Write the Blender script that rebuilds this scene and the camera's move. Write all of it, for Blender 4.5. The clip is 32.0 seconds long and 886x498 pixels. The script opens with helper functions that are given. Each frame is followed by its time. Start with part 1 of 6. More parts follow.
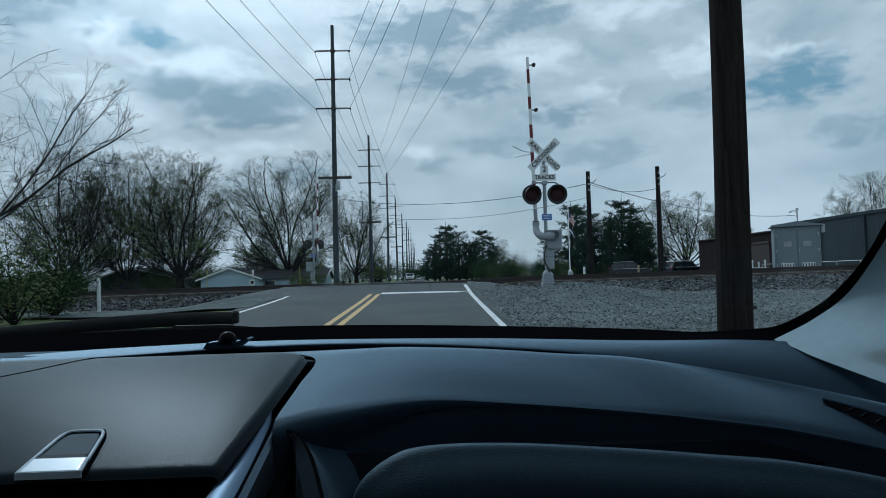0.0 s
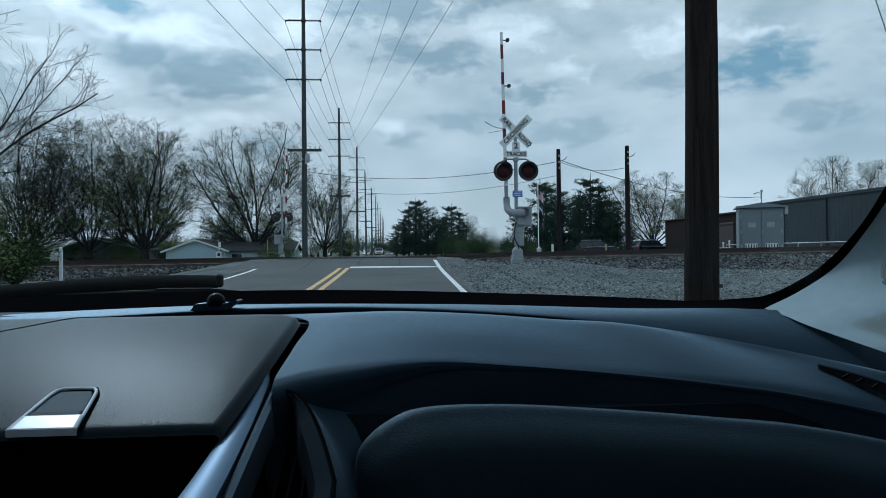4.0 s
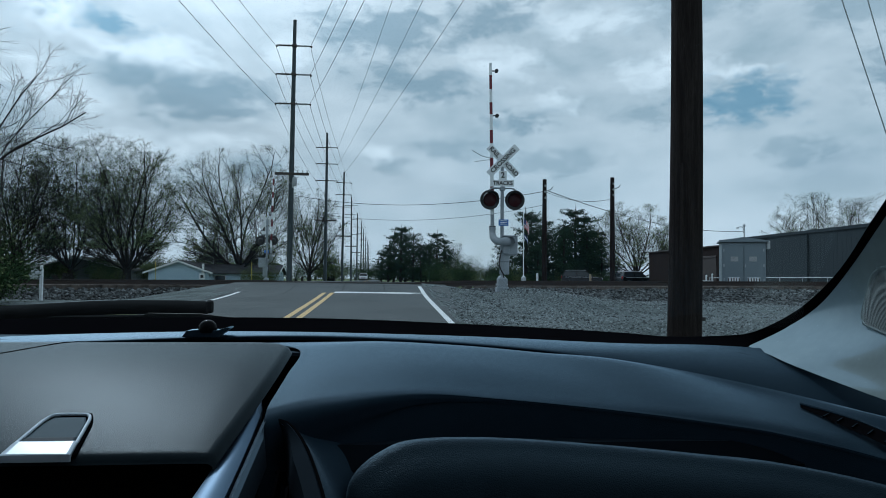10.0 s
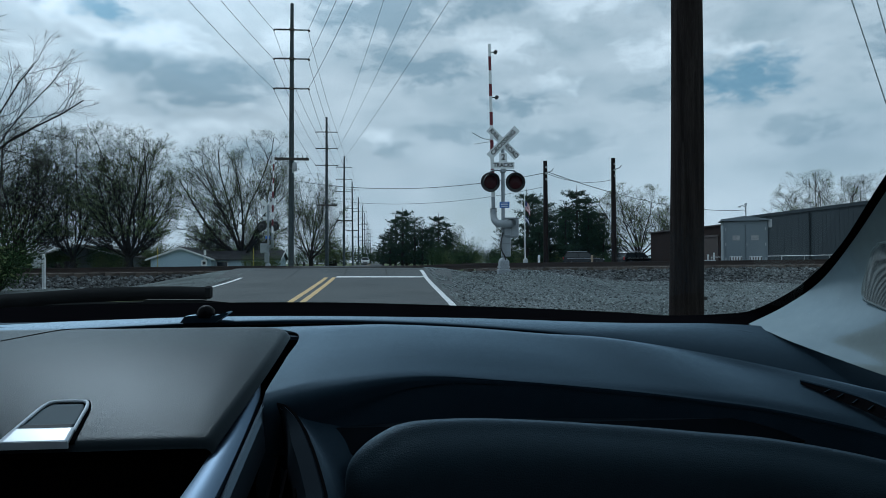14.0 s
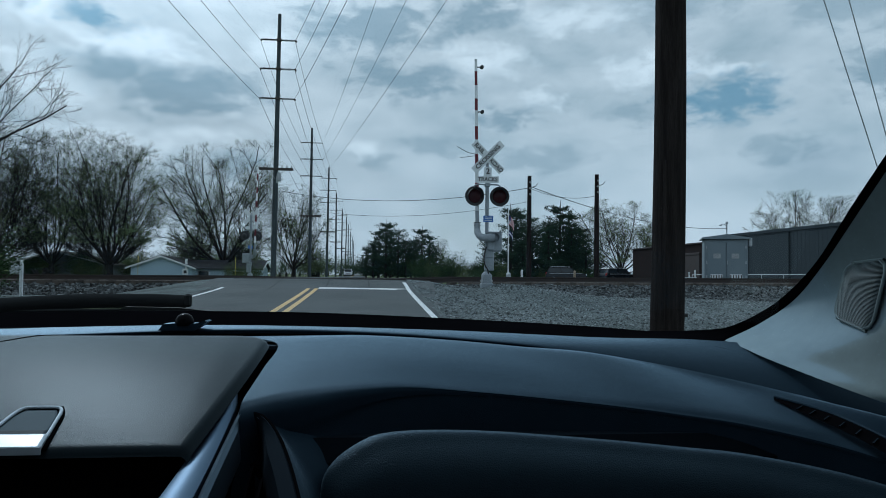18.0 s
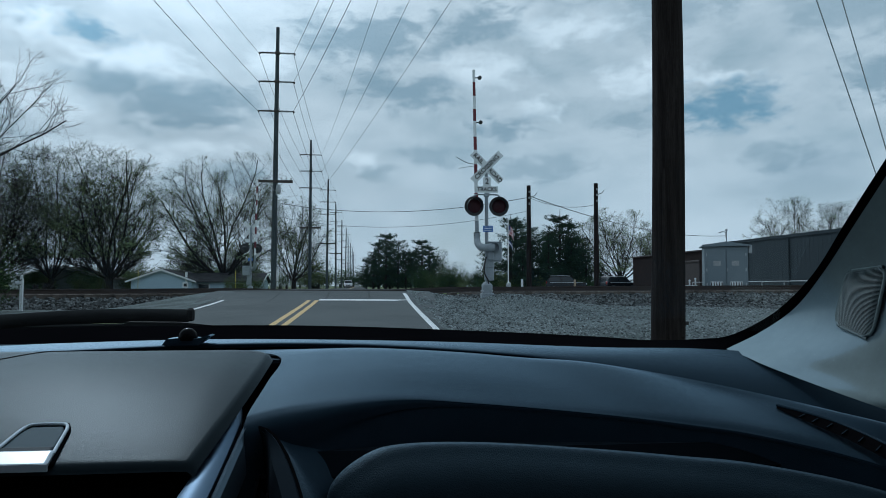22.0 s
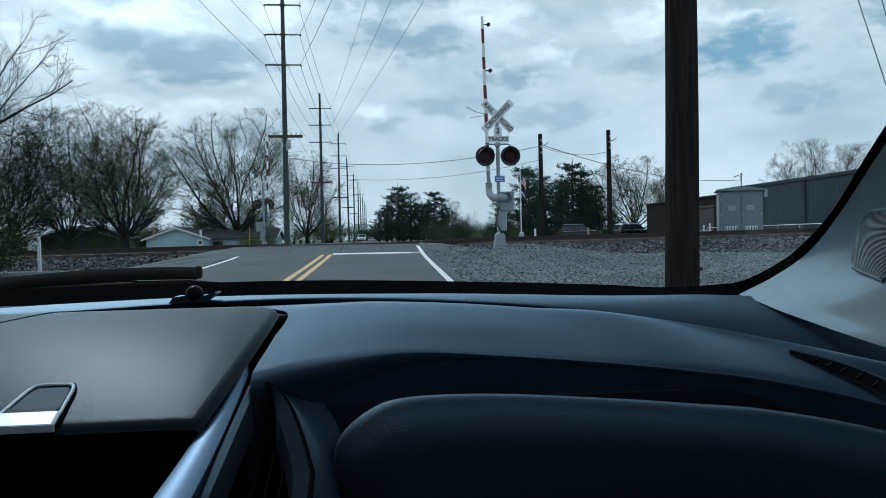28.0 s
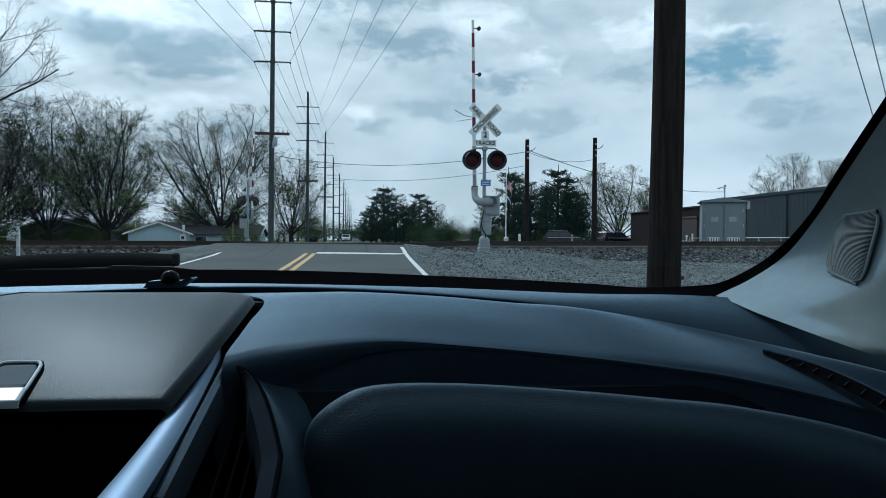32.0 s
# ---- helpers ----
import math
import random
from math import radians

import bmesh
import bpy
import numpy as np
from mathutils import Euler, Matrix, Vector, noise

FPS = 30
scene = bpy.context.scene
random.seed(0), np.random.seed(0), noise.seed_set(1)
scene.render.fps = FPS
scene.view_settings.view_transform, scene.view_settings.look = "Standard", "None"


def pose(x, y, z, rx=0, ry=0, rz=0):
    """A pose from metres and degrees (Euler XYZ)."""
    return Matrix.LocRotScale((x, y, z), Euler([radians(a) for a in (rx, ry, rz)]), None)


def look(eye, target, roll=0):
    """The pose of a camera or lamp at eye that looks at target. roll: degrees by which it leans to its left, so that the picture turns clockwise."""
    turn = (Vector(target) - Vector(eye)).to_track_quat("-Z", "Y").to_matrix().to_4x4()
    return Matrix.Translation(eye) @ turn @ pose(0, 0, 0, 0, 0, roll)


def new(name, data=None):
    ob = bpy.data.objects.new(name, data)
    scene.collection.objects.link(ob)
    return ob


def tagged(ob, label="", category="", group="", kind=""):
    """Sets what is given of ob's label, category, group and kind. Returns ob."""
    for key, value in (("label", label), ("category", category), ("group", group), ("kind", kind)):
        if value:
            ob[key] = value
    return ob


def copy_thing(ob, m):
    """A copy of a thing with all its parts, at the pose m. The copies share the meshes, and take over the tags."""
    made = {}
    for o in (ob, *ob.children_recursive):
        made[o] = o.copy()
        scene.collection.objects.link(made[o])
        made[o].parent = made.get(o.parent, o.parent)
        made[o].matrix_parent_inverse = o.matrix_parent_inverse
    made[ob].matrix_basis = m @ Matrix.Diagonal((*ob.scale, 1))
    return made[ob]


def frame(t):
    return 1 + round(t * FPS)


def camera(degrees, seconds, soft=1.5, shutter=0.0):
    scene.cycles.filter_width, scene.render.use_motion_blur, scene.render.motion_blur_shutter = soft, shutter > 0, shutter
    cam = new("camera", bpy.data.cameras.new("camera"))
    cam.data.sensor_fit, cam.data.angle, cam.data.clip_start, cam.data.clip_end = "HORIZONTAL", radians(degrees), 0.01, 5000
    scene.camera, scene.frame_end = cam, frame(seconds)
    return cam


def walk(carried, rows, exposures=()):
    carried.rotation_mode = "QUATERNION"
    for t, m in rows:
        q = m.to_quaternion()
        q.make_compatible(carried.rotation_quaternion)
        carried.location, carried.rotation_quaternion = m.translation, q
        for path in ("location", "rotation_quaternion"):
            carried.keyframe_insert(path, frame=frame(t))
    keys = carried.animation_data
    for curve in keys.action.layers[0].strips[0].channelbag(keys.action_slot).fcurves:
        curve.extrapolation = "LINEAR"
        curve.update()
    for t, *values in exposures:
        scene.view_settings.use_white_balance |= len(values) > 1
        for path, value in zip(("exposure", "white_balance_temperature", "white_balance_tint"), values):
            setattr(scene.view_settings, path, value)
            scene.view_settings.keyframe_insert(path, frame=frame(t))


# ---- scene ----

# ---------------- camera ----------------
cam = camera(62.4, 32.0, soft=0.8)
EYE = 1.26
# the phone is held in the passenger seat of a car that waits at the crossing
ROWS = [
    (0.0, 0.0353, -0.0090, 0.0123, -1.59, 2.25, 1.66),
    (0.5, 0.0220, -0.0070, 0.0117, -1.77, 2.23, 1.43),
    (1.0, 0.0174, 0.0025, 0.0027, -3.34, 2.14, 0.50),
    (1.5, 0.0093, 0.0078, -0.0001, -2.32, 2.76, 0.40),
    (2.0, 0.0066, 0.0094, 0.0014, -2.97, 1.43, 0.74),
    (2.5, 0.0007, 0.0148, -0.0005, -2.73, 1.06, 0.80),
    (3.0, -0.0001, 0.0102, -0.0050, -3.18, 0.28, 0.58),
    (3.5, -0.0017, 0.0069, -0.0063, -3.54, 1.22, 0.47),
    (4.0, 0.0000, 0.0085, -0.0030, -4.04, 0.29, 0.76),
    (4.5, -0.0006, -0.0013, 0.0001, -4.24, 0.61, 0.65),
    (6.5, -0.0023, 0.0069, -0.0002, -4.17, -0.00, -0.63),
    (7.0, -0.0053, 0.0105, -0.0073, -4.51, -0.51, -0.83),
    (7.5, -0.0086, 0.0044, -0.0007, -4.26, -0.23, -0.61),
    (8.0, -0.0091, 0.0001, 0.0017, -3.97, 0.42, -0.98),
    (8.5, -0.0103, -0.0014, 0.0035, -4.39, 1.24, -0.71),
    (9.0, -0.0108, -0.0039, 0.0034, -4.80, 1.82, -0.79),
    (9.5, -0.0111, -0.0049, 0.0038, -5.12, 2.17, -0.81),
    (10.0, -0.0104, -0.0063, 0.0042, -5.24, 2.39, -0.52),
    (10.5, -0.0099, 0.0004, 0.0037, -5.40, 2.31, -0.66),
    (11.0, -0.0085, -0.0058, 0.0019, -5.44, 2.39, -0.43),
    (11.5, -0.0075, 0.0017, -0.0016, -5.71, 1.39, -0.57),
    (12.0, -0.0067, -0.0017, 0.0002, -6.36, 1.72, -0.25),
    (12.5, -0.0063, 0.0014, -0.0010, -6.28, 1.73, -0.54),
    (13.0, -0.0031, -0.0065, 0.0038, -5.19, 1.94, -0.15),
    (13.5, -0.0039, -0.0012, 0.0027, -5.08, 1.03, 0.41),
    (15.5, -0.0059, -0.0030, 0.0023, -5.34, 1.48, -0.45),
    (16.0, -0.0055, -0.0022, 0.0004, -5.69, 1.56, -0.37),
    (16.5, -0.0056, -0.0013, -0.0014, -5.80, 1.55, -0.60),
    (17.0, -0.0051, 0.0030, -0.0030, -5.57, 1.15, -0.91),
    (17.5, -0.0048, 0.0005, -0.0017, -6.34, 1.82, -0.71),
    (18.0, -0.0020, -0.0064, 0.0011, -6.42, 2.10, -0.67),
    (18.5, 0.0007, -0.0032, 0.0001, -6.46, 1.70, 0.21),
    (19.0, -0.0060, -0.0001, 0.0011, -5.99, 1.93, -0.18),
    (19.5, -0.0103, 0.0036, 0.0004, -5.95, 1.68, -0.70),
    (20.0, -0.0106, 0.0015, 0.0002, -6.17, 2.12, -0.46),
    (20.5, -0.0108, 0.0024, 0.0007, -6.22, 1.75, 0.32),
    (21.0, -0.0109, -0.0003, 0.0028, -6.56, 2.37, 0.53),
    (21.5, -0.0097, -0.0035, 0.0019, -7.01, 2.86, -0.03),
    (22.0, -0.0048, -0.0115, 0.0033, -6.40, 2.91, -0.04),
    (22.5, -0.0001, -0.0166, 0.0029, -6.16, 2.41, 0.43),
    (23.0, 0.0002, -0.0141, -0.0037, -5.92, 1.95, -0.23),
    (23.5, -0.0032, -0.0151, 0.0037, -3.76, -0.08, 0.13),
    (24.0, -0.0067, -0.0144, 0.0055, -4.49, 1.01, -0.18),
    (24.5, -0.0065, -0.0157, 0.0025, -4.96, 1.60, -0.12),
    (25.0, -0.0002, 0.0012, 0.0005, -5.57, -2.51, 0.43),
    (25.5, 0.0093, 0.0070, 0.0049, -4.62, -2.82, 1.50),
    (27.5, 0.0090, 0.0018, 0.0030, -5.02, -1.37, 1.31),
    (28.0, 0.0061, 0.0031, 0.0031, -5.37, -0.87, 1.32),
    (28.5, 0.0037, 0.0082, -0.0051, -5.94, -0.43, 0.81),
    (29.0, 0.0057, 0.0109, -0.0072, -6.10, 0.10, 0.24),
    (29.5, 0.0033, -0.0002, -0.0055, -6.14, 0.47, 0.17),
    (30.0, 0.0029, 0.0054, -0.0008, -5.86, 0.38, 0.36),
    (30.5, 0.0041, 0.0030, -0.0017, -6.03, 0.31, 0.13),
    (31.0, 0.0037, 0.0046, -0.0024, -6.14, 0.44, -0.37),
    (31.5, 0.0066, 0.0098, -0.0058, -6.26, -0.64, -0.31),
    (32.0, 0.0125, 0.0049, -0.0110, -6.58, -0.66, -0.41),
]
walk(cam, [(t, pose(x, y, EYE + z, 90 + pitch, roll, yaw)) for t, x, y, z, yaw, pitch, roll in ROWS],
     [(0.0, -0.32, 5450, 2), (2.0, -0.24, 5450, 2), (4.0, -0.17, 5450, 2), (8.0, -0.17, 5450, 2), (11.0, -0.27, 5450, 2), (22.5, -0.32, 5440, 2), (25.0, -0.10, 5480, 2), (28.0, 0.07, 5530, 2), (30.0, -0.05, 5540, 2), (32.0, 0.03, 5550, 2)])
# ---------------- sky, sun ----------------
def nodes_of(tree):
    tree.nodes.clear()

    def add(kind, **sets):
        n = tree.nodes.new(kind)
        for key, value in sets.items():
            n.inputs[key.replace("_", " ")].default_value = value
        return n
    return add, tree.links.new


SUN_UP, SUN_TURN = 44.0, -25.0
world = bpy.data.worlds.new("sky")
world.use_nodes = True
scene.world = world


def build_sky():
    add, link = nodes_of(world.node_tree)
    out, bg = add("ShaderNodeOutputWorld"), add("ShaderNodeBackground", Strength=0.95)
    sky = add("ShaderNodeTexSky")
    sky.sky_type, sky.sun_disc = "NISHITA", False
    sky.sun_elevation, sky.sun_rotation = radians(SUN_UP), radians(SUN_TURN)
    co = add("ShaderNodeTexCoord")
    tall = add("ShaderNodeVectorMath"); tall.operation = "MULTIPLY"; tall.inputs[1].default_value = (1.0, 1.0, 2.1)
    link(co.outputs["Generated"], tall.inputs[0])
    shift = add("ShaderNodeVectorMath"); shift.operation = "ADD"; shift.inputs[1].default_value = (3.1, 7.4, 0.6)
    link(tall.outputs[0], shift.inputs[0])
    wide = add("ShaderNodeTexNoise", Scale=3.2, Detail=5.0, Roughness=0.5, Distortion=0.2)
    link(shift.outputs[0], wide.inputs["Vector"])
    fine = add("ShaderNodeTexNoise", Scale=12.0, Detail=8.0, Roughness=0.58, Distortion=0.2)
    link(shift.outputs[0], fine.inputs["Vector"])
    # large single clouds and gaps: bearing and height of each, with ragged rims
    warp = add("ShaderNodeTexNoise", Scale=13.0, Detail=6.0, Roughness=0.55)
    link(co.outputs["Generated"], warp.inputs["Vector"])
    warped = add("ShaderNodeVectorMath"); warped.operation = "MULTIPLY_ADD"
    warped.inputs[1].default_value = (0.08, 0.08, 0.05)
    link(warp.outputs["Color"], warped.inputs[0]); link(co.outputs["Generated"], warped.inputs[2])
    rags = add("ShaderNodeTexNoise", Scale=30.0, Detail=5.0, Roughness=0.55, Distortion=0.3)
    link(tall.outputs[0], rags.inputs["Vector"])
    torn = add("ShaderNodeMath"); torn.operation = "MULTIPLY_ADD"; torn.inputs[1].default_value, torn.inputs[2].default_value = 2.8, -1.4
    link(rags.outputs["Fac"], torn.inputs[0])

    def puff(bearing, height, wide_deg, high_deg, rim=1.35, core=0.25):
        b, h = radians(bearing), radians(height)
        c = Vector((math.sin(b) * math.cos(h), math.cos(b) * math.cos(h), math.sin(h))) + Vector((0.04, 0.04, 0.025))
        sub = add("ShaderNodeVectorMath"); sub.operation = "SUBTRACT"; sub.inputs[1].default_value = c
        link(warped.outputs[0], sub.inputs[0])
        sc = add("ShaderNodeVectorMath"); sc.operation = "MULTIPLY"
        sc.inputs[1].default_value = (1 / radians(wide_deg), 1 / radians(wide_deg), 1 / radians(high_deg))
        link(sub.outputs[0], sc.inputs[0])
        ln = add("ShaderNodeVectorMath"); ln.operation = "LENGTH"
        link(sc.outputs[0], ln.inputs[0])
        rough_len = add("ShaderNodeMath"); rough_len.operation = "ADD"
        link(ln.outputs["Value"], rough_len.inputs[0]); link(torn.outputs[0], rough_len.inputs[1])
        mr = add("ShaderNodeMapRange"); mr.interpolation_type = "SMOOTHSTEP"
        mr.inputs["From Min"].default_value, mr.inputs["From Max"].default_value = rim, core
        link(rough_len.outputs[0], mr.inputs["Value"])
        return mr.outputs[0]

    def most(list_of):
        a = list_of[0]
        for b in list_of[1:]:
            m = add("ShaderNodeMath"); m.operation = "MAXIMUM"
            link(a, m.inputs[0]); link(b, m.inputs[1]); a = m.outputs[0]
        return a

    grey = most([puff(-13.0, 13.4, 5.0, 1.9), puff(-18.6, 14.3, 3.6, 1.2), puff(3.9, 15.3, 4.4, 1.4), puff(11.5, 12.4, 2.6, 1.1),
                 puff(0.4, 18.9, 5.2, 1.7), puff(8.5, 19.8, 4.0, 1.4), puff(38.0, 14.0, 3.0, 1.6), puff(-30.0, 20.0, 6.0, 3.0)])
    hazy = most([puff(14.0, 9.1, 3.8, 1.0), puff(31.2, 9.2, 3.2, 0.9), puff(21.5, 12.4, 3.0, 0.9), puff(5.8, 10.0, 2.6, 0.8), puff(-9.5, 8.4, 2.6, 1.2),
                 puff(1.5, 8.6, 1.6, 0.8), puff(14.0, 24.0, 9.0, 2.6), puff(24.0, 20.0, 5.0, 1.6), puff(36.0, 19.0, 5.0, 2.0), puff(-25.0, 12.5, 3.0, 1.4)])
    white = most([puff(-17.5, 16.0, 5.0, 1.0, 1.45, 0.05), puff(-23.0, 13.2, 4.0, 2.0, 1.5, 0.0), puff(-18.0, 9.6, 6.0, 1.5, 1.5, 0.0), puff(-13.8, 15.5, 2.4, 0.6, 1.45, 0.05), puff(-7.4, 16.6, 2.0, 1.2, 1.45, 0.05), puff(-12.0, 10.3, 3.4, 0.7, 1.45, 0.05),
                  puff(9.0, 16.6, 3.6, 1.2, 1.45, 0.05), puff(14.4, 13.6, 1.6, 0.8, 1.45, 0.05), puff(22.8, 15.6, 3.2, 1.2, 1.45, 0.05), puff(27.4, 15.3, 2.6, 0.5, 1.45, 0.05),
                  puff(-24.0, 18.0, 3.0, 1.2), puff(0.6, 9.6, 1.8, 0.6, 1.45, 0.05), puff(16.0, 19.6, 4.0, 1.0, 1.45, 0.05)])
    clear = most([puff(27.6, 13.1, 4.0, 1.8), puff(-20.5, 17.6, 2.6, 0.8)])

    ramp = add("ShaderNodeValToRGB")
    e = ramp.color_ramp.elements
    e[0].position, e[0].color = 0.36, (0.50, 0.58, 0.62, 1)
    e[1].position, e[1].color = 0.64, (0.88, 0.90, 0.91, 1)
    e.new(0.50).color = (0.69, 0.735, 0.76, 1)
    mix_n = add("ShaderNodeMath"); mix_n.operation = "MULTIPLY_ADD"; mix_n.inputs[1].default_value = 0.4
    half = add("ShaderNodeMath"); half.operation = "MULTIPLY"; half.inputs[1].default_value = 0.6
    link(wide.outputs["Fac"], half.inputs[0])
    link(fine.outputs["Fac"], mix_n.inputs[0]); link(half.outputs[0], mix_n.inputs[2])
    link(mix_n.outputs[0], ramp.inputs["Fac"])

    def over(base, colour, mask, amount):
        m = add("ShaderNodeMix"); m.data_type = "RGBA"
        k = add("ShaderNodeMath"); k.operation = "MULTIPLY"; k.inputs[1].default_value = amount
        link(mask, k.inputs[0]); link(k.outputs[0], m.inputs["Factor"])
        link(base, m.inputs["A"])
        if isinstance(colour, tuple):
            m.inputs["B"].default_value = colour
        else:
            link(colour, m.inputs["B"])
        return m.outputs["Result"]

    blue = add("ShaderNodeVectorMath"); blue.operation = "SCALE"; blue.inputs["Scale"].default_value = 0.07
    link(sky.outputs[0], blue.inputs[0])
    # paler towards the horizon
    part = add("ShaderNodeSeparateXYZ")
    link(co.outputs["Generated"], part.inputs[0])
    low = add("ShaderNodeMapRange"); low.interpolation_type = "SMOOTHSTEP"
    low.inputs["From Min"].default_value, low.inputs["From Max"].default_value = 0.24, 0.06
    link(part.outputs["Z"], low.inputs["Value"])
    c = over(ramp.outputs["Color"], (0.86, 0.91, 0.94, 1), low.outputs[0], 0.55)
    c = over(c, (0.36, 0.46, 0.52, 1), hazy, 0.6)
    c = over(c, (1.06, 1.08, 1.09, 1), white, 0.8)
    c = over(c, (0.29, 0.40, 0.47, 1), grey, 0.72)
    c = over(c, (0.15, 0.34, 0.47, 1), clear, 0.72)
    thin = add("ShaderNodeMapRange"); thin.inputs["From Min"].default_value, thin.inputs["From Max"].default_value = 0.40, 0.28
    link(wide.outputs["Fac"], thin.inputs["Value"])
    c = over(c, blue.outputs[0], thin.outputs[0], 0.3)
    # the veiled sun brightens the cloud round it
    dot = add("ShaderNodeVectorMath"); dot.operation = "DOT_PRODUCT"
    b, h = radians(SUN_TURN), radians(SUN_UP)
    dot.inputs[1].default_value = (math.sin(b) * math.cos(h), math.cos(b) * math.cos(h), math.sin(h))
    link(co.outputs["Generated"], dot.inputs[0])
    near = add("ShaderNodeMapRange"); near.interpolation_type = "SMOOTHSTEP"
    near.inputs["From Min"].default_value, near.inputs["From Max"].default_value = 0.80, 1.0
    near.inputs["To Min"].default_value, near.inputs["To Max"].default_value = 1.0, 1.8
    link(dot.outputs["Value"], near.inputs["Value"])
    veil = add("ShaderNodeVectorMath"); veil.operation = "SCALE"
    link(c, veil.inputs[0]); link(near.outputs[0], veil.inputs["Scale"])
    link(veil.outputs[0], bg.inputs["Color"])
    link(bg.outputs[0], out.inputs[0])


build_sky()
sun = new("sun", bpy.data.lights.new("sun", "SUN"))
sun.data.energy, sun.data.angle, sun.data.color = 1.5, radians(7.0), (1.0, 0.97, 0.93)
sun.matrix_world = look((0, 0, 60), Vector((0, 0, 60)) - Vector((math.sin(radians(SUN_TURN)) * math.cos(radians(SUN_UP)), math.cos(radians(SUN_TURN)) * math.cos(radians(SUN_UP)), math.sin(radians(SUN_UP)))))


# ---------------- materials ----------------
def surface(name, colour, rough=0.7, metal=0.0, second=None, scale=6.0, share=0.5, bump=0.0, bump_scale=60.0, speck=0.0,
            speck_scale=120.0, by_piece=0.0, gloss=0.5, cells=0.0, stretch=(1, 1, 1)):
    """Colour broken up at two scales, with fine relief; by_piece varies it from object to object."""
    m = bpy.data.materials.new(name)
    m.use_nodes = True
    add, link = nodes_of(m.node_tree)
    out, b = add("ShaderNodeOutputMaterial"), add("ShaderNodeBsdfPrincipled", Roughness=rough, Metallic=metal)
    b.inputs["Specular IOR Level"].default_value = gloss
    link(b.outputs[0], out.inputs[0])
    co = add("ShaderNodeTexCoord")
    mp = add("ShaderNodeMapping"); mp.inputs["Scale"].default_value = stretch
    geo = add("ShaderNodeNewGeometry")
    link(geo.outputs["Position"] if by_piece == 0 else co.outputs["Object"], mp.inputs[0])
    n1 = add("ShaderNodeTexNoise", Scale=scale, Detail=6.0, Roughness=0.62)
    link(mp.outputs[0], n1.inputs["Vector"])
    rm = add("ShaderNodeMapRange"); rm.inputs["From Min"].default_value, rm.inputs["From Max"].default_value = 0.35, 0.65
    link(n1.outputs["Fac"], rm.inputs["Value"])
    mix = add("ShaderNodeMix"); mix.data_type = "RGBA"
    sh = add("ShaderNodeMath"); sh.operation = "MULTIPLY"; sh.inputs[1].default_value = share
    link(rm.outputs[0], sh.inputs[0]); link(sh.outputs[0], mix.inputs["Factor"])
    mix.inputs["A"].default_value = (*colour, 1)
    mix.inputs["B"].default_value = (*(second or tuple(c * 0.65 for c in colour)), 1)
    col = mix.outputs["Result"]
    if speck:
        n2 = add("ShaderNodeTexNoise", Scale=speck_scale, Detail=3.0, Roughness=0.7)
        link(mp.outputs[0], n2.inputs["Vector"])
        r2 = add("ShaderNodeMapRange")
        r2.inputs["From Min"].default_value, r2.inputs["From Max"].default_value = 0.3, 0.7
        r2.inputs["To Min"].default_value, r2.inputs["To Max"].default_value = 1 - speck, 1 + speck
        link(n2.outputs["Fac"], r2.inputs["Value"])
        v = add("ShaderNodeVectorMath"); v.operation = "SCALE"
        link(col, v.inputs[0]); link(r2.outputs[0], v.inputs["Scale"])
        col = v.outputs[0]
    if by_piece:
        info = add("ShaderNodeObjectInfo")
        r3 = add("ShaderNodeMapRange")
        r3.inputs["To Min"].default_value, r3.inputs["To Max"].default_value = 1 - by_piece, 1 + by_piece
        link(info.outputs["Random"], r3.inputs["Value"])
        v = add("ShaderNodeVectorMath"); v.operation = "SCALE"
        link(col, v.inputs[0]); link(r3.outputs[0], v.inputs["Scale"])
        col = v.outputs[0]
    if cells:
        isl = add("ShaderNodeMapRange")
        isl.inputs["To Min"].default_value, isl.inputs["To Max"].default_value = 1 - cells, 1 + cells
        link(geo.outputs["Random Per Island"], isl.inputs["Value"])
        v = add("ShaderNodeVectorMath"); v.operation = "SCALE"
        link(col, v.inputs[0]); link(isl.outputs[0], v.inputs["Scale"])
        col = v.outputs[0]
    link(col, b.inputs["Base Color"])
    if bump:
        nb = add("ShaderNodeTexNoise", Scale=bump_scale, Detail=4.0, Roughness=0.6)
        link(mp.outputs[0], nb.inputs["Vector"])
        bp = add("ShaderNodeBump", Strength=bump, Distance=1.0 / bump_scale)
        link(nb.outputs["Fac"], bp.inputs["Height"])
        link(bp.outputs[0], b.inputs["Normal"])
    return m


def pane_material(name, tint, sheen=1.0):
    m = bpy.data.materials.new(name)
    m.use_nodes = True
    add, link = nodes_of(m.node_tree)
    out, mix = add("ShaderNodeOutputMaterial"), add("ShaderNodeMixShader")
    clear, gl, fr = add("ShaderNodeBsdfTransparent"), add("ShaderNodeBsdfGlossy", Roughness=0.02), add("ShaderNodeFresnel", IOR=1.45)
    clear.inputs["Color"].default_value = (*tint, 1)
    k = add("ShaderNodeMath"); k.operation = "MULTIPLY"; k.inputs[1].default_value = sheen
    link(fr.outputs[0], k.inputs[0]); link(k.outputs[0], mix.inputs[0])
    link(clear.outputs[0], mix.inputs[1]); link(gl.outputs[0], mix.inputs[2]); link(mix.outputs[0], out.inputs[0])
    return m


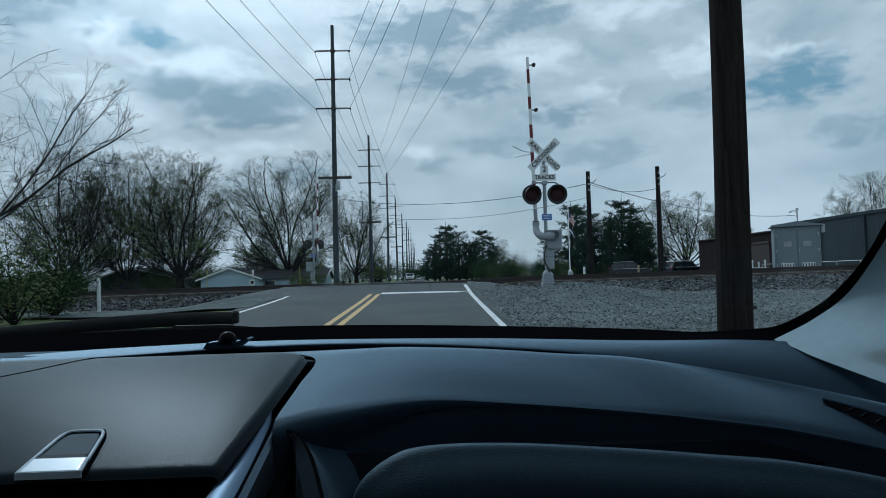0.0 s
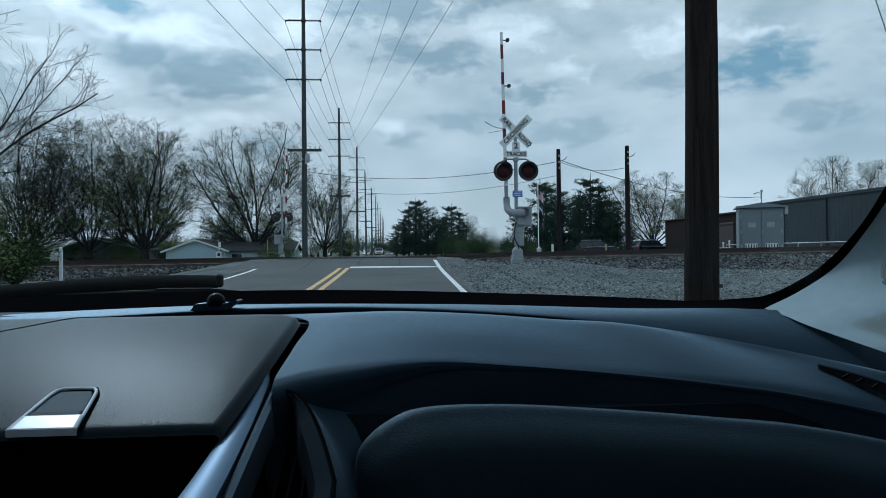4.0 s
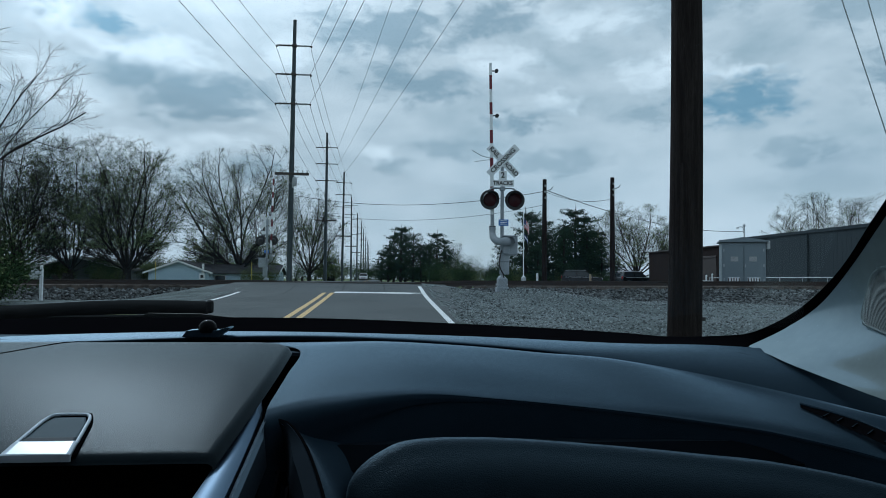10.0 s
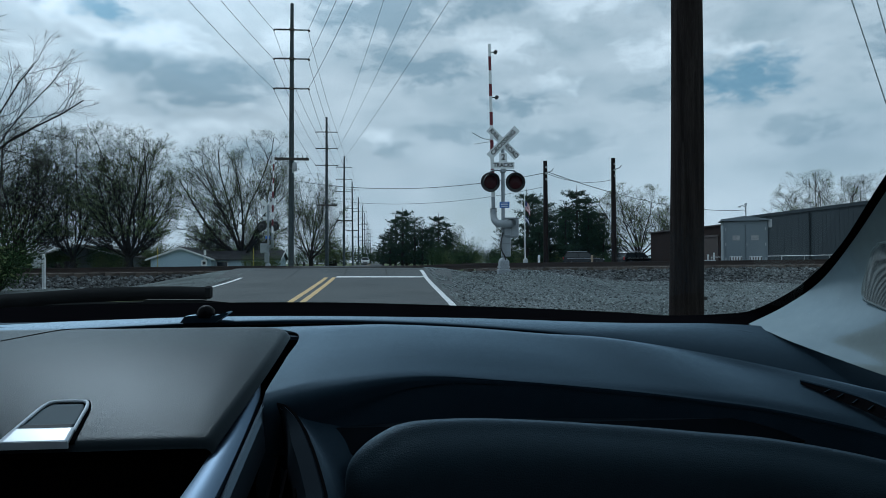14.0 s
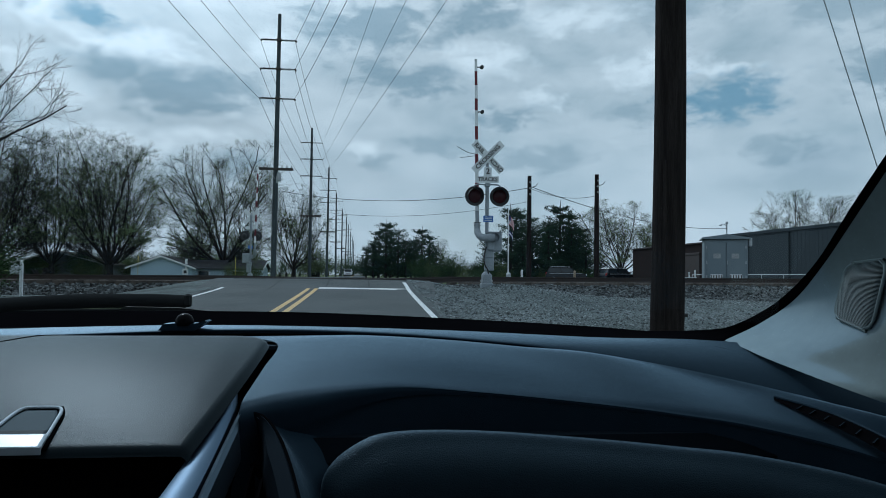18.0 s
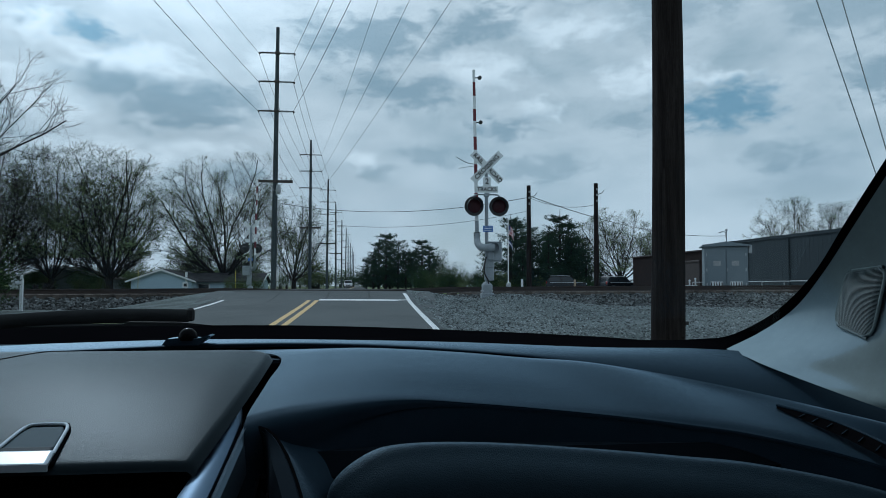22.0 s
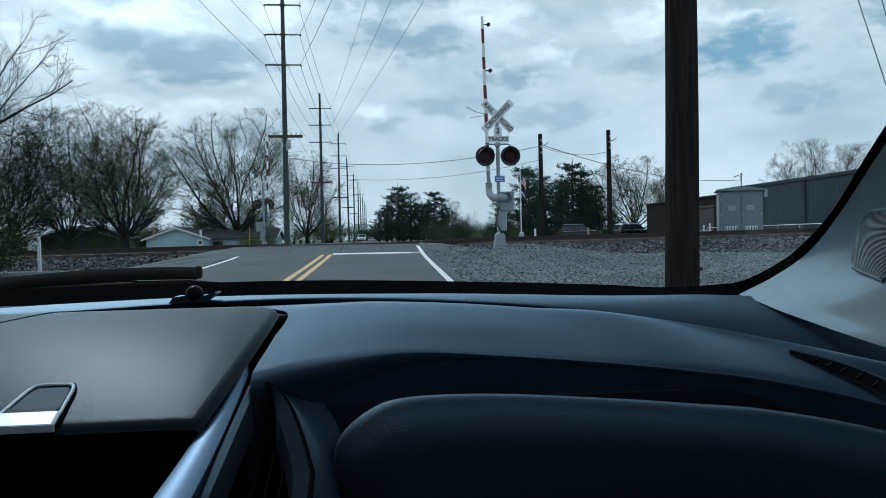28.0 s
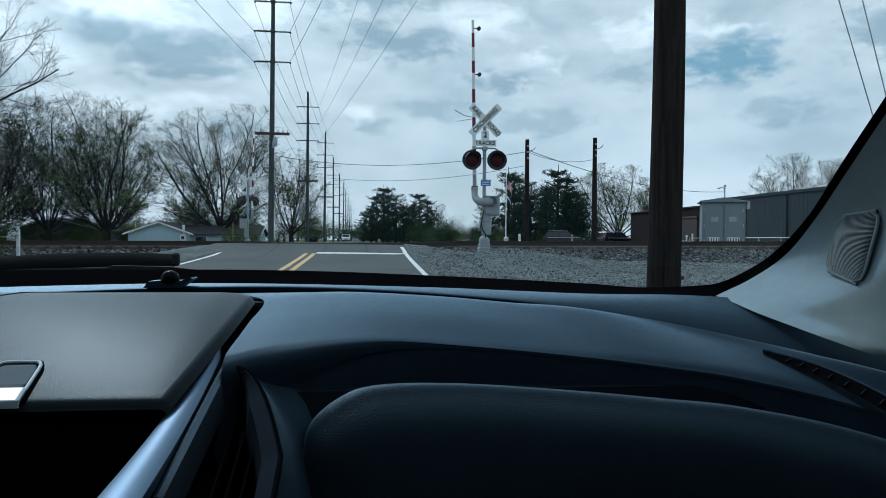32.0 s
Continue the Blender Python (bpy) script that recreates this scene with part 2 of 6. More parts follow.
ASPHALT = surface("asphalt", (0.088, 0.097, 0.101), 0.9, gloss=0.2, second=(0.058, 0.065, 0.068), scale=0.5, share=0.8, bump=0.35, bump_scale=90, speck=0.25, speck_scale=60)
ASPHALT_FAR = surface("parking_asphalt", (0.2, 0.205, 0.21), 0.9, scale=0.4, bump=0.2, bump_scale=60, speck=0.15)
LINE_WHITE = surface("white_road_paint", (0.72, 0.73, 0.74), 0.6, second=(0.42, 0.43, 0.44), scale=9, share=0.6, speck=0.15, speck_scale=80)
LINE_YELLOW = surface("yellow_road_paint", (0.58, 0.36, 0.09), 0.6, second=(0.36, 0.25, 0.1), scale=9, share=0.6, speck=0.15, speck_scale=80)
GRASS = surface("grass", (0.07, 0.12, 0.03), 0.95, second=(0.13, 0.13, 0.05), scale=0.35, share=0.8, bump=0.8, bump_scale=14, speck=0.45, speck_scale=25)
BLADES = surface("grass_blades", (0.08, 0.15, 0.035), 0.8, second=(0.14, 0.17, 0.05), scale=1.2, cells=0.5)
DANDELION = surface("dandelion_yellow", (0.62, 0.5, 0.05), 0.7, cells=0.5)
GRAVEL = surface("grey_gravel", (0.155, 0.175, 0.18), 0.95, gloss=0.1, second=(0.075, 0.09, 0.088), scale=0.55, share=0.9, bump=1.0, bump_scale=34, speck=0.75, speck_scale=24)
BALLAST = surface("ballast_bed", (0.034, 0.035, 0.036), 0.95, gloss=0.1, second=(0.018, 0.019, 0.019), scale=0.8, share=0.9, bump=1.0, bump_scale=16, speck=0.6, speck_scale=18)
STONES = surface("ballast_stone", (0.135, 0.142, 0.145), 0.9, gloss=0.15, second=(0.05, 0.052, 0.052), scale=3, share=0.8, cells=0.9, speck=0.2)
PEBBLES = surface("gravel_stone", (0.23, 0.25, 0.255), 0.9, gloss=0.1, second=(0.14, 0.153, 0.153), scale=3, share=0.8, cells=0.75)
RAIL = surface("rusty_rail_steel", (0.06, 0.05, 0.046), 0.8, gloss=0.1, second=(0.06, 0.045, 0.04), scale=5, bump=0.2)
TIE = surface("creosoted_tie", (0.075, 0.06, 0.05), 0.9, second=(0.12, 0.105, 0.09), scale=5, bump=0.5, bump_scale=40, by_piece=0.3)
POLE = surface("weathered_pole_wood", (0.085, 0.102, 0.112), 0.9, gloss=0.1, second=(0.048, 0.056, 0.060), scale=2.2, share=0.9, bump=0.6, bump_scale=30, stretch=(8, 8, 0.7), speck=0.3, speck_scale=14)
POLE_DARK = surface("creosoted_pole_wood", (0.034, 0.028, 0.027), 0.9, second=(0.015, 0.012, 0.012), gloss=0.05, scale=2.0, share=0.9, bump=0.7, bump_scale=22, stretch=(9, 9, 0.6), speck=0.4, speck_scale=16)
CROSSARM = surface("dark_crossarm", (0.07, 0.06, 0.055), 0.85, scale=5)
WIRE = surface("wire_black", (0.04, 0.042, 0.045), 0.6)
CERAMIC = surface("insulator_grey", (0.35, 0.36, 0.37), 0.3)
GALV = surface("galvanised_steel", (0.42, 0.44, 0.46), 0.5, metal=0.4, second=(0.3, 0.32, 0.34), scale=4, speck=0.1)
SIGNAL_GREY = surface("silver_grey_paint", (0.30, 0.33, 0.36), 0.55, second=(0.21, 0.23, 0.25), scale=5, share=0.6, speck=0.12)
SIGN_WHITE = surface("white_sign_sheeting", (0.78, 0.8, 0.82), 0.45, second=(0.66, 0.68, 0.7), scale=5)
SIGN_BLACK = surface("black_sign_letters", (0.02, 0.02, 0.022), 0.5)
SIGN_BLUE = surface("blue_sign", (0.05, 0.16, 0.5), 0.45)
RED_BAND = surface("red_reflective_band", (0.14, 0.009, 0.02), 0.5, second=(0.10, 0.008, 0.016), scale=8)
BLACK_PAINT = surface("black_paint", (0.018, 0.018, 0.02), 0.55, second=(0.03, 0.03, 0.03), scale=6)
RED_GLASS = surface("unlit_red_lens", (0.035, 0.004, 0.007), 0.4, gloss=0.2)
BARK = surface("grey_bark", (0.036, 0.033, 0.031), 0.95, gloss=0.05, second=(0.02, 0.018, 0.017), scale=2.5, share=0.8, bump=0.6, bump_scale=20, stretch=(3, 3, 0.7))
TWIG = surface("twig_bark", (0.023, 0.0225, 0.022), 0.95, gloss=0.05, second=(0.033, 0.031, 0.029), scale=1.0)
BUD = surface("spring_buds", (0.16, 0.18, 0.08), 0.8, second=(0.12, 0.11, 0.07), scale=0.5, cells=0.5)
BUD_PALE = surface("pale_spring_leaves", (0.15, 0.205, 0.08), 0.8, gloss=0.1, second=(0.12, 0.15, 0.06), scale=0.5, cells=0.5)
LEAF = surface("shrub_leaves", (0.03, 0.06, 0.022), 0.85, gloss=0.1, second=(0.042, 0.066, 0.026), scale=0.8, cells=0.5)
BRUSH = surface("brush_leaves", (0.09, 0.125, 0.045), 0.85, gloss=0.1, second=(0.09, 0.09, 0.045), scale=0.6, cells=0.5)
NEEDLE = surface("conifer_needles", (0.022, 0.045, 0.028), 0.85, gloss=0.1, second=(0.036, 0.058, 0.032), scale=0.6, cells=0.5)
SIDING = surface("pale_blue_siding", (0.40, 0.51, 0.6), 0.7, second=(0.34, 0.44, 0.53), scale=1.0)
SIDING_DIM = surface("weathered_grey_siding", (0.13, 0.145, 0.15), 0.8, second=(0.10, 0.11, 0.115), scale=1.0)
TRIM = surface("white_trim", (0.75, 0.77, 0.78), 0.6)
SHINGLE = surface("dark_shingles", (0.05, 0.05, 0.055), 0.95, gloss=0.05, second=(0.1, 0.1, 0.1), scale=1.5, speck=0.25, speck_scale=12)
SHINGLE_TAN = surface("tan_shingles", (0.10, 0.095, 0.09), 0.95, gloss=0.05, second=(0.14, 0.13, 0.12), scale=1.5, speck=0.25, speck_scale=12)
METAL_WALL = surface("grey_metal_cladding", (0.034, 0.045, 0.053), 0.75, gloss=0.15, second=(0.028, 0.038, 0.046), scale=0.3, speck=0.06, speck_scale=5)
BROWN_WALL = surface("brown_brick_wall", (0.022, 0.0145, 0.0135), 0.9, gloss=0.1, second=(0.015, 0.0105, 0.01), scale=0.6, speck=0.25, speck_scale=9)
DARK_DOOR = surface("dark_brown_door", (0.04, 0.028, 0.026), 0.7)
BUNGALOW = surface("aluminium_bungalow", (0.17, 0.21, 0.24), 0.6, metal=0.1, second=(0.2, 0.235, 0.26), scale=1.2, speck=0.06)
CAR_DARK = surface("black_car_paint", (0.012, 0.014, 0.018), 0.25, metal=0.1)
CAR_WHITE = surface("white_car_paint", (0.75, 0.77, 0.8), 0.3)
CAR_GLASS = surface("dark_car_glass", (0.02, 0.025, 0.03), 0.08)
TYRE = surface("tyre_rubber", (0.015, 0.015, 0.016), 0.85)
RIM = surface("alloy_rim", (0.4, 0.41, 0.42), 0.35, metal=0.7)
LAMP_GLASS = surface("clear_lamp_glass", (0.6, 0.62, 0.64), 0.15)
TAIL = surface("red_tail_lamp", (0.3, 0.02, 0.02), 0.25)
FLAG_RED = surface("flag_red", (0.42, 0.05, 0.06), 0.8)
FLAG_WHITE = surface("flag_white", (0.7, 0.71, 0.73), 0.8)
FLAG_BLUE = surface("flag_blue", (0.03, 0.05, 0.16), 0.8)
GUY_YELLOW = surface("yellow_guy_guard", (0.5, 0.42, 0.05), 0.5)
WOODPOST = surface("tan_wood_post", (0.3, 0.23, 0.16), 0.85, second=(0.2, 0.15, 0.1), scale=6)
VINYL = surface("grey_weathered_post", (0.3, 0.29, 0.28), 0.8, second=(0.2, 0.2, 0.19), scale=8)
# car interior
SHEEN = (0.62, 0.82, 1.0)


def grained(name, colour, rough, bump, size, gloss=0.5, sheen=SHEEN):
    m = bpy.data.materials.new(name)
    m.use_nodes = True
    add, link = nodes_of(m.node_tree)
    # soft matt body under a bluish skin that shines at a slant
    out, both = add("ShaderNodeOutputMaterial"), add("ShaderNodeMixShader")
    body, skin, slant = add("ShaderNodeBsdfDiffuse"), add("ShaderNodeBsdfGlossy", Roughness=rough), add("ShaderNodeFresnel", IOR=1.3)
    skin.inputs["Color"].default_value = (*sheen, 1)
    share = add("ShaderNodeMath"); share.operation = "MULTIPLY"; share.inputs[1].default_value = gloss
    link(slant.outputs[0], share.inputs[0]); link(share.outputs[0], both.inputs[0])
    link(body.outputs[0], both.inputs[1]); link(skin.outputs[0], both.inputs[2]); link(both.outputs[0], out.inputs[0])
    geo = add("ShaderNodeNewGeometry")
    vor = add("ShaderNodeTexVoronoi", Scale=size); vor.feature = "DISTANCE_TO_EDGE"
    wob = add("ShaderNodeTexNoise", Scale=size * 0.4, Detail=3.0)
    mixv = add("ShaderNodeVectorMath"); mixv.operation = "MULTIPLY_ADD"; mixv.inputs[1].default_value = (2.0 / size,) * 3
    link(geo.outputs["Position"], wob.inputs["Vector"]); link(wob.outputs["Color"], mixv.inputs[0]); link(geo.outputs["Position"], mixv.inputs[2])
    link(mixv.outputs[0], vor.inputs["Vector"])
    fine = add("ShaderNodeTexNoise", Scale=size * 2.2, Detail=3.0, Roughness=0.7)
    link(geo.outputs["Position"], fine.inputs["Vector"])
    lim = add("ShaderNodeMapRange"); lim.inputs["From Max"].default_value = 0.25
    link(vor.outputs["Distance"], lim.inputs["Value"])
    hgt = add("ShaderNodeMath"); hgt.operation = "MULTIPLY_ADD"; hgt.inputs[1].default_value = 0.5
    link(fine.outputs["Fac"], hgt.inputs[0]); link(lim.outputs[0], hgt.inputs[2])
    bp = add("ShaderNodeBump", Strength=bump, Distance=0.065 / size)
    link(hgt.outputs[0], bp.inputs["Height"])
    link(bp.outputs[0], body.inputs["Normal"]); link(bp.outputs[0], skin.inputs["Normal"]); link(bp.outputs[0], slant.inputs["Normal"])
    # dust: sparse pale specks and a broad film
    dust = add("ShaderNodeTexNoise", Scale=9.0, Detail=6.0, Roughness=0.7)
    link(geo.outputs["Position"], dust.inputs["Vector"])
    ds = add("ShaderNodeTexNoise", Scale=420.0, Detail=1.0)
    link(geo.outputs["Position"], ds.inputs["Vector"])
    dm = add("ShaderNodeMapRange"); dm.inputs["From Min"].default_value, dm.inputs["From Max"].default_value = 0.75, 0.8
    link(ds.outputs["Fac"], dm.inputs["Value"])
    film = add("ShaderNodeMapRange"); film.inputs["From Min"].default_value, film.inputs["From Max"].default_value = 0.4, 0.75
    film.inputs["To Max"].default_value = 0.35
    link(dust.outputs["Fac"], film.inputs["Value"])
    mx = add("ShaderNodeMix"); mx.data_type = "RGBA"
    mx.inputs["A"].default_value, mx.inputs["B"].default_value = (*colour, 1), (*(min(1, c * 1.9) for c in colour), 1)
    big = add("ShaderNodeMath"); big.operation = "MAXIMUM"
    link(dm.outputs[0], big.inputs[0]); link(film.outputs[0], big.inputs[1]); link(big.outputs[0], mx.inputs["Factor"])
    link(mx.outputs["Result"], body.inputs["Color"])
    return m


VINYL_DASH = grained("dash_vinyl", (0.0115, 0.0205, 0.031), 0.43, 0.5, 560, 0.44)
VINYL_LID = grained("lid_plastic", (0.0075, 0.0115, 0.0145), 0.30, 0.45, 620, 0.30, (0.82, 0.93, 1.0))
VINYL_PAD = grained("airbag_leather_grain", (0.0095, 0.016, 0.022), 0.42, 1.0, 400, 0.36)
TRIM_BLACK = grained("black_trim_plastic", (0.004, 0.0055, 0.008), 0.55, 0.15, 900, 0.1)
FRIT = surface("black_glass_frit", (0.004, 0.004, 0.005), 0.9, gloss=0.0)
RUBBER = surface("wiper_rubber", (0.010, 0.011, 0.012), 0.6, second=(0.02, 0.021, 0.022), scale=30, gloss=0.3)
SILVER = surface("silver_trim_plastic", (0.52, 0.59, 0.66), 0.33, metal=0.3)
SMOKED = surface("smoked_plastic", (0.03, 0.045, 0.058), 0.6, gloss=0.08)
HEADLINER = grained("pale_grey_pillar_trim", (0.17, 0.205, 0.21), 0.8, 0.12, 800, 0.1)
GRILLE = surface("grey_speaker_grille", (0.14, 0.18, 0.19), 0.6)
LATCH_GREY = surface("grey_latch_plastic", (0.09, 0.125, 0.15), 0.7, gloss=0.1)
SEAT = surface("dark_seat_cloth", (0.03, 0.032, 0.035), 0.9, scale=40)
BODY_PAINT = surface("silver_body_paint", (0.3, 0.32, 0.34), 0.3, metal=0.5)
GLASS = pane_material("windshield_glass", (0.9, 0.94, 0.95), 0.1)
DOME = surface("sensor_dome_black", (0.003, 0.003, 0.004), 0.15, gloss=0.04)
STRIP = surface("dark_satin_chrome", (0.085, 0.13, 0.19), 0.5, metal=1.0)
# nearly black so that little light enters the cabin from the sides
SIDE_GLASS = pane_material("darkened_side_glass", (0.06, 0.07, 0.07), 0.3)


# ---------------- mesh helpers ----------------
class Mesh:
    """Collects points and faces for one mesh object."""

    def __init__(self):
        self.v, self.f = [], []

    def add(self, pts, faces):
        n = len(self.v)
        self.v.extend([tuple(p) for p in pts])
        self.f.extend([tuple(i + n for i in f) for f in faces])
        return self

    def box(self, c, s, turn=None, bevel=0.0):
        """A box with chamfered edges round its own z axis, centre c, full size s."""
        x, y, z = s[0] / 2, s[1] / 2, s[2] / 2
        b = min(bevel, x * 0.9, y * 0.9, z * 0.9)
        if b > 0:
            ring = [(x - b, -y), (x, -y + b), (x, y - b), (x - b, y), (-x + b, y), (-x, y - b), (-x, -y + b), (-x + b, -y)]
            inner = [(p[0] - math.copysign(b, p[0]) * (abs(p[0]) > x - b * 0.5), p[1] - math.copysign(b, p[1]) * (abs(p[1]) > y - b * 0.5)) for p in ring]
            pts = [(p[0], p[1], -z) for p in inner] + [(p[0], p[1], -z + b) for p in ring] + [(p[0], p[1], z - b) for p in ring] + [(p[0], p[1], z) for p in inner]
            faces = [tuple(reversed(range(8))), tuple(range(24, 32))]
            for k in range(3):
                faces += [(8 * k + i, 8 * k + (i + 1) % 8, 8 * k + 8 + (i + 1) % 8, 8 * k + 8 + i) for i in range(8)]
        else:
            pts = [(i, j, k) for k in (-z, z) for j in (-y, y) for i in (-x, x)]
            faces = [(0, 2, 3, 1), (4, 5, 7, 6), (0, 1, 5, 4), (2, 6, 7, 3), (0, 4, 6, 2), (1, 3, 7, 5)]
        m = Matrix.Translation(c) @ (turn.to_4x4() if turn is not None else Matrix.Identity(4))
        return self.add([m @ Vector(p) for p in pts], faces)

    def tube(self, path, radii, sides=8, caps=True):
        path = [Vector(p) for p in path]
        n = len(path)
        if not isinstance(radii, (list, tuple)):
            radii = [radii] * n
        pts, side = [], None
        for i, p in enumerate(path):
            d = (path[min(i + 1, n - 1)] - path[max(i - 1, 0)]).normalized()
            if side is None:
                side = d.orthogonal().normalized()
            side = (side - d * side.dot(d)).normalized()
            up = d.cross(side)
            for k in range(sides):
                a = math.tau * k / sides
                pts.append(p + (side * math.cos(a) + up * math.sin(a)) * radii[i])
        faces = [(i * sides + k, i * sides + (k + 1) % sides, (i + 1) * sides + (k + 1) % sides, (i + 1) * sides + k) for i in range(n - 1) for k in range(sides)]
        if caps:
            faces += [tuple(reversed(range(sides))), tuple(range((n - 1) * sides, n * sides))]
        return self.add(pts, faces)

    def grid(self, rows):
        n = len(rows[0])
        return self.add([p for r in rows for p in r], [(i * n + k, i * n + k + 1, (i + 1) * n + k + 1, (i + 1) * n + k) for i in range(len(rows) - 1) for k in range(n - 1)])

    def prism(self, outline, axis, d0, d1):
        """An outline in two axes drawn out along the third."""
        def at(p, d):
            return {"x": (d, p[0], p[1]), "y": (p[0], d, p[1]), "z": (p[0], p[1], d)}[axis]
        n = len(outline)
        pts = [at(p, d0) for p in outline] + [at(p, d1) for p in outline]
        return self.add(pts, [tuple(reversed(range(n))), tuple(range(n, 2 * n))] + [(i, (i + 1) % n, n + (i + 1) % n, n + i) for i in range(n)])

    def lathe(self, c, profile, sides=20, turn=None):
        m = Matrix.Translation(c) @ (turn.to_4x4() if turn is not None else Matrix.Identity(4))
        rows = [[m @ Vector((r * math.cos(math.tau * k / sides), r * math.sin(math.tau * k / sides), z)) for k in range(sides + 1)] for r, z in profile]
        return self.grid(rows)


def made(name, mesh, material, parent=None, label="", smooth=False, fix=True):
    data = bpy.data.meshes.new(name)
    data.from_pydata(mesh.v, [], mesh.f)
    if fix:
        bm = bmesh.new()
        bm.from_mesh(data)
        bmesh.ops.recalc_face_normals(bm, faces=bm.faces)
        bm.to_mesh(data)
        bm.free()
    if smooth:
        data.shade_smooth()
        if smooth != "all":
            data.set_sharp_from_angle(angle=radians(40))
    data.materials.append(material)
    ob = new(name, data)
    if parent is not None:
        ob.parent = parent
    if label:
        ob["label"] = label
    return ob


def thing(name, at=(0, 0, 0), turn=0.0, **tags):
    ob = new(name)
    ob.empty_display_size = 0.2
    ob.matrix_basis = pose(*at, 0, 0, turn)
    return tagged(ob, **tags)


def spline(ctrl, n):
    """n points along a smooth line through the control points."""
    c = [Vector(p) for p in ctrl]
    c = [2 * c[0] - c[1]] + c + [2 * c[-1] - c[-2]]
    out = []
    for i in range(n):
        u = i / (n - 1) * (len(c) - 3)
        k = min(int(u), len(c) - 4)
        t = u - k
        a, b, d, e = c[k:k + 4]
        out.append(0.5 * (2 * b + (d - a) * t + (2 * a - 5 * b + 4 * d - e) * t * t + (3 * b - a - 3 * d + e) * t ** 3))
    return out


def loft(lines, n, m):
    """A skin over lines (each a few control points), n points along and m across."""
    along = [spline(l, n) for l in lines]
    cols = [spline([a[i] for a in along], m) for i in range(n)]
    return Mesh().grid([[cols[i][j] for i in range(n)] for j in range(m)])


def ramp_at(table, x):
    xs = [p[0] for p in table]
    return float(np.interp(x, xs, [p[1] for p in table]))


def text_part(name, words, size, material, parent, m, thick=0.004, label="", wide=1.0):
    cu = bpy.data.curves.new(name, "FONT")
    cu.body, cu.size, cu.extrude, cu.align_x, cu.align_y = words, size, thick, "CENTER", "CENTER"
    cu.offset = size * 0.03
    tmp = bpy.data.objects.new(name, cu)
    scene.collection.objects.link(tmp)
    dg = bpy.context.evaluated_depsgraph_get()
    data = bpy.data.meshes.new_from_object(tmp.evaluated_get(dg))
    bpy.data.objects.remove(tmp)
    data.materials.clear()
    data.materials.append(material)
    ob = new(name, data)
    ob.parent = parent
    ob.matrix_basis = m @ Matrix.Diagonal((wide, 1, 1, 1))
    if label:
        ob["label"] = label
    return ob


STAND = Euler((radians(90), 0, 0)).to_matrix()  # turns a flat outline upright, facing the road's near end


# ---------------- ground, road, railway ----------------
RISE = [(-400, -2.0), (-60, -0.9), (-12, -0.3), (0, 0.0), (13.8, 0.48), (19, 0.65), (22.8, 0.79), (25, 0.98), (27, 1.11), (35, 1.12), (40, 1.02), (50, 0.86), (70, 0.8), (3000, 0.8)]


def road_mid(y):
    """The yellow line: it bends slightly at the crossing."""
    return -1.736 + 0.012 * y if y < 24 else -1.448 - 0.005 * (y - 24)


def rise(y):
    return (ramp_at(RISE, y - 1.2) + 2 * ramp_at(RISE, y) + ramp_at(RISE, y + 1.2)) / 4


def track_y(x, side):
    return (27.6 if side == 0 else 32.2) - 0.06 * x


def track_z(x):
    return 1.03 + 0.006 * x


def smooth_step(a, b, x):
    t = min(1, max(0, (x - a) / (b - a)))
    return t * t * (3 - 2 * t)


def ground_z(x, y):
    z = rise(y)
    off = abs(x - road_mid(y))
    if y < 40:
        lower = min(z, ramp_at([(-400, -2.2), (-60, -1.1), (0, -0.1), (9, 0.25), (22, 0.5), (40, 0.55)], y))
        k = smooth_step(3.4, 7.5 if y > 12 else 5.5, off)
        z = z * (1 - k) + lower * k
        if x > 3:
            z += 0.37 * smooth_step(3.0, 4.2, x) * math.exp(-(max(0, x - 4.3) / 2.0) ** 2 - ((y - 20.5) / 3.2) ** 2)
            z += 0.16 * math.exp(-((x - 7.5) / 4.5) ** 2 - ((y - 21) / 4.0) ** 2)
    else:
        k = smooth_step(3.4, 12, off)
        z -= 0.12 * k
    return z - 0.03 * smooth_step(2.9, 3.6, off)


def build_ground():
    xs = [-2500, -1200, -600, -300, -160, -100, -70, -50] + [-40 + 2.0 * i for i in range(11)] + [-18 + 0.75 * i for i in range(49)] + [20 + 2.5 * i for i in range(12)] + [60, 80, 120, 200, 400, 800, 1500, 2500]
    ys = [-600, -300, -150, -80, -50, -30] + [-20 + 1.0 * i for i in range(72)] + [54, 58, 64, 72, 85, 100, 130, 180, 260, 400, 700, 1200, 2000, 3000]
    m = Mesh().grid([[(x, y, ground_z(x, y) - 0.05) for x in xs] for y in ys])
    return tagged(made("ground", m, GRASS, smooth="all"), label="spring grass ground with flat verges beside the road", category="ground", kind="structure")


def ribbon(name, material, left, right, y0, y1, lift, step=1.0, lab="", cat=""):
    ys = list(np.arange(y0, min(y1, 70), step)) + [y for y in (70, 90, 120, 170, 250, 400, 700, 1100) if y < y1 and y > y0] + [y1]
    m = Mesh()
    rows = []
    for y in ys:
        l, r = left(y), right(y)
        n = 9 if r - l > 2 else 3
        rows.append([(l + (r - l) * i / (n - 1), y, rise(y) + lift - (0.03 * abs(2 * i / (n - 1) - 1) ** 2 if n == 9 else 0.0)) for i in range(n)])
    m.grid(rows)
    ob = made(name, m, material, smooth="all")
    return tagged(ob, label=lab, category=cat, kind="structure") if lab else ob


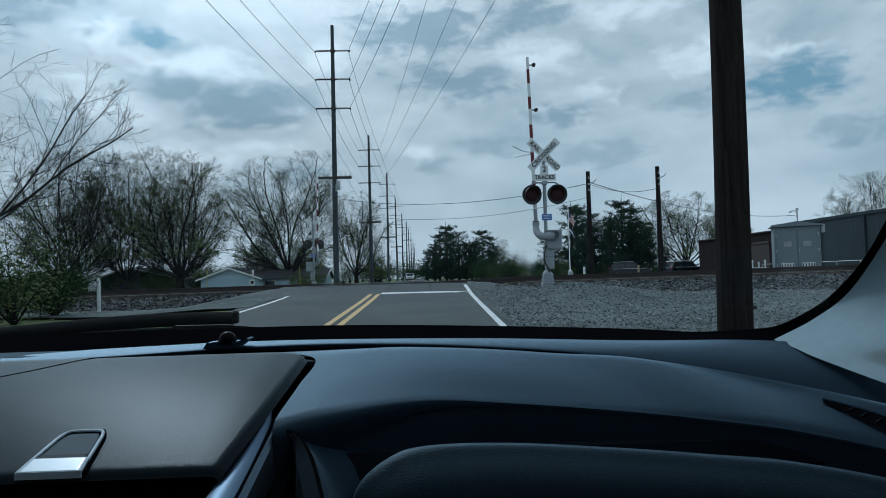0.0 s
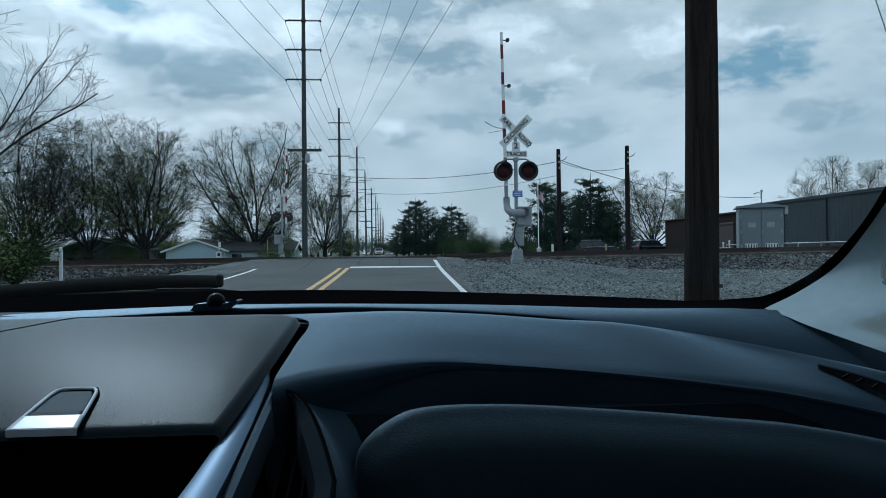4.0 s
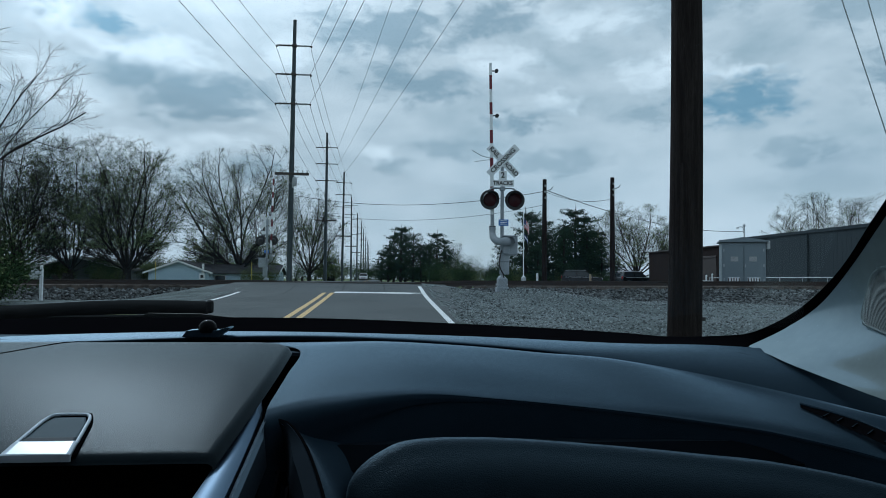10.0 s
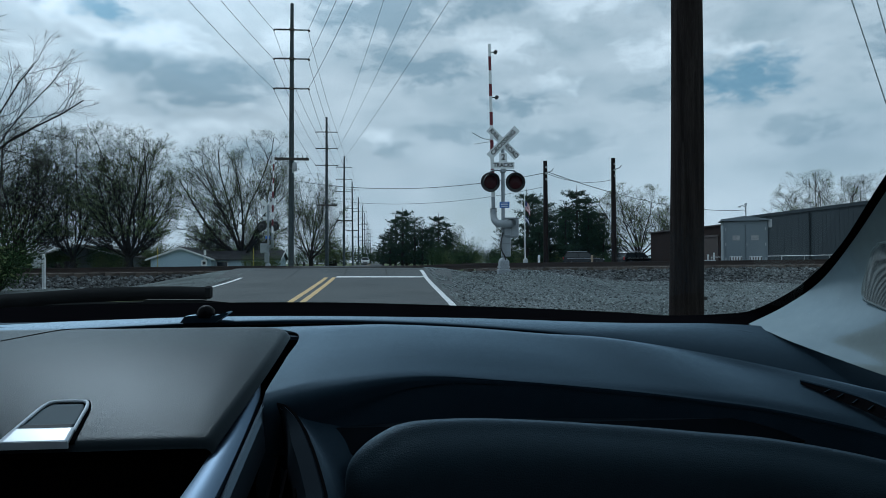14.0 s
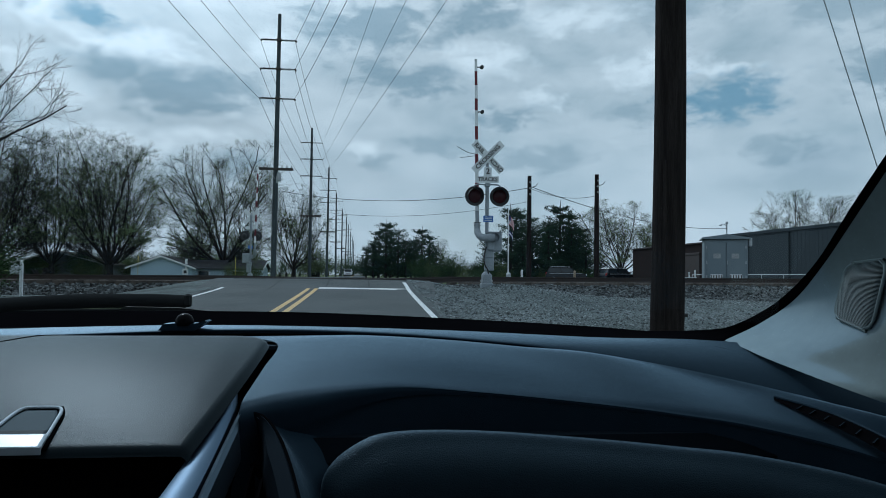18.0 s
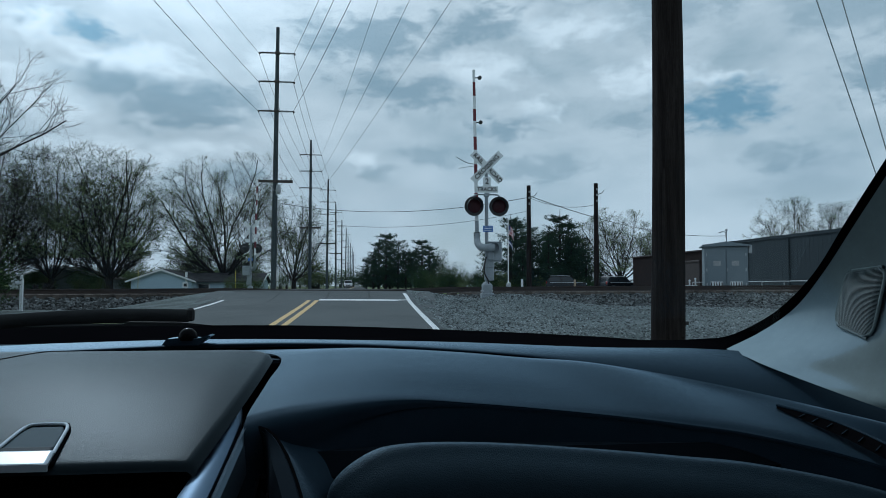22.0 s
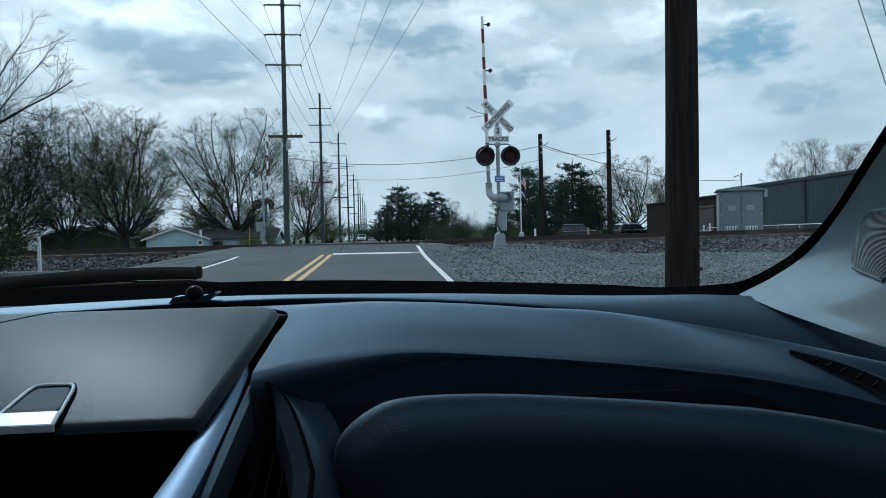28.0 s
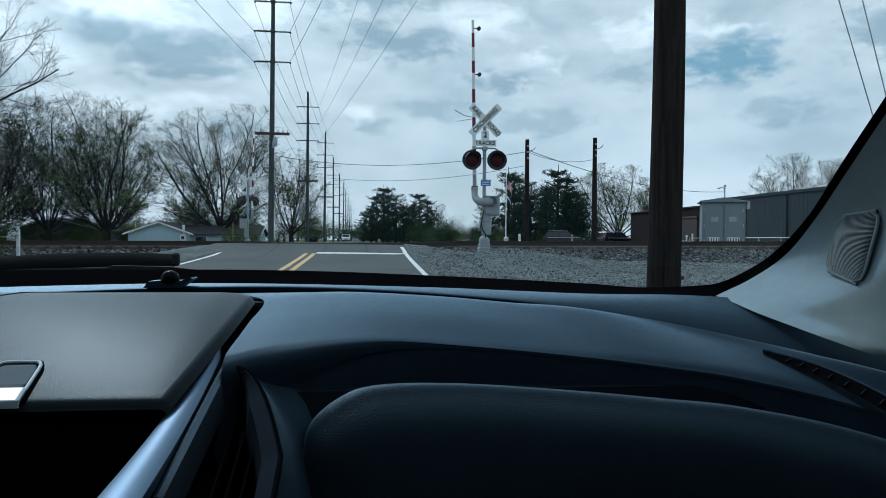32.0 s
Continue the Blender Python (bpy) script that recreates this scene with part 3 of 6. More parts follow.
build_ground()
ribbon("road", ASPHALT, lambda y: road_mid(y) - 3.15 - 0.5 * smooth_step(18, 26, y) * smooth_step(44, 34, y), lambda y: road_mid(y) + 3.45 + 0.5 * smooth_step(18, 26, y) * smooth_step(44, 34, y), -120, 1100, 0.03, lab="worn grey asphalt two-lane road rising to the crossing", cat="road")


def paint(name, material, x0, x1, y0, y1, lab, step=1.0):
    """A thin strip of road paint between two offsets from the road's middle."""
    def crown(x, y):
        off = (x - (road_mid(y) + 0.15)) / 3.3
        return rise(y) + 0.036 - 0.03 * off * off
    ys = list(np.arange(y0, y1, step)) + [y1]
    m = Mesh().grid([[(road_mid(y) + o, y, crown(road_mid(y) + o, y)) for o in np.linspace(x0, x1, 5 if abs(x1 - x0) > 1 else 2)] for y in ys])
    tagged(made(name, m, material), label=lab, category="road marking", kind="structure")


paint("yellow_line", LINE_YELLOW, -0.17, -0.05, -100, 22.6, "solid yellow centre line painted on the asphalt")
paint("yellow_line", LINE_YELLOW, 0.07, 0.19, -100, 22.6, "solid yellow centre line painted on the asphalt")
paint("edge_line", LINE_WHITE, 2.89, 3.01, -100, 25.4, "solid white edge line painted on the asphalt")
paint("edge_line", LINE_WHITE, -2.78, -2.67, -100, 23.0, "solid white edge line painted on the asphalt")
paint("stop_line", LINE_WHITE, 0.19, 2.89, 22.55, 23.05, "white stop line before the railway crossing", 0.15)
paint("yellow_line", LINE_YELLOW, -0.17, -0.05, 41, 400, "solid yellow centre line beyond the crossing", 5)
paint("yellow_line", LINE_YELLOW, 0.07, 0.19, 41, 400, "solid yellow centre line beyond the crossing", 5)
# dark crossing panels and seams between the rails
for k, (y0, y1) in enumerate(((26.35, 26.75), (28.45, 28.8), (31.0, 31.35), (33.0, 33.4))):
    paint("crossing_seam", BALLAST, -3.0, 3.2, y0, y1, "dark rubber crossing seam beside the rail", 0.1)

TAR = surface("tar_seam", (0.062, 0.066, 0.07), 0.9, gloss=0.1, scale=4)
for x0, y0, y1 in ((0.35, 23.1, 26.2), (-1.3, 22.0, 26.3), (1.7, 23.2, 26.3), (-0.6, 35.0, 46.0)):
    paint("tar_seam", TAR, x0, x0 + 0.05, y0, y1, "dark tar seam in the worn asphalt", 0.5)
paint("tar_seam", TAR, -2.9, 3.1, 25.55, 25.63, "dark tar seam across the asphalt", 0.04)


def build_lot():
    m = Mesh()
    xs, ys = list(np.linspace(5, 31, 8)), list(np.linspace(40, 100, 8))
    m.grid([[(x, y, ground_z(x, y) - 0.02) for x in xs] for y in ys])
    tagged(made("parking_lot", m, ASPHALT_FAR, smooth="all"), label="pale grey asphalt parking lot beyond the tracks", category="parking lot", kind="structure")


build_lot()


def gravel_edge(y):
    return road_mid(y) + 3.1


def build_gravel():
    rows = []
    for y in np.arange(8.6, 26.8, 0.4):
        x0 = gravel_edge(y)
        x1 = 30.0
        cols = [x0 + (x1 - x0) * (i / 44) ** 1.4 for i in range(45)]
        rows.append([(x, y + (0.5 * noise.noise((x * 0.35, 3.0, 1.0)) if y < 9.2 else 0), ground_z(x, y) + 0.02 + 0.035 * noise.noise((x * 0.9, y * 0.9, 0.0)) + (0.05 * noise.noise((x * 0.3, y * 0.3, 7.0)))) for x in cols])
    m = Mesh().grid(rows)
    tagged(made("gravel_yard", m, GRAVEL, smooth="all"), label="rough grey gravel shoulder beside the crossing", category="gravel", kind="structure")
    rows = []
    for y in np.arange(19.0, 26.8, 0.4):
        x1 = road_mid(y) - 2.95
        x0 = x1 - 9.0 * smooth_step(18.6, 22.5, y) - 0.3
        rows.append([(x0 + (x1 - x0) * i / 16, y, ground_z(x0 + (x1 - x0) * i / 16, y) + 0.015 + 0.03 * noise.noise((x0 + i, y * 0.9, 0.0))) for i in range(17)])
    m = Mesh().grid(rows)
    tagged(made("gravel_shoulder", m, GRAVEL, smooth="all"), label="grey gravel shoulder on the far side of the road", category="gravel", kind="structure")


build_gravel()


def bed_profile(x):
    """Cross section of the railway bed: offsets along the road and heights."""
    z = track_z(x)
    mid = (track_y(x, 0) + track_y(x, 1)) / 2
    g0 = min(ground_z(x, mid - 7.5) - 0.1, z - 0.5)
    return mid, [(-6.4, g0), (-5.2, g0 + 0.18), (-3.9, z - 0.22), (-3.6, z - 0.16), (0, z - 0.2), (3.6, z - 0.16), (4.2, z - 0.25), (7.5, 0.55)]


def build_bed():
    for name, a, b in (("railway_bed_east", 3.0, 120.0), ("railway_bed_west", -140.0, -5.6)):
        xs = list(np.arange(a, min(b, 26), 0.8)) + list(np.arange(26, b + 1, 12)) if a > 0 else list(np.arange(-140, -40, 12)) + list(np.arange(-36, b + 0.1, 0.8))
        rows = []
        for x in xs:
            mid, prof = bed_profile(x)
            pts = [Vector((x, mid + o, z)) for o, z in prof]
            fine = []
            for p, q in zip(pts, pts[1:]):
                fine += [p.lerp(q, i / 4) for i in range(4)]
            fine.append(pts[-1])
            for p in fine:
                p.z += 0.05 * noise.noise((p.x * 0.8, p.y * 0.8, 2.0))
            rows.append(fine)
        tagged(made(name, Mesh().grid(rows), BALLAST, smooth="all"), label="dark crushed stone railway bed", category="railway bed", kind="structure")


build_bed()


def stone_shape(rng, size):
    """An uneven lump of eight corners."""
    a = [Vector((sx * rng.uniform(0.5, 1), sy * rng.uniform(0.5, 1), sz * rng.uniform(0.4, 0.9))) * size for sz in (-1, 1) for sy in (-1, 1) for sx in (-1, 1)]
    turn = Euler((rng.uniform(0, 6), rng.uniform(0, 6), rng.uniform(0, 6))).to_matrix()
    return [turn @ p for p in a]


LUMP = [(0, 2, 3, 1), (4, 5, 7, 6), (0, 1, 5, 4), (2, 6, 7, 3), (0, 4, 6, 2), (1, 3, 7, 5)]


def scatter(name, material, spots, size, seed, lab, cat):
    rng = random.Random(seed)
    m = Mesh()
    for p in spots:
        s = size * rng.uniform(0.5, 1.5)
        m.add([Vector(p) + q for q in stone_shape(rng, s)], LUMP)
    tagged(made(name, m, material, fix=False), label=lab, category=cat, kind="stuff")


def bed_spots(n, x0, x1, seed, power=1.0):
    rng = random.Random(seed)
    out = []
    for _ in range(n):
        x = x0 + (x1 - x0) * rng.random() ** power
        mid, prof = bed_profile(x)
        o = rng.uniform(-6.3, -3.0)
        z = ramp_at(prof, o)
        out.append((x, mid + o, z + 0.02 + 0.05 * noise.noise((x * 0.8, (mid + o) * 0.8, 2.0))))
    return out


scatter("ballast_stones", STONES, bed_spots(20000, 3.2, 30, 1), 0.040, 2, "loose crushed grey ballast stones on the bank", "ballast")
scatter("ballast_stones", STONES, bed_spots(7000, -5.8, -34, 3), 0.045, 4, "loose crushed grey ballast stones on the bank", "ballast")


def gravel_spots(n, seed):
    rng = random.Random(seed)
    out = []
    for _ in range(n):
        y = rng.uniform(10, 26)
        x = gravel_edge(y) + 0.1 + rng.random() ** 1.3 * 17
        out.append((x, y, ground_z(x, y) + 0.02 + 0.035 * noise.noise((x * 0.9, y * 0.9, 0.0)) + 0.05 * noise.noise((x * 0.3, y * 0.3, 7.0))))
    return out


scatter("gravel_stones", PEBBLES, gravel_spots(32000, 6), 0.016, 7, "loose pale gravel stones on the shoulder", "gravel")


def build_rails():
    for side in (0, 1):
        for off in (-0.72, 0.72):
            m = Mesh()
            xs = [-140, -100, -70] + list(np.arange(-50, 51, 2.0)) + [70, 100, 120]
            sec = [(-0.075, 0), (0.075, 0), (0.075, 0.012), (0.012, 0.035), (0.012, 0.135), (0.037, 0.145), (0.037, 0.175), (-0.037, 0.175), (-0.037, 0.145), (-0.012, 0.135), (-0.012, 0.035), (-0.075, 0.012), (-0.075, 0)]
            rows = []
            for x in xs:
                inroad = 1 if -5.6 < x < 3.0 else 0
                z = track_z(x) - 0.0
                if inroad:
                    z = rise(track_y(x, side)) - 0.14
                rows.append([(x, track_y(x, side) + off + a, z + b) for a, b in sec])
            m.grid(rows)
            tagged(made("rail", m, RAIL), label="rust-brown steel rail on the ballast bed", category="rail", group="rails of the crossing", kind="structure")
    tie = Mesh().box((0, 0, 0), (0.23, 2.6, 0.18), bevel=0.01)
    first = None
    for side in (0, 1):
        for x in list(np.arange(3.4, 40, 0.54)) + list(np.arange(-6.2, -40, -0.54)):
            m = pose(x, track_y(x, side), track_z(x) - 0.1, 0, 0, -3.4)
            if first is None:
                first = made("railway_tie", tie, TIE)
                tagged(first, label="dark creosoted timber tie under the rails", category="railway tie", group="ties of the railway")
                first.matrix_basis = m
            else:
                copy_thing(first, m)


build_rails()


# ---------------- the car round the camera ----------------
car = thing("car", (0, 0, 0), label="grey interior of a parked car seen from the front passenger seat", category="car")


def build_dashboard():
    lines = [
        [(-0.165, 1.006, 1.1765), (-0.05, 1.008, 1.178), (0.01, 1.012, 1.178), (0.124, 1.005, 1.173), (0.216, 0.980, 1.166), (0.31, 0.952, 1.160), (0.44, 0.885, 1.140), (0.57, 0.770, 1.112)],
        [(-0.106, 0.940, 1.173), (-0.05, 0.960, 1.177), (0.03, 0.965, 1.177), (0.124, 0.955, 1.172), (0.22, 0.935, 1.165), (0.32, 0.905, 1.158), (0.45, 0.845, 1.129), (0.565, 0.735, 1.113)],
        [(-0.108, 0.830, 1.156), (-0.05, 0.855, 1.163), (0.03, 0.865, 1.166), (0.124, 0.860, 1.161), (0.235, 0.845, 1.150), (0.33, 0.820, 1.142), (0.44, 0.775, 1.119), (0.55, 0.700, 1.096)],
        [(-0.114, 0.745, 1.140), (-0.06, 0.770, 1.1475), (0.03, 0.785, 1.152), (0.124, 0.785, 1.1458), (0.24, 0.772, 1.1355), (0.34, 0.755, 1.126), (0.425, 0.735, 1.1135), (0.53, 0.680, 1.089)],
        [(-0.115, 0.722, 1.1335), (-0.07, 0.742, 1.1405), (0.03, 0.760, 1.1468), (0.124, 0.760, 1.1402), (0.242, 0.750, 1.1296), (0.335, 0.738, 1.1192), (0.415, 0.720, 1.1080), (0.51, 0.670, 1.087)],
        [(-0.113, 0.712, 1.125), (-0.06, 0.732, 1.131), (0.03, 0.748, 1.137), (0.124, 0.749, 1.131), (0.242, 0.739, 1.118), (0.335, 0.727, 1.111), (0.415, 0.709, 1.104), (0.51, 0.660, 1.082)],
        [(-0.100, 0.690, 1.090), (-0.05, 0.708, 1.092), (0.03, 0.722, 1.100), (0.124, 0.724, 1.094), (0.242, 0.716, 1.082), (0.335, 0.705, 1.075), (0.415, 0.690, 1.068), (0.51, 0.640, 1.048)],
        [(-0.070, 0.685, 0.98), (-0.03, 0.700, 0.98), (0.03, 0.705, 0.98), (0.124, 0.705, 0.98), (0.242, 0.70, 0.97), (0.335, 0.69, 0.96), (0.415, 0.68, 0.95), (0.52, 0.63, 0.93)],
    ]
    # a crisp crease where the top rolls over its front edge into an undercut face
    lip = lines[4]
    soft = [1.0 + 4.5 * smooth_step(0.10, -0.10, x) for x, y, z in lip]
    round_over = [(x, y - 0.0025 * k, z - 0.0018 * k) for (x, y, z), k in zip(lip, soft)]
    under = [(x, y - 0.0030 * k, z - 0.0052 * k) for (x, y, z), k in zip(lip, soft)]
    face = [(x, y - 0.0032 * k, z - 0.010 * k) for (x, y, z), k in zip(lip, soft)]
    foot = [(x, y - 0.012 - 0.0034 * k, z - 0.080 - 0.002 * k) for (x, y, z), k in zip(lip, soft)]
    lines = lines[:5] + [round_over, under, face, foot, lines[7]]
    lines = [l + [(l[-1][0] + 0.10, l[-1][1] - 0.14, l[-1][2] - 0.035)] for l in lines]
    dash = made("dashboard", loft(lines, 78, 90), VINYL_DASH, car, "dark grey soft-touch dashboard top", smooth="all")
    # cowl strip along the windscreen
    made("defroster_panel", loft([
        [(-0.95, 1.06, 1.172), (-0.566, 1.125, 1.176), (-0.23, 1.145, 1.182), (0.10, 1.135, 1.177), (0.352, 1.085, 1.170), (0.49, 1.012, 1.1725), (0.565, 0.945, 1.166), (0.65, 0.82, 1.13)],
        [(-0.95, 1.00, 1.174), (-0.54, 1.065, 1.178), (-0.22, 1.085, 1.185), (0.07, 1.075, 1.181), (0.30, 1.035, 1.172), (0.45, 0.97, 1.1655), (0.56, 0.88, 1.146), (0.66, 0.74, 1.10)],
        [(-0.95, 0.94, 1.172), (-0.507, 1.000, 1.176), (-0.199, 1.022, 1.185), (0.01, 1.020, 1.1825), (0.216, 0.985, 1.1705), (0.31, 0.958, 1.1585), (0.44, 0.893, 1.136), (0.60, 0.76, 1.085)],
        [(-0.95, 0.936, 1.168), (-0.507, 0.996, 1.171), (-0.199, 1.018, 1.179), (0.01, 1.016, 1.1765), (0.216, 0.981, 1.1650), (0.31, 0.954, 1.150), (0.44, 0.889, 1.125), (0.60, 0.755, 1.07)],
    ], 80, 16), VINYL_DASH, car, "grey panel along the foot of the windscreen", smooth="all")
    # dark filler boxes added under the skins so the gaps stay black
    for c, size, edge in (((-0.46, 1.03, 1.07), (0.94, 0.19, 0.2), 0.004), ((0.2, 1.02, 1.04), (0.5, 0.16, 0.2), 0.02), ((-0.45, 1.08, 1.10), (1.0, 0.09, 0.156), 0.003), ((-0.108, 0.88, 1.05), (0.04, 0.2, 0.14), 0.004), ((-0.2, 0.86, 0.98), (1.5, 0.3, 0.24), 0.02)):
        made("dashboard_carrier", Mesh().box(c, size, bevel=edge), TRIM_BLACK, car)
    # small cut lines in the panel near the pillar
    made("defroster_slot", Mesh().tube(spline([(0.455, 1.01, 1.1675), (0.49, 0.975, 1.166), (0.515, 0.945, 1.161)], 8), 0.0013, 5), TRIM_BLACK, car)
    # cushion of the airbag cover
    cover = made("airbag_cover", loft([
        [(-0.036, 0.700, 1.040), (-0.029, 0.705, 1.076), (-0.002, 0.708, 1.099), (0.033, 0.712, 1.1085), (0.112, 0.716, 1.108), (0.222, 0.711, 1.100), (0.31, 0.705, 1.0925), (0.385, 0.692, 1.086), (0.48, 0.655, 1.07), (0.58, 0.58, 1.04)],
        [(-0.036, 0.664, 1.050), (-0.031, 0.672, 1.081), (-0.004, 0.681, 1.1035), (0.032, 0.688, 1.1135), (0.112, 0.694, 1.1125), (0.222, 0.691, 1.1045), (0.31, 0.684, 1.0965), (0.382, 0.671, 1.090), (0.47, 0.630, 1.076), (0.57, 0.56, 1.046)],
        [(-0.036, 0.652, 1.046), (-0.026, 0.656, 1.075), (0.002, 0.663, 1.097), (0.036, 0.670, 1.108), (0.112, 0.675, 1.1085), (0.222, 0.672, 1.100), (0.31, 0.664, 1.092), (0.380, 0.652, 1.085), (0.46, 0.612, 1.071), (0.56, 0.545, 1.040)],
        [(-0.034, 0.640, 1.02), (-0.015, 0.634, 1.045), (0.012, 0.632, 1.063), (0.045, 0.632, 1.072), (0.114, 0.633, 1.074), (0.222, 0.630, 1.067), (0.31, 0.622, 1.059), (0.375, 0.610, 1.052), (0.45, 0.575, 1.04), (0.55, 0.52, 1.015)],
        [(-0.034, 0.628, 0.93), (-0.010, 0.612, 0.95), (0.02, 0.604, 0.96), (0.05, 0.602, 0.965), (0.115, 0.602, 0.966), (0.222, 0.600, 0.96), (0.31, 0.592, 0.955), (0.37, 0.582, 0.95), (0.44, 0.55, 0.94), (0.54, 0.50, 0.92)],
        [(-0.034, 0.640, 0.80), (-0.010, 0.625, 0.80), (0.02, 0.618, 0.80), (0.05, 0.615, 0.80), (0.115, 0.615, 0.80), (0.222, 0.61, 0.80), (0.31, 0.605, 0.80), (0.37, 0.60, 0.80), (0.44, 0.57, 0.80), (0.54, 0.53, 0.80)],
    ], 70, 46), VINYL_PAD, car, "black leather-grained airbag cover", smooth="all")
    return dash


def lid_point(x, y):
    """Height of the storage lid's arched skin."""
    k = (y - 0.62) / 0.31
    return 1.1105 + 0.072 * k - 0.0105 * (2 * k - 1) ** 2 + 0.0105 - 0.006 * smooth_step(0.06, 0, -0.105 - x) * 0.4


def build_lid():
    right = lambda y: -0.112 - 0.030 * ((0.915 - y) / 0.285) ** 2 if y < 0.915 else -0.112 - 0.09 * ((y - 0.915) / 0.07) ** 1.6
    rows = []
    ys = [0.6275, 0.628, 0.6295, 0.632, 0.636] + [0.64 + 0.28 * i / 26 for i in range(27)] + [0.928, 0.938, 0.95, 0.962, 0.972, 0.98, 0.985, 0.987]
    for y in ys:
        r = right(max(y, 0.632))
        drop = 0.005 * smooth_step(0.634, 0.627, y) ** 1.3 + 0.004 * smooth_step(0.978, 0.988, y)
        row = []
        for i in range(50):
            u = i / 49
            x = -0.62 + (r + 0.62) * (1 - (1 - u) ** 1.5)
            edge = 0.007 * smooth_step(0.006, 0.0, r - x)
            row.append((x, y + 0.02 * math.sin((x + 0.3) * 3) * 0.2, lid_point(x, min(y, 0.935)) - 0.08 * max(0, y - 0.935) - drop - edge))
        rows.append(row)
    lid = made("storage_lid", Mesh().grid(rows), VINYL_LID, car, "dark grey arched lid of the centre storage bin", smooth="all")
    # seam where the lid meets its hinge
    made("seam", Mesh().tube([(x, y, lid_point(x, min(y, 0.935)) - 0.08 * max(0, y - 0.935) + 0.0003) for x, y in ((p.x, p.y) for p in spline([(-0.50, 0.815, 0), (-0.44, 0.866, 0), (-0.416, 0.894, 0), (-0.385, 0.935, 0), (-0.345, 0.957, 0), (-0.27, 0.945, 0)], 20))], 0.0008, 5), FRIT, lid)
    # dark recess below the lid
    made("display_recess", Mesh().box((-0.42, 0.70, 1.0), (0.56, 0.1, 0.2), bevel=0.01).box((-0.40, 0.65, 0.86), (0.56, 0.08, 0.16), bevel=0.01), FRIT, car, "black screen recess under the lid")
    # latch with chrome frame: a tapered outline on the lid
    def on_lid(u, v, lift):
        y = 0.632 + 0.062 * v
        cx = -0.2865 + 0.002 * v
        half = 0.0272 - 0.0082 * v
        return Vector((cx + u * half, y, lid_point(cx, y) + lift))

    def plate(name, us, vs, lift, thick, mat, round_top=0.0, label=""):
        m = Mesh()
        n = 12
        rows_t = []
        for j in range(n + 1):
            v = vs[0] + (vs[-1] - vs[0]) * j / n
            sq = 1.0
            if round_top and v > vs[-1] - round_top:
                w = (v - vs[-1] + round_top) / round_top
                sq = 1 - 0.25 * w ** 3
            rows_t.append([on_lid((us[0] + (us[1] - us[0]) * i / n) * sq, v, lift) for i in range(n + 1)])
        m.grid(rows_t)
        ob = made(name, m, mat, lid, label, smooth="all")
        md = ob.modifiers.new("thick", "SOLIDIFY"); md.thickness, md.offset = thick, 0
        return ob
    plate("latch_surround", (-1.12, 1.12), (-0.02, 1.08), 0.0006, 0.002, FRIT, 0.4)
    plate("latch_plate", (-1.0, 1.0), (-0.075, 0.24), 0.0032, 0.003, SILVER, label="brushed silver latch plate")
    tab = [on_lid(u, -0.075, lift) for u in (-1.0, 1.0) for lift in (0.0045, -0.0015)]
    made("latch_lip", Mesh().add([p + Vector((0, dy, 0)) for dy in (-0.0012, 0.0012) for p in tab], [(0, 1, 3, 2), (4, 6, 7, 5), (0, 2, 6, 4), (1, 5, 7, 3), (0, 4, 5, 1), (2, 3, 7, 6)]), SILVER, lid)
    m = Mesh()
    loop = [on_lid(-0.97, 0.2, 0.003), on_lid(-0.97, 0.34, 0.003), on_lid(-0.97, 0.6, 0.003), on_lid(-0.95, 0.85, 0.003), on_lid(-0.8, 0.97, 0.003), on_lid(-0.4, 1.0, 0.003), on_lid(0.4, 1.0, 0.003), on_lid(0.8, 0.97, 0.003), on_lid(0.95, 0.85, 0.003), on_lid(0.97, 0.6, 0.003), on_lid(0.97, 0.34, 0.003), on_lid(0.97, 0.2, 0.003)]
    m.tube(spline(loop, 44), 0.0016, 8)
    made("latch_frame", m, SILVER, lid, "silver latch frame", smooth=True)
    plate("latch_window", (-0.9, 0.9), (0.24, 0.95), 0.0016, 0.001, LATCH_GREY, 0.4, "smoked recess of the latch")
    plate("latch_bar", (-0.9, 0.9), (0.24, 0.36), 0.0026, 0.002, SMOKED, label="dark bar across the latch recess")
    # rising chrome strip at the lid's side
    rows = []
    for i in range(35):
        u = i / 24
        y = 0.758 - 0.245 * u
        z = 1.1405 - 0.0657 * u - 0.006 * math.sin(min(1.0, u) * math.pi)
        cx = -0.1265 - 0.0195 * u
        hw = 0.0068 + 0.0078 * u
        if u < 0.12:
            hw *= 0.35 + 0.65 * math.sqrt(u / 0.12)
        rows.append([(cx - hw, y - 0.0, z - 0.008), (cx - hw, y, z), (cx - hw * 0.5, y, z + 0.003), (cx + hw * 0.4, y, z + 0.003), (cx + hw, y, z - 0.001), (cx + hw, y, z - 0.010)])
    made("chrome_strip", Mesh().grid(rows), STRIP, car, "satin chrome trim strip beside the centre bin", smooth=True)


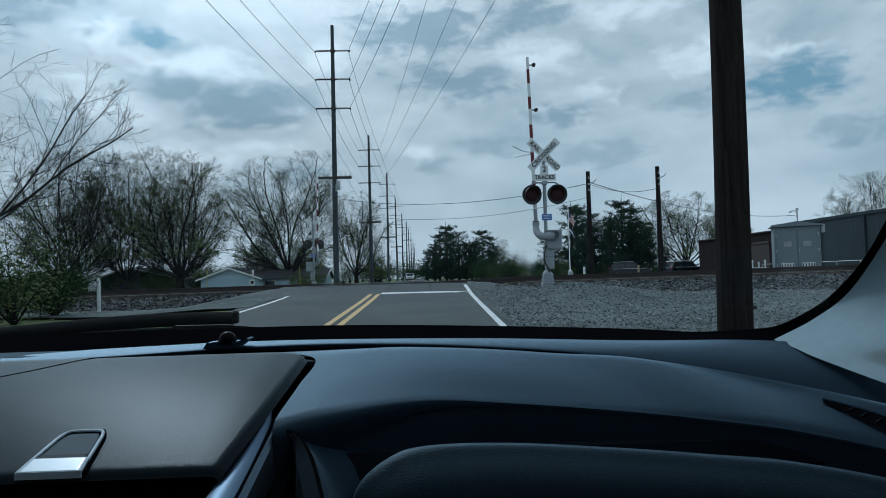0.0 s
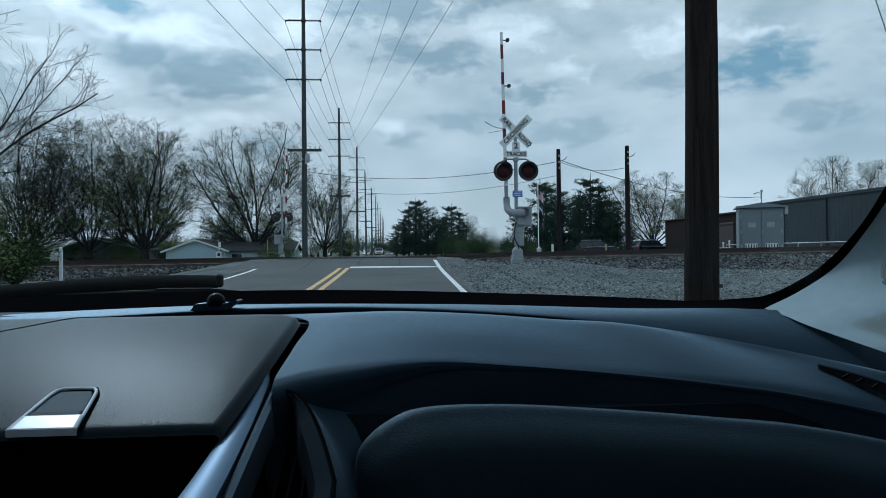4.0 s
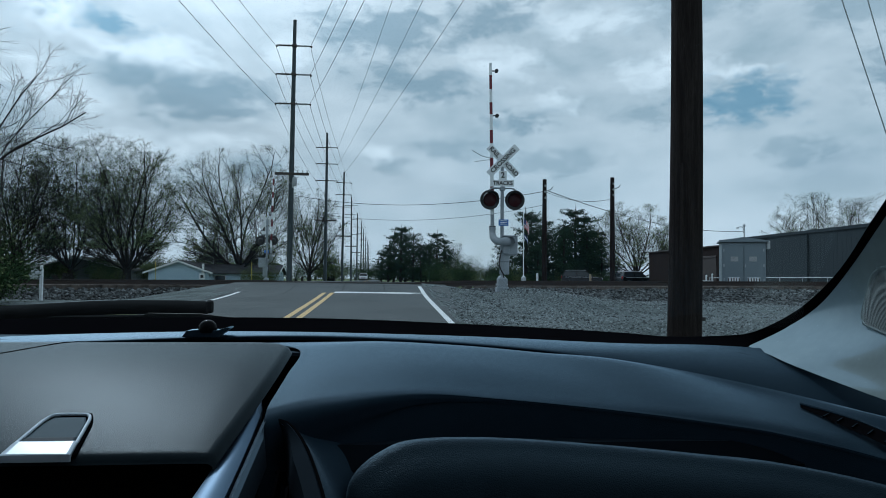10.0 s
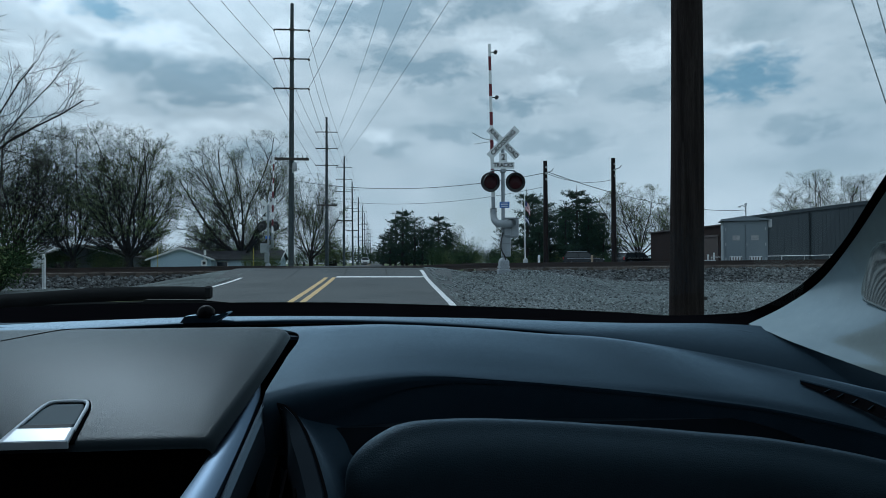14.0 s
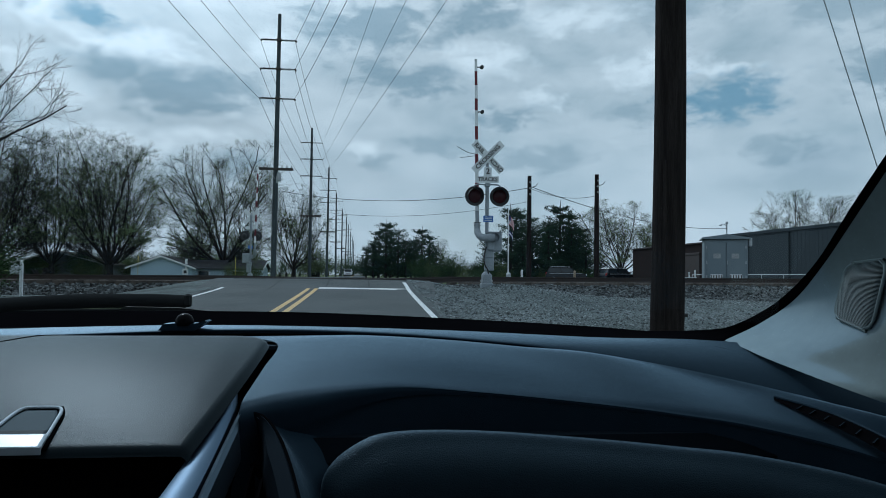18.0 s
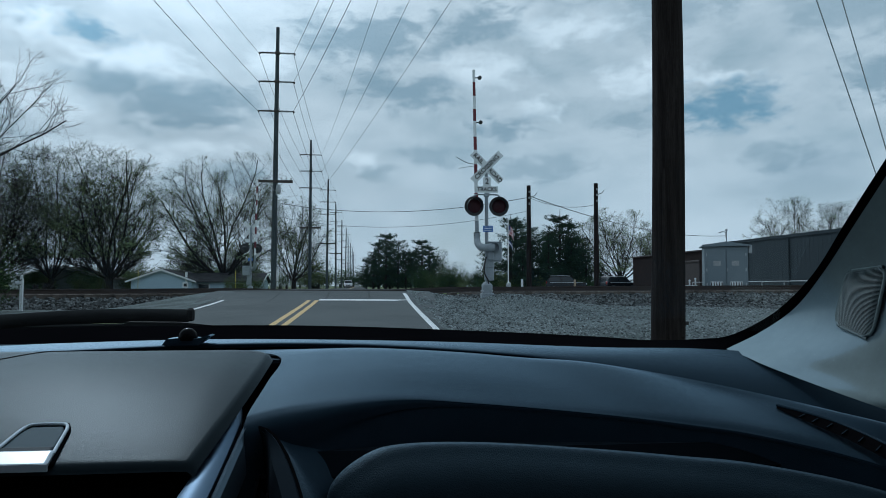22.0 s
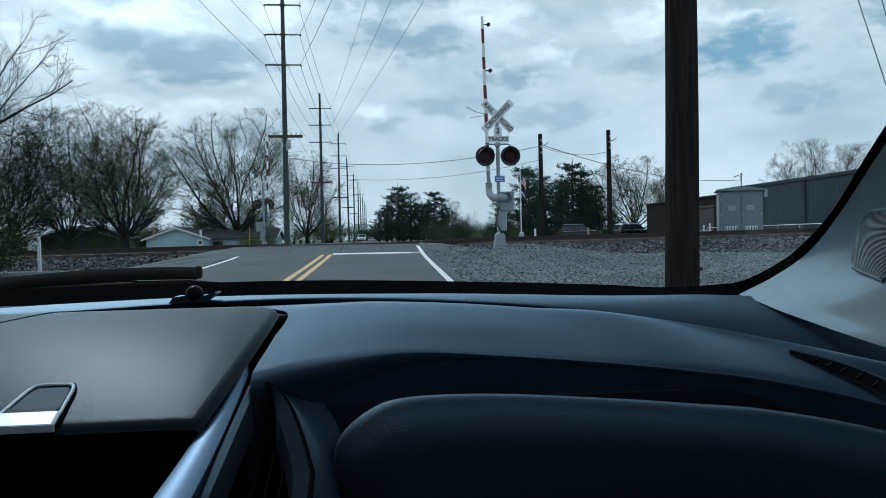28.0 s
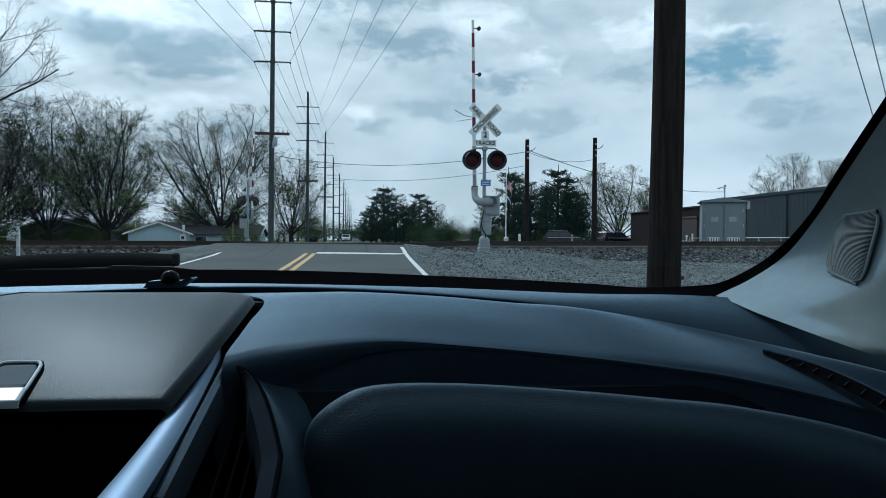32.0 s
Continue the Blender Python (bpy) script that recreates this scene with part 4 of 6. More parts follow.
def build_centre_vent():
    bezel = Mesh()
    rows = []
    for i in range(21):
        u = i / 20
        y = 0.722 - 0.19 * u
        xl = -0.1165 - 0.014 * u
        xr = -0.1135 + 0.052 * u ** 0.8
        z = 1.131 - 0.062 * u
        rows.append([(xl, y, z - 0.02), (xl, y, z - 0.003), (xl + 0.004, y, z), (xl + 0.008 * min(1, u * 5), y, z - 0.002), (xl + 0.010 * min(1, u * 5), y + 0.01, z - 0.03)])
    left = made("centre_vent", Mesh().grid(rows), TRIM_BLACK, car, "black slatted air vent in the dashboard", smooth=True)
    rows, outer = [], []
    for i in range(21):
        u = i / 20
        y = 0.722 - 0.19 * u
        xr = -0.1125 + 0.064 * min(1, u / 0.75) ** 0.5
        z = 1.130 - 0.064 * u
        rows.append([(xr + 0.004, y, z - 0.02), (xr + 0.003, y, z - 0.002), (xr, y, z), (xr - 0.012 * min(1, u * 3), y, z - 0.004), (xr - 0.018 * min(1, u * 3), y + 0.012, z - 0.045)])
        outer.append(Vector((xr + 0.003, y, z - 0.001)))
    made("bezel", Mesh().grid(rows), TRIM_BLACK, left, "black rim of the vent", smooth=True)
    made("seam", Mesh().tube(outer, 0.0013, 6), FRIT, left)
    # skin between the vent and the airbag cover
    made("vent_surround", loft([
        [tuple(p + Vector((0.001, 0.001, -0.001))) for p in outer[::4]],
        [(-0.102, 0.727, 1.127), (-0.075, 0.715, 1.108), (-0.050, 0.690, 1.085), (-0.034, 0.665, 1.060), (-0.026, 0.640, 1.030), (-0.022, 0.610, 1.000)],
        [(-0.100, 0.733, 1.126), (-0.060, 0.745, 1.112), (-0.020, 0.748, 1.095), (0.0, 0.740, 1.060), (0.005, 0.730, 1.020), (0.005, 0.720, 0.980)],
    ], 30, 14), VINYL_DASH, car, "dark grey skin beside the vent", smooth="all")
    made("duct", Mesh().box((-0.085, 0.66, 1.02), (0.10, 0.18, 0.04), bevel=0.004), FRIT, left)
    for k in range(4):
        x = -0.098 + 0.011 * k
        y0 = 0.69 - 0.028 * k
        made("slat", Mesh().prism([(y0, 1.088 - 0.008 * k), (0.53, 1.045), (0.53, 1.02), (y0, 1.05)], "x", x, x + 0.0022), FRIT, left)


def build_side_vent():
    path = spline([(0.477, 0.800, 1.1195), (0.494, 0.760, 1.1130), (0.509, 0.710, 1.1035), (0.520, 0.65, 1.089), (0.528, 0.58, 1.066)], 24)
    rows = []
    for i, p in enumerate(path):
        w = 0.0015 + 0.0105 * min(1, i / 23 * 3)
        rows.append([p + Vector((-w, -0.004, 0.002)), p + Vector((-w * 0.5, 0, 0.0022)), p + Vector((w * 0.4, 0, 0.003)), p + Vector((w, 0.003, 0.005))])
    vent = made("side_vent", Mesh().grid(rows), FRIT, car, "black defroster vent at the dashboard's end", smooth=True)
    made("vent_lip", Mesh().tube([p + Vector((0.002 + 0.011 * min(1, i / 23 * 3), 0.003, 0.0052)) for i, p in enumerate(path)], 0.0017, 6), VINYL_DASH, vent, smooth=True)
    for k in range(4, 23, 2):
        p, q = path[k], path[k] + (path[k] - path[k - 1]) * 0.6
        made("slat", Mesh().tube([q + Vector((-0.008, -0.004, 0.0026)), p + Vector((0.006, 0, 0.0038))], 0.0011, 4), TRIM_BLACK, vent)


def build_pillar():
    edge = [(0.526, 1.01, 1.172), (0.572, 0.995, 1.198), (0.596, 0.95, 1.233), (0.593, 0.88, 1.281), (0.586, 0.80, 1.344), (0.577, 0.66, 1.459), (0.56, 0.40, 1.67)]
    mid = [(0.526, 0.955, 1.166), (0.566, 0.92, 1.184), (0.598, 0.865, 1.215), (0.608, 0.79, 1.275), (0.610, 0.70, 1.35), (0.606, 0.54, 1.475), (0.59, 0.30, 1.68)]
    low = [(0.532, 0.89, 1.155), (0.566, 0.835, 1.165), (0.596, 0.76, 1.195), (0.612, 0.67, 1.27), (0.618, 0.58, 1.345), (0.618, 0.42, 1.48), (0.61, 0.2, 1.69)]
    side = [(0.572, 0.75, 1.128), (0.612, 0.68, 1.135), (0.648, 0.60, 1.165), (0.655, 0.52, 1.25), (0.65, 0.44, 1.34), (0.65, 0.30, 1.48), (0.64, 0.10, 1.69)]
    back = [(0.67, 0.735, 1.10), (0.70, 0.655, 1.10), (0.72, 0.575, 1.14), (0.72, 0.50, 1.23), (0.71, 0.41, 1.33), (0.70, 0.26, 1.48), (0.69, 0.06, 1.69)]
    pillar = made("pillar_trim", loft([edge, mid, low, side, back], 50, 40), HEADLINER, car, "pale grey trim of the windscreen pillar", smooth="all")
    # tweeter grille set into the trim: a bowed patch of fine bars
    tl, tr, bl, br = Vector((0.603, 0.842, 1.282)), Vector((0.6095, 0.778, 1.287)), Vector((0.5985, 0.862, 1.216)), Vector((0.595, 0.790, 1.200))

    def on(u, v):
        p = tl.lerp(tr, u).lerp(bl.lerp(br, u), v)
        return p + Vector((-0.004 - 0.004 * math.sin(u * math.pi) * math.sin(v * math.pi), 0, 0))

    def rounded(v):
        k = min(v, 1 - v) / 0.22
        return 0.0 if k >= 1 else 0.2 * (1 - math.sqrt(max(0, 1 - (1 - k) ** 2)))
    rows = [[on(rounded(v) + (1 - 2 * rounded(v)) * i / 10, v) for i in range(11)] for v in np.linspace(0, 1, 16)]
    grille = made("tweeter_grille", Mesh().grid(rows), SMOKED, pillar, "grey ribbed tweeter grille", smooth="all")
    for k in range(1, 57):
        v = k / 57
        r = rounded(v)
        made("bar", Mesh().tube([on(r + (1 - 2 * r) * i / 6, v) + Vector((-0.0012, 0, 0)) for i in range(7)], 0.00055, 4), GRILLE, grille, smooth="all")
    rim = [on(rounded(v), v) for v in np.linspace(0, 1, 14)] + [on(u, 1.0) for u in np.linspace(0.1, 0.9, 8)] + [on(1 - rounded(v), v) for v in np.linspace(1, 0, 14)] + [on(u, 0.0) for u in np.linspace(0.9, 0.1, 8)]
    made("rim", Mesh().tube(rim + rim[:1], 0.0022, 6), HEADLINER, grille, smooth="all")
    return pillar


build_dashboard()
build_lid()
build_centre_vent()
build_side_vent()
pillar = build_pillar()


def build_windscreen():
    lower = [(-0.95, 1.13, 1.195), (-0.597, 1.185, 1.1965), (-0.348, 1.20, 1.2000), (-0.079, 1.20, 1.1990), (0.198, 1.19, 1.1890), (0.379, 1.16, 1.1810), (0.457, 1.125, 1.1770), (0.525, 1.075, 1.1825), (0.556, 1.05, 1.190), (0.580, 1.0, 1.216), (0.589, 0.95, 1.245), (0.585, 0.88, 1.287), (0.577, 0.80, 1.351), (0.568, 0.66, 1.465), (0.55, 0.40, 1.68)]
    inner = [(-0.95, 1.05, 1.168), (-0.597, 1.12, 1.170), (-0.348, 1.135, 1.174), (-0.079, 1.135, 1.174), (0.198, 1.11, 1.167), (0.379, 1.07, 1.160), (0.470, 1.03, 1.150), (0.560, 1.01, 1.150), (0.60, 0.995, 1.170), (0.622, 0.965, 1.20), (0.630, 0.93, 1.230), (0.628, 0.87, 1.275), (0.620, 0.79, 1.338), (0.61, 0.65, 1.455), (0.59, 0.39, 1.67)]
    made("frit_band", loft([inner, lower], 160, 4), FRIT, car, "black ceramic band round the windscreen edge", smooth="all")
    rows = []
    for i in range(31):
        x = -1.25 + 1.95 * i / 30
        k = 1 - ((x + 0.33) / 0.93) ** 2
        bot = Vector((x, 1.02 + 0.20 * k, 1.175))
        top = Vector((x * 0.97, 0.20 + 0.06 * k, 1.80))
        rows.append([bot.lerp(top, j / 12) + Vector((0, 0.05, 0.03)) * math.sin(j / 12 * math.pi) for j in range(13)])
    pane = made("windscreen", Mesh().grid(rows), GLASS, car, "clear raked windscreen glass", smooth="all")
    pane.visible_shadow = False
    # light sensor dome on its base
    base = made("sensor_base", Mesh().prism([(-0.268, 1.184), (-0.262, 1.1925), (-0.245, 1.194), (-0.222, 1.193), (-0.208, 1.1975), (-0.205, 1.196), (-0.222, 1.184)], "y", 1.003, 1.035), VINYL_DASH, car, "black base of the light sensor")
    dome = Mesh()
    dome.lathe((-0.236, 1.012, 1.194), [(0.0125 * math.cos(a), 0.013 * math.sin(a)) for a in np.linspace(-0.3, math.pi / 2, 12)], 24)
    made("sensor_dome", dome, DOME, base, "glossy black dome of the light sensor", smooth="all")
    # wiper blade resting outside the glass, and the cowl behind it
    wiper = made("wiper", Mesh().grid([[p + Vector((0, 0.004 * math.sin(a), 0.0)) + Vector((0, 0, (0.010 if math.cos(a) > 0 else 0.014) * math.cos(a) * w)) for a in np.linspace(0, math.tau, 9)] for p, w in
        [(q, 0.55 + 0.45 * min(1, (i + 1) / 8) if i > 8 else 0.6 + 0.05 * i) for i, q in enumerate(spline([(-0.80, 1.255, 1.196), (-0.62, 1.265, 1.2045), (-0.47, 1.272, 1.2135), (-0.36, 1.275, 1.215), (-0.295, 1.275, 1.2135)], 30))]]), RUBBER, car, "black windscreen wiper lying at the foot of the glass", smooth=True)
    made("wiper_tip", Mesh().box((-0.2915, 1.275, 1.2145), (0.012, 0.012, 0.022), bevel=0.003), RUBBER, wiper)
    made("wiper_arm", Mesh().tube(spline([(-0.80, 1.27, 1.188), (-0.6, 1.27, 1.1935), (-0.40, 1.27, 1.197)], 12), 0.004, 6), RUBBER, wiper, "bare edge of the wiper arm")
    made("cowl", Mesh().prism([(-0.42, 1.185), (-0.385, 1.2045), (-0.30, 1.2035), (-0.235, 1.197), (-0.2, 1.185)], "y", 1.24, 1.255), RUBBER, car, "grey cowl piece below the wiper")


build_windscreen()


def build_cabin():
    """What closes the car behind and round the seats."""
    made("roof", loft([[(-1.13, 0.25, 1.80), (-0.33, 0.32, 1.85), (0.50, 0.25, 1.80)], [(-1.15, -0.5, 1.84), (-0.33, -0.5, 1.9), (0.55, -0.5, 1.84)], [(-1.12, -2.4, 1.8), (-0.33, -2.5, 1.85), (0.5, -2.4, 1.8)]], 14, 10), HEADLINER, car, "pale grey roof lining", smooth="all")
    for side, x in (("left", -1.24), ("right", 0.68)):
        made("door_panel", Mesh().box((x, -0.75, 0.72), (0.08, 3.0, 0.84), bevel=0.03), SEAT, car, "dark grey door panel")
        made("window_post", Mesh().box((x, -0.72, 1.46), (0.07, 0.12, 0.72), Euler((0, 0.1 if x > 0 else -0.1, 0)).to_matrix(), 0.02), HEADLINER, car)
        made("window_post", Mesh().box((x, -2.1, 1.46), (0.07, 0.4, 0.72), Euler((0, 0.1 if x > 0 else -0.1, 0)).to_matrix(), 0.02), HEADLINER, car)
    # unseen side panes, darkened to dim the dashboard and pillar
    for x in (-1.235, 0.675):
        pane = made("side_window", Mesh().box((x, -0.2, 1.43), (0.006, 1.35, 0.62)), SIDE_GLASS, car, "unseen side window, darkened to hold back cabin light")
        pane.visible_shadow = False
    # unseen panel added to block side-window light from the lower pillar
    made("mirror_sail", Mesh().prism([(0.10, 1.1), (0.72, 1.1), (0.66, 1.18), (0.40, 1.36), (0.30, 1.40), (0.10, 1.42)], "x", 0.655, 0.668), TRIM_BLACK, car, "unseen black panel added to keep side light off the pillar")
    # out of view; carried up to the roof without a window to stop rear light
    made("tailgate", Mesh().box((-0.28, -2.45, 1.15), (1.9, 0.12, 1.5), bevel=0.04), SEAT, car)
    made("floor_pan", Mesh().box((-0.28, -0.6, 0.33), (1.86, 3.7, 0.06), bevel=0.02), SEAT, car)
    for x in (0.05, -0.62):
        seat = made("front_seat", Mesh().box((x, -0.32, 0.62), (0.5, 0.5, 0.2), bevel=0.06), SEAT, car, "dark cloth front seat")
        made("backrest", Mesh().box((x, -0.66, 0.98), (0.48, 0.16, 0.66), Euler((-0.25, 0, 0)).to_matrix(), 0.06), SEAT, seat)
        made("headrest", Mesh().box((x, -0.8, 1.44), (0.26, 0.1, 0.18), Euler((-0.2, 0, 0)).to_matrix(), 0.04), SEAT, seat)
    made("rear_seat", Mesh().box((-0.28, -1.35, 0.62), (1.4, 0.5, 0.24), bevel=0.06).box((-0.28, -1.68, 0.98), (1.4, 0.16, 0.6), Euler((-0.25, 0, 0)).to_matrix(), 0.06), SEAT, car)
    # bonnet, wings and wheels outside
    made("bonnet", loft([[(-1.12, 1.26, 1.05), (-0.28, 1.34, 1.10), (0.56, 1.26, 1.05)], [(-1.12, 1.8, 1.0), (-0.28, 1.9, 1.05), (0.56, 1.8, 1.0)], [(-1.05, 2.35, 0.85), (-0.28, 2.5, 0.88), (0.5, 2.35, 0.85)], [(-1.0, 2.42, 0.45), (-0.28, 2.6, 0.45), (0.45, 2.42, 0.45)]], 14, 16), BODY_PAINT, car, "silver bonnet", smooth="all")
    for x in (-1.26, 0.70):
        made("wing", Mesh().prism([(-2.5, 0.35), (-2.5, 1.1), (0.6, 1.12), (1.3, 1.03), (2.3, 0.85), (2.35, 0.4)], "x", x - 0.025, x + 0.025), BODY_PAINT, car, "silver body side")
        for y in (1.55, -1.5):
            wheel = made("wheel", Mesh().lathe((x * 0.98 + (0.0 if x < 0 else -0.01), y, 0.34 + rise(y) + 0.03), [(0.12, -0.11), (0.30, -0.11), (0.34, -0.07), (0.34, 0.07), (0.30, 0.11), (0.12, 0.11)], 24, Euler((0, radians(90), 0)).to_matrix()), TYRE, car, "black tyre", smooth=True)
            made("rim", Mesh().lathe((x * 0.98, y, 0.34 + rise(y) + 0.03), [(0.0, -0.115), (0.2, -0.12), (0.22, -0.1), (0.22, 0.1), (0.2, 0.12), (0.0, 0.115)], 20, Euler((0, radians(90), 0)).to_matrix()), RIM, wheel, smooth=True)


build_cabin()


# ---------------- crossing signals ----------------
def build_signal():
    """Mast with crossbuck, lights and raised gate; its base stands at the origin and it faces down the road."""
    s = thing("crossing_signal", label="grey railway crossing signal with crossbuck, unlit red lights and raised gate", category="crossing signal", group="signals at the crossing")
    made("mast", Mesh().tube([(0, 0, 0.2), (0, 0, 3.95)], 0.055, 16).lathe((0, 0, 3.95), [(0.055, 0), (0.05, 0.04), (0.0, 0.06)], 16), SIGNAL_GREY, s, smooth=True)
    base = made("base", Mesh().box((0.01, 0, -0.02), (0.36, 0.36, 0.16), bevel=0.02).box((0.01, 0, 0.18), (0.29, 0.29, 0.3), bevel=0.03).lathe((0, 0, 0.3), [(0.14, 0), (0.12, 0.06), (0.06, 0.1)], 12), SIGNAL_GREY, s, "grey cast base on a concrete footing", smooth=True)
    for a in range(4):
        made("bolt", Mesh().lathe((0.2 * math.cos(a * 1.57 + 0.78), 0.2 * math.sin(a * 1.57 + 0.78), 0.1), [(0.025, 0), (0.025, 0.05), (0, 0.055)], 6), GALV, base)
    # crossbuck
    def blade(name, lean, y):
        turn = Euler((0, radians(lean), 0)).to_matrix()
        b = made(name, Mesh().box((0, y, 3.86), (1.22, 0.012, 0.23), turn, 0.004), SIGN_WHITE, s, "white crossbuck blade with black letters")
        return b
    back = blade("crossbuck_blade", 45, -0.075)
    front = blade("crossbuck_blade", -45, -0.095)
    for words, d in (("RAIL", -0.36), ("ROAD", 0.36)):
        a = radians(45)
        text_part("lettering", words, 0.185, SIGN_BLACK, back, pose(d * math.cos(a), -0.084, 3.86 - d * math.sin(a)) @ pose(0, 0, 0, 0, 45, 0) @ pose(0, 0, 0, 90), 0.002)
    text_part("lettering", "CROSSING", 0.185, SIGN_BLACK, front, pose(0, -0.104, 3.86) @ pose(0, 0, 0, 0, -45, 0) @ pose(0, 0, 0, 90), 0.002, wide=1.12)
    made("bracket", Mesh().box((0, -0.05, 3.86), (0.14, 0.06, 0.3), bevel=0.01), GALV, s)
    two = made("number_sign", Mesh().box((0.0, -0.08, 3.41), (0.24, 0.01, 0.28), bevel=0.003), SIGN_WHITE, s, "white sign with the number of tracks")
    text_part("lettering", "2", 0.24, SIGN_BLACK, two, pose(0.0, -0.088, 3.42, 90), 0.002)
    tr = made("tracks_sign", Mesh().box((0.0, -0.08, 3.18), (0.68, 0.01, 0.2), bevel=0.003), SIGN_WHITE, s, "white sign plate reading tracks")
    text_part("lettering", "TRACKS", 0.165, SIGN_BLACK, tr, pose(0.0, -0.088, 3.18, 90), 0.002, wide=0.98)
    # lights hang from a cross arm
    made("cross_arm", Mesh().tube(spline([(-0.42, -0.02, 2.96), (-0.3, -0.02, 3.03), (0, -0.02, 3.03), (0.3, -0.02, 3.03), (0.42, -0.02, 2.96)], 14), 0.025, 8).box((0, -0.03, 3.02), (0.16, 0.16, 0.12), bevel=0.02), SIGNAL_GREY, s, smooth=True)
    for sx in (-1, 1):
        c = (sx * 0.381, -0.02, 2.68)
        face = Euler((radians(90), 0, radians(-6 * sx))).to_matrix()
        disc = made("light_backing", Mesh().lathe(c, [(0.0, -0.02), (0.29, -0.02), (0.30, -0.01), (0.29, 0.012), (0.0, 0.014)], 32, face), BLACK_PAINT, s, "round black backing plate of the warning light", smooth=True)
        made("lens", Mesh().lathe(c, [(0.215, 0.02), (0.2, 0.05), (0.13, 0.075), (0.0, 0.09)], 24, face), RED_GLASS, disc, "unlit dark red lens", smooth=True)
        hood = Mesh()
        rows = []
        for j in range(7):
            rows.append([Vector(c) + face @ Vector((0.235 * math.cos(a), 0.235 * math.sin(a), 0.02 + 0.30 * j / 6 * (0.35 + 0.65 * max(0, math.sin(a)) ** 0.7))) for a in np.linspace(-0.4, math.pi + 0.4, 20)])
        hood.grid(rows)
        made("hood", hood, BLACK_PAINT, disc, smooth="all")
        made("housing", Mesh().lathe(c, [(0.0, -0.2), (0.1, -0.19), (0.15, -0.1), (0.15, -0.02)], 16, face), BLACK_PAINT, disc, smooth=True)
    blue = made("notice_plate", Mesh().box((0.03, -0.07, 1.99), (0.30, 0.008, 0.19), bevel=0.003), SIGN_BLUE, s, "small blue notice plate")
    for k in range(3):
        made("line", Mesh().box((0.03, -0.0755, 2.045 - 0.05 * k), (0.22, 0.002, 0.018)), SIGN_WHITE, blue)
    # gate: mechanism, elbow and raised striped arm
    mech = made("gate_mechanism", Mesh().box((0.245, 0.06, 1.29), (0.42, 0.42, 0.56), bevel=0.03).box((0.245, 0.06, 1.585), (0.46, 0.46, 0.04), bevel=0.01).box((0.10, -0.16, 1.30), (0.2, 0.05, 0.5), bevel=0.02), SIGNAL_GREY, s, "grey gate mechanism case")
    made("hinge", Mesh().box((0.41, -0.1, 1.3), (0.02, 0.06, 0.2), bevel=0.004), GALV, mech)
    made("bracket", Mesh().box((0.07, 0.0, 0.93), (0.30, 0.2, 0.26), bevel=0.03), SIGNAL_GREY, mech)
    elbow = made("gate_elbow", Mesh().tube(spline([(-0.27, 0.15, 1.86), (-0.275, 0.10, 1.66), (-0.25, -0.04, 1.50), (-0.15, -0.17, 1.42), (0.03, -0.2, 1.405), (0.2, -0.2, 1.42)], 24), [0.095] * 6 + [0.105] * 6 + [0.115] * 6 + [0.13] * 6, 12), SIGNAL_GREY, s, smooth=True)
    made("shaft", Mesh().lathe((0.2, -0.2, 1.42), [(0, -0.15), (0.13, -0.145), (0.14, -0.12), (0.14, 0.1)], 20, STAND), SIGNAL_GREY, elbow, smooth=True)
    made("flange", Mesh().box((-0.27, 0.15, 1.80), (0.2, 0.14, 0.03), bevel=0.005).box((-0.27, 0.15, 1.88), (0.2, 0.14, 0.03), bevel=0.005), BLACK_PAINT, elbow)
    made("conduit", Mesh().tube(spline([(-0.03, -0.12, 1.15), (-0.08, -0.14, 0.95), (-0.1, -0.14, 0.75), (-0.06, -0.14, 0.58), (0.02, -0.13, 0.45), (0.04, -0.1, 0.33)], 14), 0.022, 8), BLACK_PAINT, s, smooth=True)
    made("lower_case", Mesh().box((0.08, 0.02, 0.68), (0.27, 0.2, 0.5), bevel=0.025), SIGNAL_GREY, s)
    zs = [1.85, 2.25, 2.68, 3.10, 3.54, 3.98, 4.42, 4.83, 5.31, 5.68, 6.09, 6.52, 6.9]
    x_at = lambda z: -0.27 - 0.0185 * (z - 1.85)
    root = None
    for k, (z0, z1) in enumerate(zip(zs, zs[1:])):
        mat = SIGNAL_GREY if k == 0 else (RED_BAND if k % 2 == 0 else SIGN_WHITE)
        w = 0.112 - 0.003 * k
        m = Mesh()
        pts = [(x_at(z) + sx * w / 2, 0.15 + sy * 0.02, z) for z in (z0, z1) for sx, sy in ((-1, -1), (1, -1), (1, 1), (-1, 1))]
        m.add(pts, [(3, 2, 1, 0), (4, 5, 6, 7), (0, 1, 5, 4), (1, 2, 6, 5), (2, 3, 7, 6), (3, 0, 4, 7)])
        if root is None:
            root = made("gate_arm", m, mat, s, "raised gate arm striped red and white")
        else:
            made("stripe", m, mat, root, "red stripe" if mat is RED_BAND else "white stripe")
    for z in (6.68, 5.3):
        lamp = made("gate_lamp", Mesh().tube([(x_at(z) + 0.04, 0.15, z - 0.03), (x_at(z) + 0.15, 0.13, z - 0.03)], 0.018, 6).lathe((x_at(z) + 0.18, 0.13, z - 0.03), [(0, -0.05), (0.055, -0.05), (0.06, 0.0), (0.055, 0.05), (0, 0.06)], 12, STAND), BLACK_PAINT, root, "small black gate lamp", smooth=True)
